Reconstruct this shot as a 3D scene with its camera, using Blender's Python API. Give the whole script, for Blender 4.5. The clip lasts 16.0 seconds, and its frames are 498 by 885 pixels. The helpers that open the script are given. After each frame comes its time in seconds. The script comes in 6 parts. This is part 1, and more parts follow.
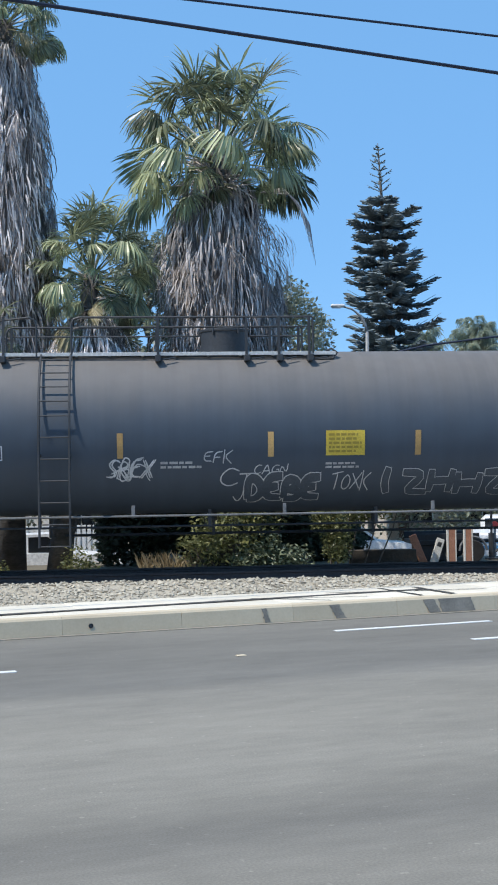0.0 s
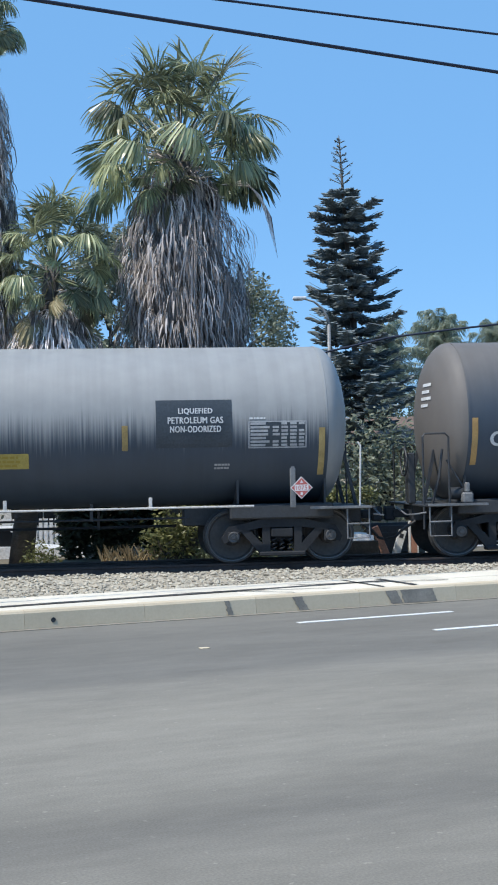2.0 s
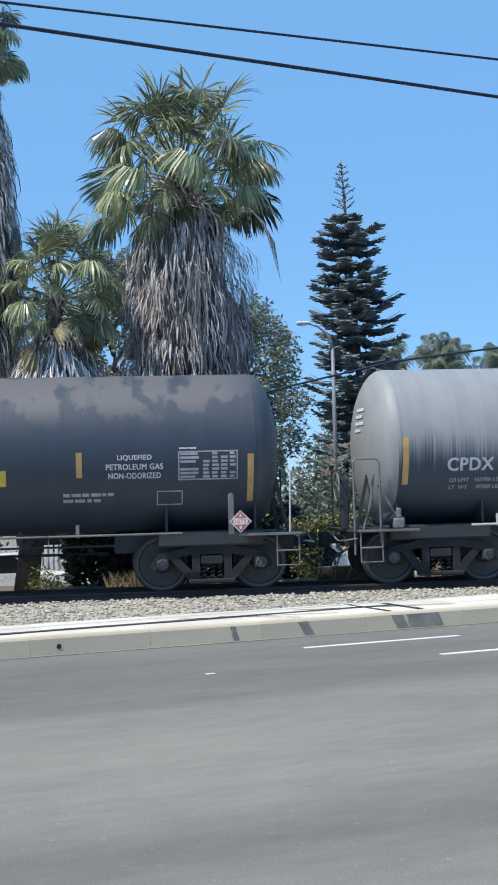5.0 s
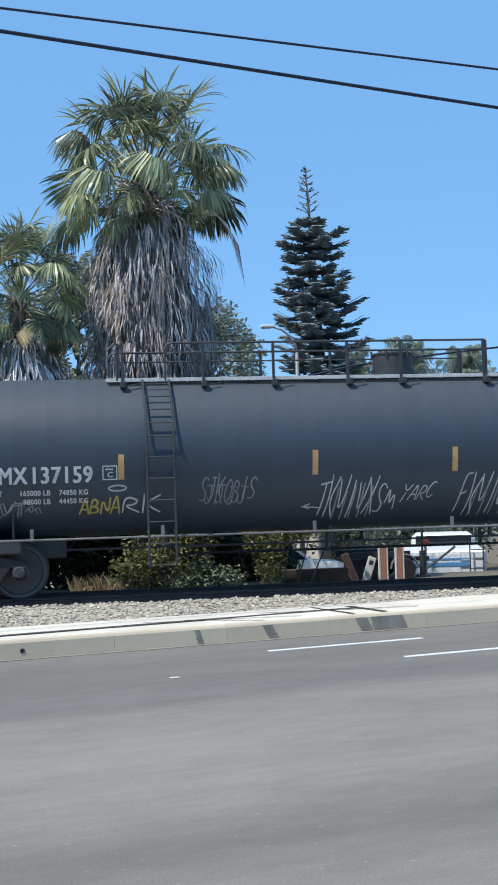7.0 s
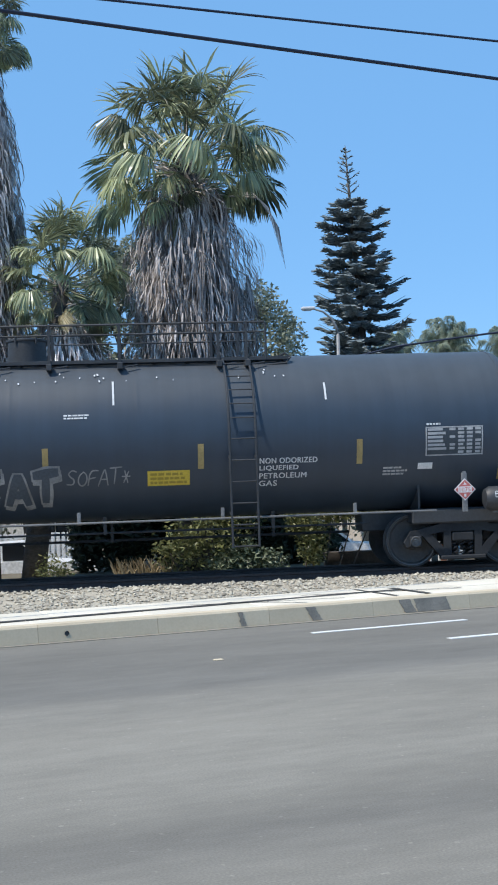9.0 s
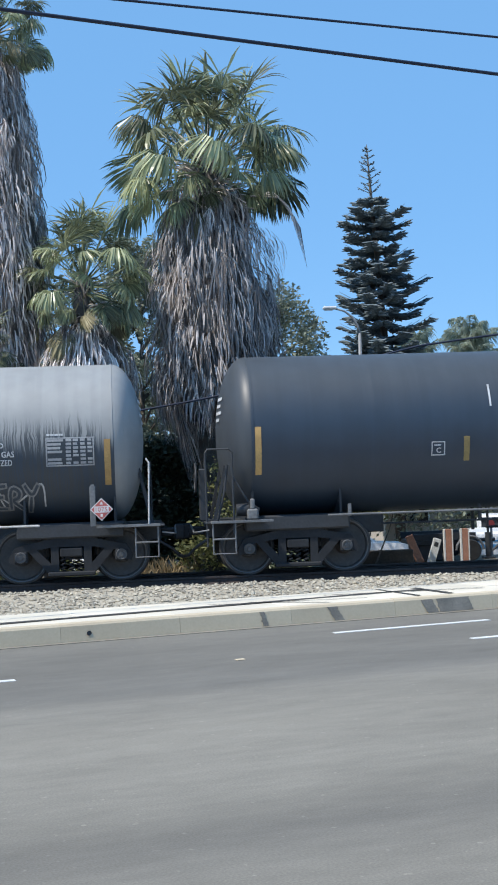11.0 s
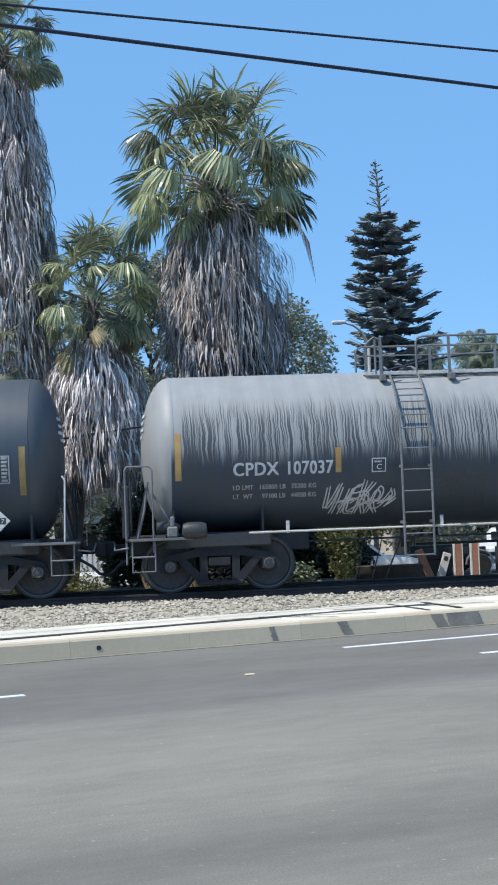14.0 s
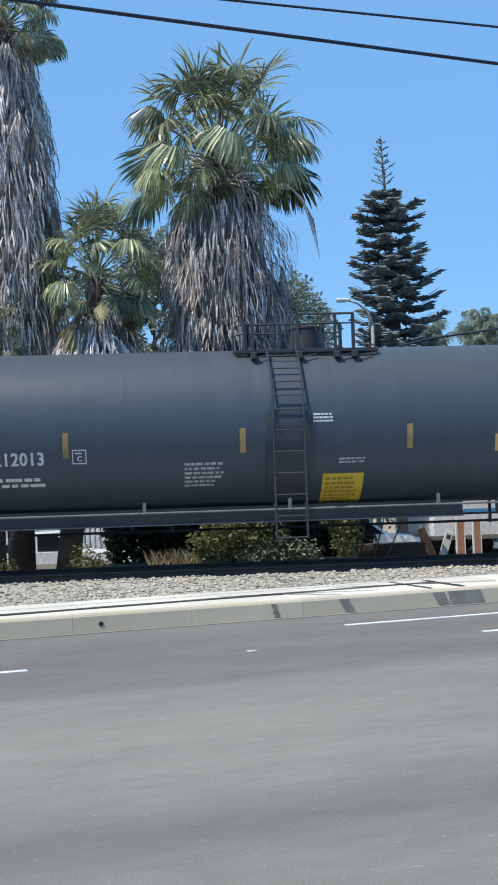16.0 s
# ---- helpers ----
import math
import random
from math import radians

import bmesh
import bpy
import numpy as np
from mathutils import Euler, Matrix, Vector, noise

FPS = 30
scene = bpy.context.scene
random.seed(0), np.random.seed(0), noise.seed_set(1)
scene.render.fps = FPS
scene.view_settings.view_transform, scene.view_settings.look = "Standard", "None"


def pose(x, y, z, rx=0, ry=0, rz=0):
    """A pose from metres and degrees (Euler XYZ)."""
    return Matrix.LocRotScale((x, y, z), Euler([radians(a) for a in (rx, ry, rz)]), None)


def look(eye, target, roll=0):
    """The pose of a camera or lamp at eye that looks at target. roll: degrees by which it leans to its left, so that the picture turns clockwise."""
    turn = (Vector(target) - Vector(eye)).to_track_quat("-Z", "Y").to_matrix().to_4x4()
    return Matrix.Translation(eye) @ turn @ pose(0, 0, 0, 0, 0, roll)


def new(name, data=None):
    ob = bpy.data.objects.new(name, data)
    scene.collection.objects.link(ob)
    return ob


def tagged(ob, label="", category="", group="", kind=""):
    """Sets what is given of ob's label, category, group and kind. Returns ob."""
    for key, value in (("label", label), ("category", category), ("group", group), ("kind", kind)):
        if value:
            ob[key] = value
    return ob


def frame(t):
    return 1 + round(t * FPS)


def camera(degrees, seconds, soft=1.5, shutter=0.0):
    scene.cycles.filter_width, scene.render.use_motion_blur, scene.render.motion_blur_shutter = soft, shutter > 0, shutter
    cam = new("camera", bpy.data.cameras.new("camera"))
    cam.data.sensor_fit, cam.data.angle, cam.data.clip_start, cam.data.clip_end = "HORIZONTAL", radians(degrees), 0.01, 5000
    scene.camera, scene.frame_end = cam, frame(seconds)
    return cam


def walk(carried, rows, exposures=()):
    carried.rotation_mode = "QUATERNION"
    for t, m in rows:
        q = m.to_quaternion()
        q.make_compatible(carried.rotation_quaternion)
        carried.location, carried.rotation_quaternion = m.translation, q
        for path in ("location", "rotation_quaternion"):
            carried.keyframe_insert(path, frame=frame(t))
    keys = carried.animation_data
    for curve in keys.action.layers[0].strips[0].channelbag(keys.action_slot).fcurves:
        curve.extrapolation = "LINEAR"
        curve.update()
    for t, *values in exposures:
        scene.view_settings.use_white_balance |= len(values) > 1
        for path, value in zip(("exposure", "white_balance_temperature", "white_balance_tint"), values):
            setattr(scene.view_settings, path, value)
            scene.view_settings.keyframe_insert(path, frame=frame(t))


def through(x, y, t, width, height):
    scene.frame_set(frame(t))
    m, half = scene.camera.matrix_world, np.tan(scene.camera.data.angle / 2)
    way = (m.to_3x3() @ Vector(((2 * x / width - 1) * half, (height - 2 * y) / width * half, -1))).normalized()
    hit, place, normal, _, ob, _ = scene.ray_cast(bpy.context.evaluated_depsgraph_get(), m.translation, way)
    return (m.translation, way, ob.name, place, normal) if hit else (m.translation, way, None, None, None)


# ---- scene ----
cam = camera(22.0, 16.0, soft=1.9)
EYE = (0.0, 0.0, 1.87)
# seconds, yaw, pitch, roll of the hand-held camera, which stays on one spot
TURNS = [
    (0, -5.000, 1.620, 0.860),
    (0.5, -5.596, 1.607, 0.748),
    (1, -6.056, 1.557, 0.827),
    (1.5, -6.474, 1.425, 0.875),
    (2, -6.676, 1.260, 1.124),
    (2.5, -6.631, 1.117, 1.219),
    (3, -6.440, 1.095, 1.324),
    (3.5, -6.213, 1.244, 1.319),
    (6, -7.001, 2.793, 1.669),
    (6.5, -7.600, 2.673, 1.542),
    (7, -8.050, 2.481, 1.631),
    (7.5, -8.117, 2.327, 1.793),
    (8, -7.772, 2.189, 1.939),
    (8.5, -7.027, 1.986, 1.932),
    (9, -6.174, 1.758, 1.966),
    (9.5, -5.179, 1.666, 1.996),
    (12, -5.279, 1.974, 2.070),
    (12.5, -5.539, 2.112, 2.231),
    (13, -5.446, 2.362, 2.235),
    (13.5, -5.135, 2.500, 2.210),
    (14, -4.782, 2.443, 2.108),
    (14.5, -4.515, 2.170, 2.049),
    (15, -4.458, 1.854, 1.946),
    (15.5, -4.532, 1.591, 1.842),
    (16, -4.654, 1.438, 1.770),
]
walk(cam, [(t, pose(*EYE, 90 + p, r, y)) for t, y, p, r in TURNS], exposures=[(0, 0.75), (16, 0.75)])

# ---- sky and sun ----
SUN = Vector((-0.475, -0.23, 0.85)).normalized()
world = bpy.data.worlds.new("sky")
scene.world = world
world.use_nodes = True
wn = world.node_tree.nodes
sky = wn.new("ShaderNodeTexSky")
sky.sky_type, sky.sun_disc = "NISHITA", False
sky.sun_elevation = math.asin(SUN.z)
sky.sun_rotation = math.atan2(SUN.x, SUN.y)
sky.altitude = 2500
sky.air_density, sky.dust_density, sky.ozone_density = 1.0, 0.0, 1.8
wn["Background"].inputs["Strength"].default_value = 0.14
haze = wn.new("ShaderNodeHueSaturation")
haze.inputs["Saturation"].default_value = 1.22
world.node_tree.links.new(sky.outputs[0], haze.inputs["Color"])
even = wn.new("ShaderNodeMix")
even.data_type = "RGBA"
even.inputs[0].default_value = 0.80
even.inputs[7].default_value = (0.90, 2.05, 3.75, 1)
world.node_tree.links.new(haze.outputs[0], even.inputs[6])
world.node_tree.links.new(even.outputs[2], wn["Background"].inputs["Color"])
sun = new("sun", bpy.data.lights.new("sun", "SUN"))
sun.data.energy, sun.data.angle, sun.data.color = 2.9, radians(0.55), (1.0, 0.93, 0.83)
sun.matrix_world = look(SUN * 60, (0, 0, 0))


# ---- materials ----
def material(name, color, rough=0.7, metal=0.0, spec=0.5):
    m = bpy.data.materials.new(name)
    m.use_nodes = True
    b = m.node_tree.nodes["Principled BSDF"]
    b.inputs["Base Color"].default_value = (*color, 1)
    b.inputs["Roughness"].default_value = rough
    b.inputs["Metallic"].default_value = metal
    b.inputs["Specular IOR Level"].default_value = spec
    return m


def nodes_of(m):
    t = m.node_tree
    return t, t.nodes["Principled BSDF"]


def noise_tex(t, scale, detail=4.0, stretch=(1, 1, 1), coords="Object", rough=0.55):
    tc = t.nodes.new("ShaderNodeTexCoord")
    mp = t.nodes.new("ShaderNodeMapping")
    mp.inputs["Scale"].default_value = stretch
    n = t.nodes.new("ShaderNodeTexNoise")
    n.inputs["Scale"].default_value, n.inputs["Detail"].default_value = scale, detail
    n.inputs["Roughness"].default_value = rough
    t.links.new(tc.outputs[coords], mp.inputs[0])
    t.links.new(mp.outputs[0], n.inputs["Vector"])
    return n.outputs["Fac"]


def ramp(t, fac, stops, ease="LINEAR"):
    r = t.nodes.new("ShaderNodeValToRGB")
    r.color_ramp.interpolation = ease
    e = r.color_ramp.elements
    while len(e) < len(stops):
        e.new(0.5)
    for i, (p, c) in enumerate(stops):
        e[i].position, e[i].color = p, (*c, 1) if len(c) == 3 else c
    t.links.new(fac, r.inputs[0])
    return r.outputs[0]


def mix(t, a, b, fac, blend="MIX"):
    n = t.nodes.new("ShaderNodeMix")
    n.data_type, n.blend_type = "RGBA", blend
    for s, v in ((n.inputs[0], fac), (n.inputs[6], a), (n.inputs[7], b)):
        if isinstance(v, (int, float)):
            s.default_value = v
        elif isinstance(v, tuple):
            s.default_value = (*v, 1) if len(v) == 3 else v
        else:
            t.links.new(v, s)
    return n.outputs[2]


def calc(t, op, a, b=0.0, c=0.0):
    n = t.nodes.new("ShaderNodeMath")
    n.operation = op
    for s, v in zip(n.inputs, (a, b, c)):
        if isinstance(v, (int, float)):
            s.default_value = v
        else:
            t.links.new(v, s)
    return n.outputs[0]


def bump(t, b, height, strength=0.3, dist=0.02):
    n = t.nodes.new("ShaderNodeBump")
    n.inputs["Strength"].default_value, n.inputs["Distance"].default_value = strength, dist
    t.links.new(height, n.inputs["Height"])
    t.links.new(n.outputs[0], b.inputs["Normal"])


def mottled(name, dark, light, scale, rough=0.8, relief=0.0, dist=0.01, fine=None, stretch=(1, 1, 1), metal=0.0, spec=0.5, coords="Object", grain=0.25):
    """A surface whose colour wanders between two tones at two scales."""
    m = material(name, dark, rough, metal, spec)
    t, b = nodes_of(m)
    big = noise_tex(t, scale, 5, stretch, coords)
    small = noise_tex(t, fine or scale * 14, 3, stretch, coords)
    col = ramp(t, big, [(0.3, dark), (0.7, light)])
    speck = ramp(t, small, [(0.25, (1 - grain,) * 3), (0.75, (1 + grain,) * 3)])
    t.links.new(mix(t, col, speck, 1.0, "MULTIPLY"), b.inputs["Base Color"])
    if relief:
        bump(t, b, small, relief, dist)
    return m


def varied(m, spread=0.3):
    """Lets each object of the material differ a little in brightness."""
    t, b = nodes_of(m)
    oi = t.nodes.new("ShaderNodeObjectInfo")
    v = ramp(t, oi.outputs["Random"], [(0, (1 - spread,) * 3), (1, (1 + spread,) * 3)])
    link = b.inputs["Base Color"].links
    src = link[0].from_socket if link else tuple(b.inputs["Base Color"].default_value)
    t.links.new(mix(t, src, v, 1.0, "MULTIPLY"), b.inputs["Base Color"])
    return m


def leafy(name, dark, light, rough=0.55, through=0.25, spread=0.0):
    """Leaves that differ island by island and let some light through."""
    m = material(name, dark, rough)
    t, b = nodes_of(m)
    g = t.nodes.new("ShaderNodeNewGeometry")
    col = ramp(t, g.outputs["Random Per Island"], [(0.0, dark), (1.0, light)])
    if spread:
        oi = t.nodes.new("ShaderNodeObjectInfo")
        col = mix(t, col, ramp(t, oi.outputs["Random"], [(0, (1 - spread,) * 3), (1, (1 + spread,) * 3)]), 1.0, "MULTIPLY")
    t.links.new(col, b.inputs["Base Color"])
    if through:
        tr = t.nodes.new("ShaderNodeBsdfTranslucent")
        t.links.new(col, tr.inputs["Color"])
        ms = t.nodes.new("ShaderNodeMixShader")
        ms.inputs[0].default_value = through
        t.links.new(b.outputs[0], ms.inputs[1])
        t.links.new(tr.outputs[0], ms.inputs[2])
        t.links.new(ms.outputs[0], t.nodes["Material Output"].inputs["Surface"])
    return m


# ---- mesh building ----
class Mesh:
    """Gathers faces for one mesh object."""

    def __init__(self):
        self.v, self.f = [], []

    def add(self, verts, faces):
        k = len(self.v)
        self.v += [tuple(p) for p in verts]
        self.f += [tuple(i + k for i in f) for f in faces]
        return self

    def box(self, x0, x1, y0, y1, z0, z1, bevel=0.0, m=None):
        b = bevel
        if b:
            ring = [(x0 + b, y0), (x1 - b, y0), (x1, y0 + b), (x1, y1 - b), (x1 - b, y1), (x0 + b, y1), (x0, y1 - b), (x0, y0 + b)]
            ins = [(min(max(x, x0 + b), x1 - b), min(max(y, y0 + b), y1 - b)) for x, y in ring]
            vs = [(x, y, z0) for x, y in ins] + [(x, y, z0 + b) for x, y in ring] + [(x, y, z1 - b) for x, y in ring] + [(x, y, z1) for x, y in ins]
            fs = [tuple(range(7, -1, -1)), tuple(range(24, 32))]
            for r in range(3):
                fs += [(r * 8 + i, r * 8 + (i + 1) % 8, r * 8 + 8 + (i + 1) % 8, r * 8 + 8 + i) for i in range(8)]
        else:
            vs = [(x, y, z) for z in (z0, z1) for x, y in ((x0, y0), (x1, y0), (x1, y1), (x0, y1))]
            fs = [(3, 2, 1, 0), (4, 5, 6, 7), (0, 1, 5, 4), (1, 2, 6, 5), (2, 3, 7, 6), (3, 0, 4, 7)]
        if m is not None:
            vs = [m @ Vector(p) for p in vs]
        return self.add(vs, fs)

    def tube(self, pts, r, seg=8, caps=True):
        """A round bar along a line of points; r is one radius or one for each point."""
        pts = [Vector(p) for p in pts]
        rs = r if isinstance(r, (list, tuple)) else [r] * len(pts)
        vs, n = [], len(pts)
        side = None
        for i, p in enumerate(pts):
            d = (pts[min(i + 1, n - 1)] - pts[max(i - 1, 0)]).normalized()
            if side is None or abs(side.dot(d)) > 0.95:
                side = d.cross(Vector((0, 0, 1)) if abs(d.z) < 0.9 else Vector((1, 0, 0))).normalized()
            side = (side - d * side.dot(d)).normalized()
            up = d.cross(side)
            vs += [p + (side * math.cos(a) + up * math.sin(a)) * rs[i] for a in (2 * math.pi * k / seg for k in range(seg))]
        fs = [(i * seg + k, i * seg + (k + 1) % seg, (i + 1) * seg + (k + 1) % seg, (i + 1) * seg + k) for i in range(n - 1) for k in range(seg)]
        if caps:
            fs += [tuple(range(seg - 1, -1, -1)), tuple((n - 1) * seg + k for k in range(seg))]
        return self.add(vs, fs)

    def lathe(self, profile, seg=32, axis="z", at=(0, 0, 0), caps=True):
        """Turns (height, radius) pairs round an axis."""
        vs = []
        for h, r in profile:
            for k in range(seg):
                c, s = r * math.cos(2 * math.pi * k / seg), r * math.sin(2 * math.pi * k / seg)
                p = {"z": (c, s, h), "x": (h, c, s), "y": (s, h, c)}[axis]
                vs.append((p[0] + at[0], p[1] + at[1], p[2] + at[2]))
        n = len(profile)
        fs = [(i * seg + k, i * seg + (k + 1) % seg, (i + 1) * seg + (k + 1) % seg, (i + 1) * seg + k) for i in range(n - 1) for k in range(seg)]
        if caps:
            fs += [tuple(range(seg - 1, -1, -1)), tuple((n - 1) * seg + k for k in range(seg))]
        return self.add(vs, fs)

    def plate(self, outline, y0, y1):
        """An outline in x and z, given depth along y."""
        n = len(outline)
        vs = [(x, y0, z) for x, z in outline] + [(x, y1, z) for x, z in outline]
        fs = [tuple(range(n)), tuple(range(2 * n - 1, n - 1, -1))]
        fs += [(i, i + n, (i + 1) % n + n, (i + 1) % n) for i in range(n)]
        return self.add(vs, fs)

    def data(self, name, mat, smooth=False):
        me = bpy.data.meshes.new(name)
        me.from_pydata(self.v, [], self.f)
        me.materials.append(mat)
        if smooth:
            me.shade_smooth()
            if smooth != "all":
                me.set_sharp_from_angle(angle=radians(40))
        return me


def part(name, mesh, mat, parent=None, label="", smooth=False):
    """Links a mesh as one object under a thing or a part."""
    ob = new(name, mesh if isinstance(mesh, bpy.types.Mesh) else mesh.data(name, mat, smooth))
    ob.parent = parent
    if label:
        ob["label"] = label
    return ob


def thing(name, label, category, group="", at=(0, 0, 0), kind=""):
    ob = new(name)
    ob.location = at
    ob.empty_display_size = 0.2
    return tagged(ob, label, category, group, kind)


# ---- surfaces ----
ASPHALT = material("asphalt", (0.2, 0.2, 0.19), 0.88, spec=0.3)
t, b = nodes_of(ASPHALT)
xyz = t.nodes.new("ShaderNodeSeparateXYZ")
t.links.new(t.nodes.new("ShaderNodeTexCoord").outputs["Object"], xyz.inputs[0])
across = calc(t, "ADD", xyz.outputs[1], calc(t, "MULTIPLY", calc(t, "SUBTRACT", noise_tex(t, 0.35, 4, (0.25, 1, 1)), 0.5), 0.8))
# worn lanes: resurfaced strip beside the kerb, paler middle, darker wheel bands
lanes = ramp(t, calc(t, "DIVIDE", across, -14.0), [(0.0, (0.172, 0.163, 0.142)), (0.295, (0.162, 0.155, 0.138)), (0.33, (0.210, 0.198, 0.171)), (0.42, (0.231, 0.216, 0.184)), (0.585, (0.213, 0.200, 0.171)), (0.635, (0.150, 0.142, 0.124)), (0.685, (0.208, 0.195, 0.167)), (1.0, (0.198, 0.186, 0.160))])
clouds = ramp(t, noise_tex(t, 0.9, 5, (0.3, 1, 1)), [(0.28, (0.85,) * 3), (0.72, (1.12,) * 3)])
wear = ramp(t, noise_tex(t, 5.0, 5, (0.35, 1, 1), rough=0.7), [(0.32, (0.90,) * 3), (0.68, (1.08,) * 3)])
clouds = mix(t, clouds, wear, 1.0, "MULTIPLY")
grit = ramp(t, noise_tex(t, 70, 2), [(0.3, (0.86,) * 3), (0.7, (1.14,) * 3)])
specks = ramp(t, noise_tex(t, 16, 1), [(0.70, (1.0,) * 3), (0.78, (1.35,) * 3)])
t.links.new(mix(t, mix(t, mix(t, lanes, clouds, 1.0, "MULTIPLY"), grit, 1.0, "MULTIPLY"), specks, 1.0, "MULTIPLY"), b.inputs["Base Color"])
bump(t, b, noise_tex(t, 90, 2), 0.10, 0.004)
CONCRETE = varied(mottled("concrete", (0.60, 0.55, 0.45), (0.69, 0.64, 0.54), 1.2, 0.85, 0.1, 0.003, fine=40, grain=0.07), 0.06)
KERB_CONCRETE = varied(mottled("kerb_concrete", (0.50, 0.42, 0.30), (0.58, 0.50, 0.37), 0.9, 0.85, 0.06, 0.002, fine=30, grain=0.05), 0.07)
GUTTER = mottled("dusty_gutter", (0.20, 0.18, 0.145), (0.29, 0.262, 0.21), 1.4, 0.9, 0.2, 0.004, fine=20)
GRAVEL = mottled("gravel", (0.33, 0.295, 0.232), (0.45, 0.405, 0.325), 1.1, 0.9, 0.8, 0.03, fine=24)
STONES = leafy("ballast_stone", (0.25, 0.225, 0.182), (0.52, 0.475, 0.385), 0.85, 0.0)
DIRT = mottled("dirt", (0.10, 0.085, 0.06), (0.17, 0.145, 0.10), 0.5, 0.95, 0.5, 0.03, fine=9)
PAINT_WHITE = mottled("road_paint", (0.62, 0.62, 0.60), (0.78, 0.78, 0.75), 3.0, 0.6, fine=60)
STEEL_BLACK = mottled("black_steel", (0.024, 0.028, 0.034), (0.042, 0.046, 0.052), 1.3, 0.55, 0.1, 0.003, fine=20)
STEEL_GREY = mottled("grey_steel", (0.10, 0.108, 0.116), (0.19, 0.197, 0.205), 2.0, 0.5, 0.1, 0.003, fine=25)
STEEL_PALE = mottled("pale_steel", (0.42, 0.43, 0.43), (0.58, 0.58, 0.57), 2.0, 0.5, 0.1, 0.003, fine=25)
TRUCK_STEEL = mottled("truck_steel", (0.013, 0.016, 0.021), (0.026, 0.029, 0.033), 2.2, 0.9, 0.3, 0.006, fine=22)
WHEEL_STEEL = mottled("wheel_steel", (0.035, 0.037, 0.040), (0.065, 0.064, 0.064), 3.0, 0.6, 0.2, 0.004, fine=18)
CAP_STEEL = mottled("cap_steel", (0.060, 0.061, 0.063), (0.105, 0.106, 0.108), 6.0, 0.6)
TREAD = material("bright_tread", (0.17, 0.17, 0.17), 0.45, 0.9)
RAIL_STEEL = mottled("rail_steel", (0.045, 0.037, 0.036), (0.075, 0.058, 0.053), 1.5, 0.75, 0.3, 0.004, fine=20)
TIE_WOOD = mottled("tie_wood", (0.05, 0.042, 0.035), (0.10, 0.085, 0.07), 2.0, 0.9, 0.4, 0.01, fine=18)
LETTER = mottled("white_letter", (0.50, 0.52, 0.54), (0.66, 0.68, 0.70), 5.0, 0.6)
LETTER_DIM = mottled("worn_letter", (0.28, 0.29, 0.31), (0.46, 0.47, 0.48), 6.0, 0.65)
SPRAY = mottled("white_spray", (0.36, 0.38, 0.40), (0.60, 0.62, 0.64), 4.0, 0.7)
SPRAY_DIM = mottled("faded_spray", (0.14, 0.15, 0.16), (0.30, 0.31, 0.32), 4.0, 0.7)
SPRAY_YELLOW = mottled("yellow_spray", (0.32, 0.28, 0.06), (0.48, 0.42, 0.12), 4.0, 0.7)
STRIP_YELLOW = varied(mottled("reflector_yellow", (0.42, 0.26, 0.10), (0.55, 0.35, 0.13), 5.0, 0.45), 0.2)
STRIP_DULL = varied(mottled("dull_reflector", (0.25, 0.185, 0.075), (0.38, 0.28, 0.11), 5.0, 0.6), 0.2)
SIGN_YELLOW = mottled("sign_yellow", (0.52, 0.38, 0.04), (0.66, 0.49, 0.07), 4.0, 0.5)
SIGN_DULL = mottled("dusty_sign_yellow", (0.32, 0.26, 0.07), (0.42, 0.34, 0.09), 4.0, 0.6)
SIGN_INK = material("sign_ink", (0.30, 0.22, 0.035), 0.7)
PLACARD_RED = mottled("placard_red", (0.42, 0.10, 0.09), (0.52, 0.14, 0.13), 6.0, 0.5)
PLACARD_WHITE = mottled("placard_white", (0.58, 0.58, 0.58), (0.72, 0.72, 0.72), 6.0, 0.5)
RED_SIGN = mottled("red_sign", (0.42, 0.05, 0.05), (0.52, 0.08, 0.07), 4.0, 0.5)
PATCH_BLACK = mottled("black_patch_paint", (0.030, 0.042, 0.056), (0.042, 0.056, 0.072), 2.0, 0.55)
WIRE_BLACK = material("cable_sheath", (0.012, 0.020, 0.045), 0.6)
TANK_R, TANK_Z = 1.51, 2.75


def smooth_step(t, value, a, b):
    n = t.nodes.new("ShaderNodeMapRange")
    n.interpolation_type = "SMOOTHSTEP"
    t.links.new(value, n.inputs[0])
    flip = a > b
    n.inputs[1].default_value, n.inputs[2].default_value = min(a, b), max(a, b)
    n.inputs[3].default_value, n.inputs[4].default_value = (1.0, 0.0) if flip else (0.0, 1.0)
    return n.outputs[0]


def slanted_noise(t, xs, z, across, down, detail):
    v = t.nodes.new("ShaderNodeCombineXYZ")
    t.links.new(calc(t, "MULTIPLY", xs, across), v.inputs[0])
    t.links.new(calc(t, "MULTIPLY", z, down), v.inputs[2])
    n = t.nodes.new("ShaderNodeTexNoise")
    n.inputs["Scale"].default_value, n.inputs["Detail"].default_value = 1.0, detail
    t.links.new(v.outputs[0], n.inputs["Vector"])
    return n.outputs[0]


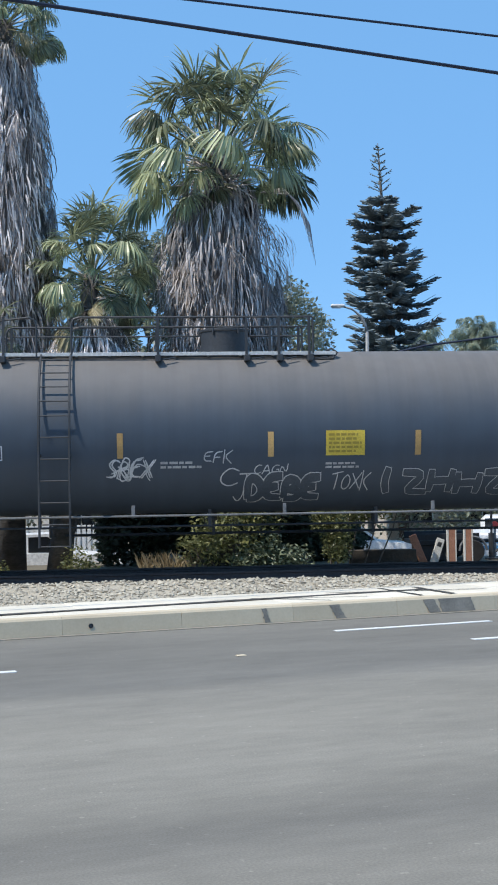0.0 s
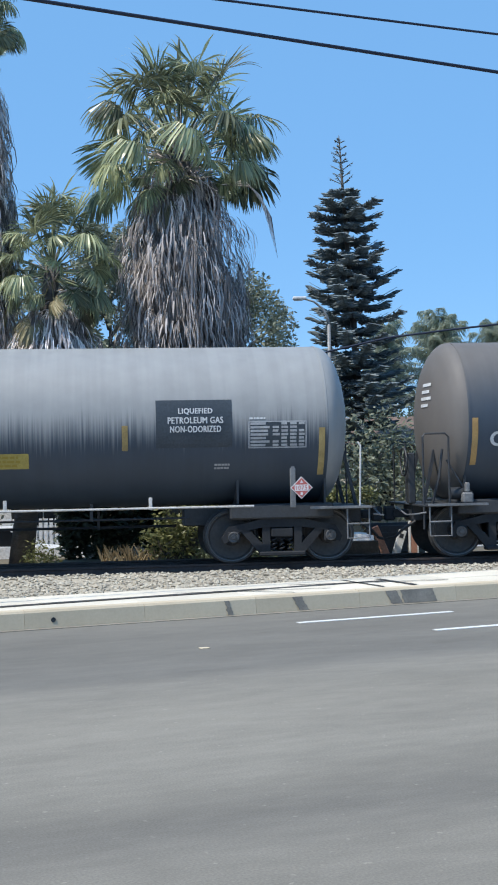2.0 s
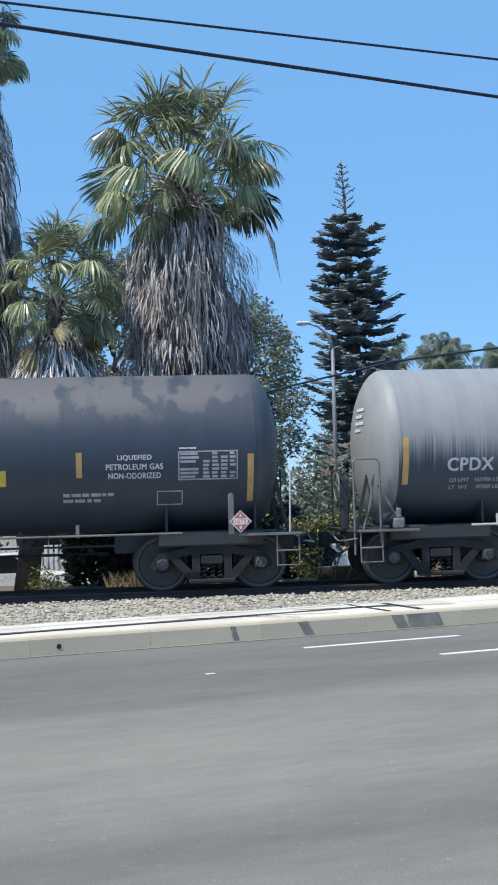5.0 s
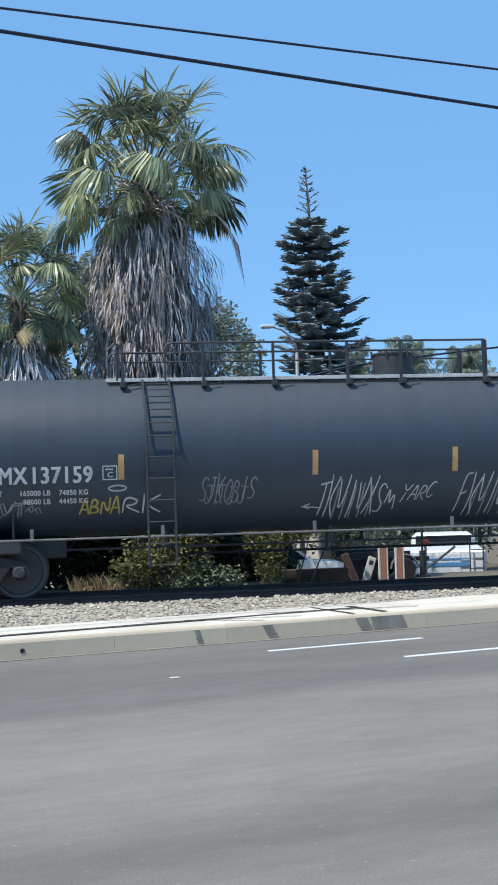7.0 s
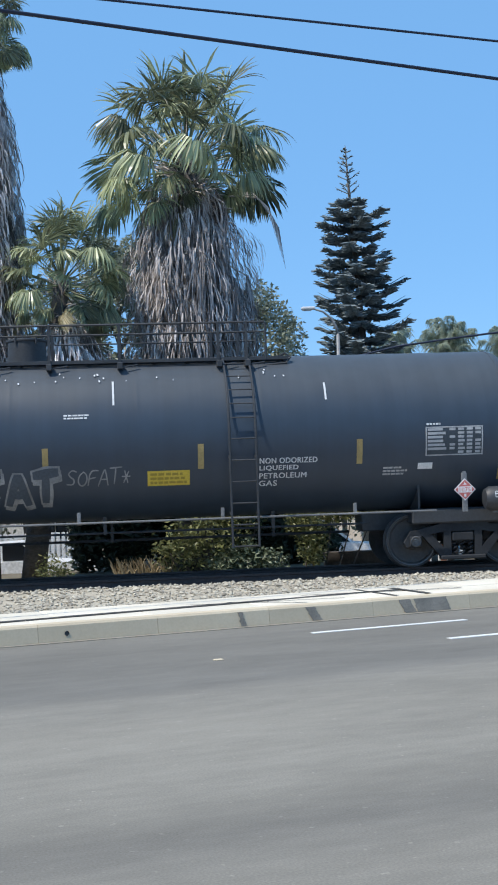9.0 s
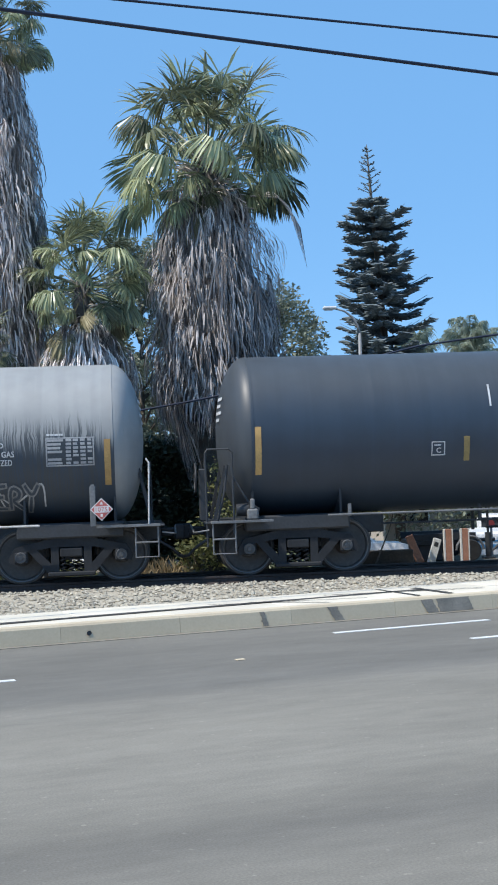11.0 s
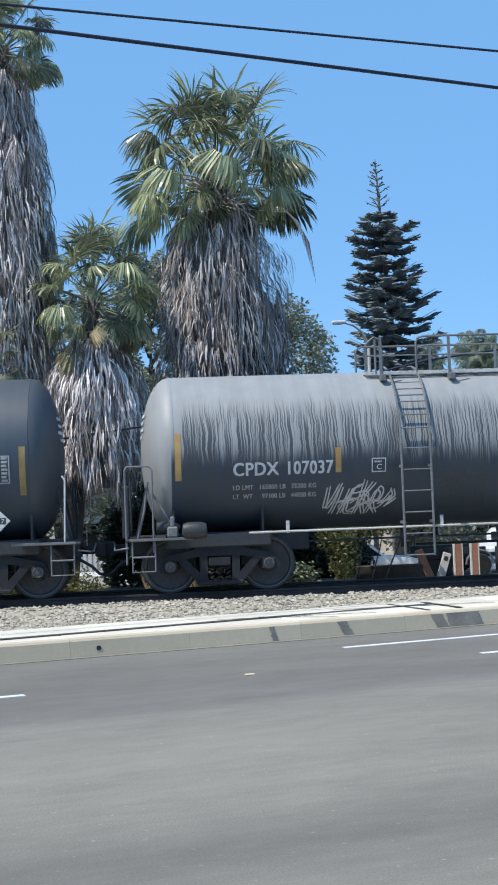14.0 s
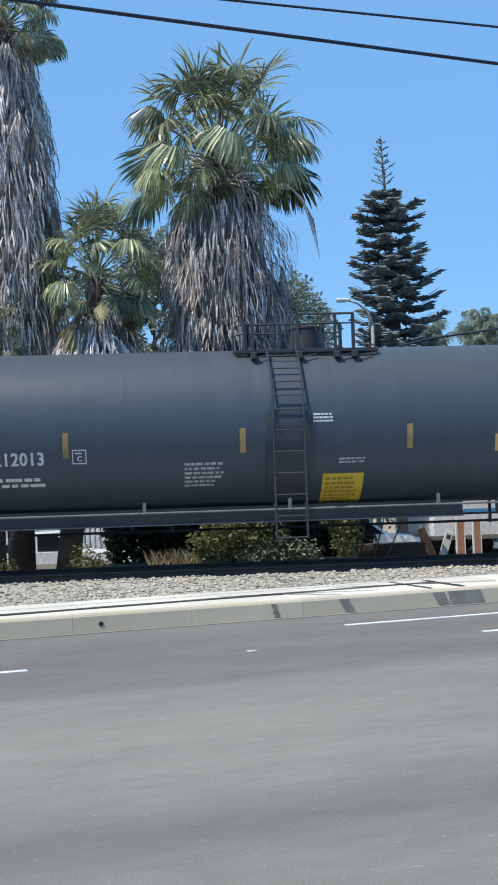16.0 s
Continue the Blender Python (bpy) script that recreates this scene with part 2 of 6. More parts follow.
def tank_paint(name, low, high, edge, width, streak=0.0, streak_scale=9.0, patch=None, rough=0.53, dripped=False):
    """Tank paint: an upper part, paler by coat, dust or painted-in light, that runs down in streaks into the dark lower
    part.
    """
    m = material(name, low, rough, spec=0.5)
    t, b = nodes_of(m)
    tc = t.nodes.new("ShaderNodeTexCoord")
    xyz = t.nodes.new("ShaderNodeSeparateXYZ")
    t.links.new(tc.outputs["Object"], xyz.inputs[0])
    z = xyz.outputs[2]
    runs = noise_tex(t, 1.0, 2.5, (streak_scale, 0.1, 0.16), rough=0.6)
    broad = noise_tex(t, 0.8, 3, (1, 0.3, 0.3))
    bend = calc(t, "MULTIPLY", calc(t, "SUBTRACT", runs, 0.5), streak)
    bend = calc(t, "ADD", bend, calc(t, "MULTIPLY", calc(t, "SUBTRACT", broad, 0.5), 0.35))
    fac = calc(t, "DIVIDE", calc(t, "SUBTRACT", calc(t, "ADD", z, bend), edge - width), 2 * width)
    # the heads stay paler right down: pale coat, and sunlight painted onto the black ones
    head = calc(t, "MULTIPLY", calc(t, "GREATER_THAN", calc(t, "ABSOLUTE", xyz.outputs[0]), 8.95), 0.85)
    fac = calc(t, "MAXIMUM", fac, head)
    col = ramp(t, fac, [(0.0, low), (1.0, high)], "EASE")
    fine = ramp(t, noise_tex(t, 3.0, 6), [(0.3, (0.94,) * 3), (0.7, (1.05,) * 3)])
    col = mix(t, col, fine, 1.0, "MULTIPLY")
    drips = ramp(t, noise_tex(t, 1.0, 2, (5.0, 0.3, 0.22)), [(0.40, (0.94,) * 3), (0.62, (1.03,) * 3)])
    col = mix(t, col, drips, 1.0, "MULTIPLY")
    if patch:
        x0, x1, z0, tone = patch
        rise = ramp(t, calc(t, "DIVIDE", calc(t, "SUBTRACT", z, z0 - 0.35), 0.7), [(0, (0,) * 3), (1, (1,) * 3)], "EASE")
        ends = calc(t, "MULTIPLY", calc(t, "SMOOTH_MIN", calc(t, "SUBTRACT", xyz.outputs[0], x0), calc(t, "SUBTRACT", x1, xyz.outputs[0]), 0.5), 1.2)
        spots = calc(t, "SUBTRACT", calc(t, "ADD", noise_tex(t, 1.6, 6, (1.3, 0.6, 1.0)), calc(t, "MULTIPLY", rise, 0.22)), 0.60)
        spots = ramp(t, calc(t, "MULTIPLY", spots, 9.0), [(0, (0,) * 3), (1, (1,) * 3)], "EASE")
        zone = calc(t, "MULTIPLY", rise, ramp(t, ends, [(0, (0,) * 3), (1, (1,) * 3)]))
        col = mix(t, col, tone, calc(t, "MULTIPLY", zone, spots))
    if dripped:
        # long wavy black runs that lean, each with its own upper end
        x = xyz.outputs[0]
        wave = calc(t, "MULTIPLY", calc(t, "SUBTRACT", noise_tex(t, 1.0, 3, (3.0, 0.2, 3.4)), 0.5), 0.11)
        xs = calc(t, "ADD", calc(t, "ADD", x, calc(t, "MULTIPLY", z, 0.02)), wave)
        line = slanted_noise(t, xs, z, 38.0, 0.6, 1.0)
        tops = slanted_noise(t, xs, z, 11.0, 0.0, 2.0)
        top = calc(t, "ADD", 2.72, calc(t, "MULTIPLY", smooth_step(t, x, -2.4, -3.2), 0.95))
        mid = calc(t, "MULTIPLY", smooth_step(t, x, 0.9, 1.5), smooth_step(t, x, 6.1, 5.5))
        top = calc(t, "ADD", top, calc(t, "MULTIPLY", mid, 1.30))
        top = calc(t, "ADD", top, calc(t, "MULTIPLY", smooth_step(t, x, 5.5, 6.1), 0.45))
        top = calc(t, "ADD", top, calc(t, "MULTIPLY", calc(t, "SUBTRACT", tops, 0.5), 0.9))
        reach = smooth_step(t, calc(t, "SUBTRACT", top, z), 0.0, 0.45)
        dark = calc(t, "MULTIPLY", reach, smooth_step(t, line, 0.55, 0.44))
        dark = calc(t, "MULTIPLY", dark, calc(t, "LESS_THAN", calc(t, "ABSOLUTE", x), 8.75))
        col = mix(t, col, (0.045, 0.055, 0.066), calc(t, "MULTIPLY", dark, 0.92))
    t.links.new(col, b.inputs["Base Color"])
    t.links.new(ramp(t, noise_tex(t, 2.0, 4), [(0.3, (rough - 0.02,) * 3), (0.7, (rough + 0.05,) * 3)]), b.inputs["Roughness"])
    bump(t, b, noise_tex(t, 1.2, 2), 0.03, 0.02)
    return m


# ---- road, kerb and track: the road runs at 16.85 degrees to the track ----
ROAD_TURN = pose(0, 16.0, 0, 0, 0, 16.85)


def laid(ob):
    ob.matrix_world = ROAD_TURN
    return ob


def structure(name, mesh, mat, label, category, smooth=False):
    return tagged(part(name, mesh, mat, None, label, smooth), label, category, kind="structure")


def grid(x0, x1, y0, y1, nx, ny, height):
    vs = [(x0 + (x1 - x0) * i / nx, y0 + (y1 - y0) * j / ny) for j in range(ny + 1) for i in range(nx + 1)]
    return Mesh().add([(x, y, height(x, y)) for x, y in vs], [(j * (nx + 1) + i, j * (nx + 1) + i + 1, (j + 1) * (nx + 1) + i + 1, (j + 1) * (nx + 1) + i) for j in range(ny) for i in range(nx)])


# beyond the railway the ground drops to a lower lot
LOT = -0.85
DROP = -0.12 - LOT
structure("ground", Mesh().add([(x, y, z) for y, z in ((-2500, -0.12), (31.0, -0.12), (31.55, LOT), (2500, LOT)) for x in (-2500, 2500)], [(2 * i, 2 * i + 1, 2 * i + 3, 2 * i + 2) for i in range(3)]), DIRT, "bare brown dirt ground beyond the railway", "ground")
road = laid(structure("road", grid(-160, 160, -22, 0, 64, 22, lambda x, y: -0.004 * abs(y) * 0), ASPHALT, "sun-bleached grey asphalt road with faint tyre bands", "road"))
for name, b, starts, length in (("lane_line", -1.16, (2.14, -5.18, 9.46, -12.5, 16.8), 2.2), ("lane_line", -2.65, (3.16, -4.20, 10.5, -11.55, 17.8), 2.13)):
    for a in starts:
        part("lane_dash", Mesh().box(a, a + length, b - 0.055, b + 0.055, 0.0, 0.006), PAINT_WHITE, road)
for a in (0.27, 7.60, -7.05):
    part("lane_marker", Mesh().box(a, a + 0.10, -2.69, -2.61, 0.0, 0.010, 0.004), KERB_CONCRETE, road)

kerb = thing("kerb", "cast concrete kerb with joints along the road", "kerb", kind="structure")
kerb.matrix_world = ROAD_TURN
pavement = thing("pavement", "pale concrete pavement slabs behind the kerb", "pavement", kind="structure")
pavement.matrix_world = ROAD_TURN
gutter = laid(structure("gutter", Mesh().box(-40, 40, -0.10, 0.0, -0.05, 0.008), GUTTER, "narrow concrete gutter strip along the kerb", "gutter"))

# ---- railway bed ----
def bed_height(x, y):
    base = 0.17 if y < 21.6 else 0.17 - 0.14 * min(1, (y - 21.6) / 1.0)
    base += 0.035 * max(0, 1 - max(0, y - 17.5 - 0.303 * x) / 1.5)
    return base + 0.035 * noise.noise(Vector((x * 1.3, y * 1.6, 0))) + 0.018 * noise.noise(Vector((x * 5, y * 5, 3)))


def shoulder_y(x, f):
    near = 16.0 + 0.303 * x + 1.63
    return near + (25.9 - near) * f


bed = grid(-16, 20, 0, 1, 240, 60, lambda x, f: bed_height(x, shoulder_y(x, f)))
bed.v = [(x, shoulder_y(x, f), z) for x, f, z in bed.v]
structure("railway_bed", bed, GRAVEL, "grey gravel shoulder and ballast under the track", "gravel", True)
# dark ballast sheet; the shadow at the tie ends is part of its colour
dim_bed = grid(-16, 20, 22.78, 25.9, 180, 18, lambda x, y: bed_height(x, y) + 0.008)
structure("shaded_ballast", dim_bed, mottled("shaded_ballast", (0.040, 0.036, 0.034), (0.085, 0.077, 0.070), 1.5, 0.9, 0.8, 0.03, fine=26), "dark ballast between the rails with shade put into its colour", "gravel", True)
far_bed = grid(-90, 90, 20.6, 27.0, 90, 8, lambda x, y: -0.02 + 0.02 * noise.noise(Vector((x, y, 5))))
structure("track_bed", far_bed, GRAVEL, "grey gravel track bed further along", "gravel", True)
rng = random.Random(5)
stones = Mesh()
for i in range(15000):
    x = rng.uniform(-6.5, 11)
    y = shoulder_y(x, rng.random() ** 1.0)
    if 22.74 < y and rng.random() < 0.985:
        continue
    r = rng.choice((0.014, 0.018, 0.022, 0.026, 0.034)) * rng.uniform(0.8, 1.35)
    if rng.random() < 0.012:
        r *= 2.1
    z = bed_height(x, y) + r * 0.35
    ring = [(x + r * rng.uniform(0.7, 1.3) * math.cos(a), y + r * rng.uniform(0.7, 1.3) * math.sin(a), z + r * rng.uniform(-0.2, 0.3)) for a in (0.2, 1.4, 2.7, 3.9, 5.2)]
    stones.add(ring + [(x + r * rng.uniform(-0.4, 0.4), y + r * rng.uniform(-0.4, 0.4), z + r * rng.uniform(0.6, 0.95)), (x, y, z - r)], [(k, (k + 1) % 5, 5) for k in range(5)] + [((k + 1) % 5, k, 6) for k in range(5)])
tagged(part("ballast_stones", stones, STONES), "loose pale grey crushed ballast stones", "gravel", kind="stuff")
for y in (23.40, 24.84):
    prof = [(-0.07, 0.04), (0.07, 0.04), (0.07, 0.055), (0.012, 0.075), (0.012, 0.135), (0.036, 0.148), (0.036, 0.18), (-0.036, 0.18), (-0.036, 0.148), (-0.012, 0.135), (-0.012, 0.075), (-0.07, 0.055)]
    n = len(prof)
    rail = Mesh().add([(x, y + p, z) for x in (-90, 90) for p, z in prof], [tuple(range(n)), tuple(range(2 * n - 1, n - 1, -1))] + [(i, i + n, (i + 1) % n + n, (i + 1) % n) for i in range(n)])
    structure("rail", rail, RAIL_STEEL, "rust-brown steel running rail on wooden ties", "rail")
tie = Mesh().box(-0.11, 0.11, -1.3, 1.3, -0.12, 0.045, 0.012).data("tie", TIE_WOOD)
for i in range(60):
    tagged(part("railway_tie", tie, None), "dark weathered wooden tie bedded in ballast", "tie", "ties of the track", "structure").matrix_world = pose(-14 + i * 0.53, 24.12, 0, 0, 0, rng.uniform(-1, 1))


# ---- writing and marks on a tank ----
def on_tank(x, a, off):
    return (x, -(TANK_R + off) * math.cos(a), TANK_Z + (TANK_R + off) * math.sin(a))


def angle_of(z):
    return math.asin(max(-0.999, min(0.999, (z - TANK_Z) / TANK_R)))


def wrapped(points, faces, x0, x1, z0, z1, off, thick=0.0):
    """Unit-square points laid on the near side of the tank."""
    a0, a1 = angle_of(z0), angle_of(z1)
    return [on_tank(x0 + (x1 - x0) * u, a0 + (a1 - a0) * v, off) for u, v in points], faces


def panel(x0, x1, z0, z1, off=0.004, depth=0.003, n=6):
    """A thin curved plate on the tank."""
    m = Mesh()
    a0, a1 = angle_of(z0), angle_of(z1)
    vs = []
    for o in (off, off + depth):
        for i in range(n + 1):
            a = a0 + (a1 - a0) * i / n
            vs += [on_tank(x0, a, o), on_tank(x1, a, o)]
    k = 2 * (n + 1)
    fs = [(k + 2 * i, k + 2 * i + 1, k + 2 * i + 3, k + 2 * i + 2) for i in range(n)]
    fs += [(2 * i + 1, 2 * i, 2 * i + 2, 2 * i + 3) for i in range(n)]
    fs += [(2 * i, k + 2 * i, k + 2 * i + 2, 2 * i + 2) for i in range(n)] + [(k + 2 * i + 1, 2 * i + 1, 2 * i + 3, k + 2 * i + 3) for i in range(n)]
    fs += [(0, 1, k + 1, k), (2 * n + 1, 2 * n, k + 2 * n, k + 2 * n + 1)]
    return m.add(vs, fs)


def letters(body):
    """Flat unit-square mesh of a word in the built-in font."""
    cu = bpy.data.curves.new("word", "FONT")
    cu.body, cu.resolution_u, cu.space_character = body, 3, 1.08
    ob = bpy.data.objects.new("word", cu)
    me = ob.to_mesh()
    vs = [(v.co.x, v.co.y) for v in me.vertices]
    fs = [tuple(p.vertices) for p in me.polygons]
    ob.to_mesh_clear()
    bpy.data.objects.remove(ob)
    bpy.data.curves.remove(cu)
    lo = [min(p[i] for p in vs) for i in (0, 1)]
    hi = [max(p[i] for p in vs) for i in (0, 1)]
    return [((p[0] - lo[0]) / (hi[0] - lo[0]), (p[1] - lo[1]) / (hi[1] - lo[1])) for p in vs], fs


def lettering(car, body, x0, x1, z0, z1, mat=LETTER, name="lettering", off=0.012):
    outline, m, h = letters(body), Mesh(), z1 - z0
    # heavy strokes: the word laid four times, a little apart, each film proud of the last
    for k, (dx, dz) in enumerate(((-1, -1), (1, -1), (-1, 1), (1, 1)) if h > 0.065 else ((0, 0),)):
        m.add(*wrapped(*outline, x0 + dx * 0.036 * h, x1 + dx * 0.036 * h, z0 + dz * 0.022 * h, z1 + dz * 0.022 * h, off + 0.0015 * k))
    return part(name, m, mat, car, "stencilled lettering")


def text_bars(car, x0, x1, z0, z1, rows, seed, mat=LETTER_DIM, off=0.006, name="small_print"):
    """Small print that cannot be read: rows of short bars."""
    r, m = random.Random(seed), Mesh()
    h = 1.0 / rows
    for k in range(rows):
        u, end = 0.0, r.uniform(0.75, 1.0)
        while u < end - 0.04:
            w = min(r.uniform(0.07, 0.2), end - u)
            v0, v1 = 1 - (k + 0.78) * h, 1 - (k + 0.22) * h
            vs, fs = wrapped([(u, v0), (u + w, v0), (u + w, v1), (u, v1)], [(0, 1, 2, 3)], x0, x1, z0, z1, off)
            m.add(vs, fs)
            u += w + r.uniform(0.02, 0.045)
    return part(name, m, mat, car)


def frame_lines(car, x0, x1, z0, z1, line, mat, name, off=0.006):
    m = Mesh()
    for a, b, c, d in ((x0, x1, z0, z0 + line), (x0, x1, z1 - line, z1), (x0, x0 + line, z0, z1), (x1 - line, x1, z0, z1)):
        p = panel(a, b, c, d, off, 0.002, 3)
        m.add(p.v, p.f)
    return part(name, m, mat, car)


STROKES = {
    "A": [[(0, 0), (0.4, 1), (0.55, 1), (0.9, 0)], [(0.2, 0.4), (0.75, 0.4)]],
    "B": [[(0.05, 0), (0.1, 1), (0.7, 0.85), (0.6, 0.55), (0.15, 0.5)], [(0.15, 0.5), (0.85, 0.4), (0.75, 0.05), (0.05, 0)]],
    "C": [[(0.9, 0.85), (0.5, 1), (0.1, 0.6), (0.15, 0.15), (0.55, 0), (0.9, 0.2)]],
    "D": [[(0.12, 0.02), (0.1, 1), (0.6, 0.96), (0.92, 0.5), (0.6, 0.04), (0.1, 0)]],
    "G": [[(0.9, 0.85), (0.5, 1), (0.1, 0.6), (0.15, 0.15), (0.55, 0), (0.9, 0.2), (0.9, 0.45), (0.55, 0.45)]],
    "E": [[(0.9, 0.95), (0.1, 0.9), (0.08, 0.05), (0.9, 0.02)], [(0.1, 0.5), (0.7, 0.55)]],
    "F": [[(0.9, 1), (0.12, 0.95), (0.05, 0)], [(0.1, 0.5), (0.7, 0.55)]],
    "H": [[(0.1, 1), (0.05, 0)], [(0.9, 1), (0.8, 0)], [(0.05, 0.5), (0.85, 0.55)]],
    "I": [[(0.5, 1.05), (0.4, 0.5), (0.5, -0.05)]],
    "J": [[(0.2, 1), (0.9, 1)], [(0.6, 1), (0.6, 0.2), (0.35, 0), (0.05, 0.25)]],
    "K": [[(0.1, 1.1), (0.12, -0.1)], [(0.9, 1), (0.15, 0.5), (1.0, -0.1)]],
    "L": [[(0.1, 1), (0.08, 0), (0.85, 0.05)]],
    "M": [[(0, 0), (0.15, 1), (0.45, 0.35), (0.75, 1), (0.95, 0)]],
    "N": [[(0.05, 0), (0.1, 1), (0.8, 0), (0.85, 1.05)]],
    "O": [[(0.5, 1), (0.1, 0.75), (0.1, 0.25), (0.5, 0), (0.9, 0.3), (0.85, 0.8), (0.5, 1)]],
    "R": [[(0.08, 0), (0.1, 1), (0.8, 0.85), (0.65, 0.5), (0.12, 0.45), (0.95, 0)]],
    "S": [[(0.9, 0.85), (0.5, 1), (0.12, 0.78), (0.35, 0.55), (0.8, 0.38), (0.7, 0.05), (0.1, 0.1)]],
    "T": [[(-0.05, 0.9), (1.05, 1.0)], [(0.5, 0.95), (0.45, 0)]],
    "V": [[(0, 1), (0.4, 0), (0.95, 1.1)]],
    "X": [[(0, 1), (1, 0)], [(0.95, 1), (0.05, 0)]],
    "Y": [[(0, 1), (0.45, 0.5), (0.95, 1)], [(0.45, 0.5), (0.3, -0.2)]],
    "Z": [[(0.05, 0.95), (0.9, 0.95), (0.1, 0.05), (1.0, 0.05)]],
    ">": [[(-0.1, 0.3), (1.1, 0.5), (0.6, 0.8)], [(1.1, 0.5), (0.6, 0.2)]],
    "<": [[(1.1, 0.3), (-0.1, 0.5), (0.4, 0.8)], [(-0.1, 0.5), (0.4, 0.15)]],
    "*": [[(0.1, 0.5), (0.9, 0.5)], [(0.3, 0.15), (0.7, 0.85)], [(0.7, 0.15), (0.3, 0.85)]],
    "o": [[(0.5, 0.7), (0.2, 0.5), (0.5, 0.3), (0.8, 0.5), (0.5, 0.7)]],
    "W": [[(0, 1), (0.2, 0), (0.5, 0.7), (0.75, 0), (1, 1.1)]],
    "/": [[(0, 0), (0.3, 1)], [(0.5, -0.1), (0.8, 1.1)], [(0.9, 0), (1.2, 0.9)]],
    "~": [[(0, 0.4), (0.3, 0.9), (0.5, 0.3), (0.8, 0.8), (1.1, 0.2)]],
    " ": [],
}


def rounded(line, times=2):
    if len(line) == 2:
        (a, b), (c, d) = line
        return [(a + (c - a) * k / 8, b + (d - b) * k / 8) for k in range(9)]
    for _ in range(times):
        if len(line) < 3:
            break
        out = [line[0]]
        for p, q in zip(line, line[1:]):
            out += [(0.75 * p[0] + 0.25 * q[0], 0.75 * p[1] + 0.25 * q[1]), (0.25 * p[0] + 0.75 * q[0], 0.25 * p[1] + 0.75 * q[1])]
        line = out + [line[-1]]
    return line


def ribbon(m, line, width, ratio, place):
    """A flat brush stroke along a line of unit-square points; ratio is width over height of the square."""
    pts = []
    for i, p in enumerate(line):
        q0, q1 = line[max(i - 1, 0)], line[min(i + 1, len(line) - 1)]
        dx, dy = (q1[0] - q0[0]) * ratio, q1[1] - q0[1]
        n = math.hypot(dx, dy) or 1
        w = width * (0.75 + 0.25 * math.sin(3.1 * i / max(1, len(line) - 1)))
        pts += [(p[0] - dy / n * w / ratio, p[1] + dx / n * w), (p[0] + dy / n * w / ratio, p[1] - dx / n * w)]
    m.add(*place(pts, [(2 * i, 2 * i + 1, 2 * i + 3, 2 * i + 2) for i in range(len(line) - 1)]))


def graffiti(car, word, x0, x1, z0, z1, seed, mat=SPRAY, width=0.035, slant=0.12, double=0.0, overlap=1.12):
    """A sprayed tag of brush strokes; double adds a second, shifted outline."""
    r, m = random.Random(seed), Mesh()
    n = len(word)
    ratio = (x1 - x0) / (z1 - z0)
    layer = 0.0075
    for shift in ([0.0, double] if double else [0.0]):
        for i, ch in enumerate(word):
            w = overlap / n
            dy, tall = r.uniform(-0.06, 0.08), r.uniform(0.85, 1.0)
            for line in STROKES[ch]:
                ln = [((i + px * 1.0) / n * 1.0 * (1 - 0.0) + shift / ratio + slant * (py - 0.5) / ratio + r.uniform(-0.02, 0.02) / n + 0 * w, 0.04 + dy + py * tall * 0.92 + shift * 0.4 + r.uniform(-0.03, 0.03)) for px, py in line]
                layer += 0.0002
                ribbon(m, rounded(ln), width / (z1 - z0) / 2, ratio, lambda p, f: wrapped(p, f, x0, x1, z0, z1, layer))
    return part("graffiti_tag", m, mat, car, "sprayed graffiti tag")


def bubble_tag(car, word, x0, x1, z0, z1, seed, mat, fill, thick, line, squeeze=1.0, drop=0.0):
    """Hollow outlined letters that overlap; drop adds a pale block shadow below them."""
    r, outer, inner = random.Random(seed), Mesh(), Mesh()
    n, ratio, layer = len(word), (x1 - x0) / (z1 - z0), 0.011
    for i, ch in enumerate(word):
        dy, tall = r.uniform(-0.05, 0.05), r.uniform(0.68, 0.76)
        lines = [rounded([((i + 0.12 + 0.76 * px * squeeze) / n + r.uniform(-0.02, 0.02) / n, 0.14 + dy + py * tall + r.uniform(-0.02, 0.02)) for px, py in ln]) for ln in STROKES[ch]]
        e = line / (z1 - z0)
        for ln in lines:
            (a0, b0), (a1, b1), (c0, d0), (c1, d1) = ln[0], ln[1], ln[-1], ln[-2]
            s0, s1 = math.hypot((a0 - a1) * ratio, b0 - b1) or 1, math.hypot((c0 - c1) * ratio, d0 - d1) or 1
            longer = [(a0 + (a0 - a1) / s0 * e, b0 + (b0 - b1) / s0 * e)] + ln[1:-1] + [(c0 + (c0 - c1) / s1 * e, d0 + (d0 - d1) / s1 * e)]
            if drop:
                ribbon(outer, [(p + 0.35 * drop / ratio, q - drop) for p, q in longer], (thick / 2 + line) / (z1 - z0), ratio, lambda p, f: wrapped(p, f, x0, x1, z0, z1, layer))
            ribbon(outer, longer, (thick / 2 + line) / (z1 - z0), ratio, lambda p, f: wrapped(p, f, x0, x1, z0, z1, layer + 0.0010))
            ribbon(inner, ln, thick / 2 / (z1 - z0), ratio, lambda p, f: wrapped(p, f, x0, x1, z0, z1, layer + 0.0045))
        layer += 0.0015
    part("graffiti_outline", outer, mat, car, "sprayed outline letters")
    return part("graffiti_fill", inner, fill, car, "dark letter fill")


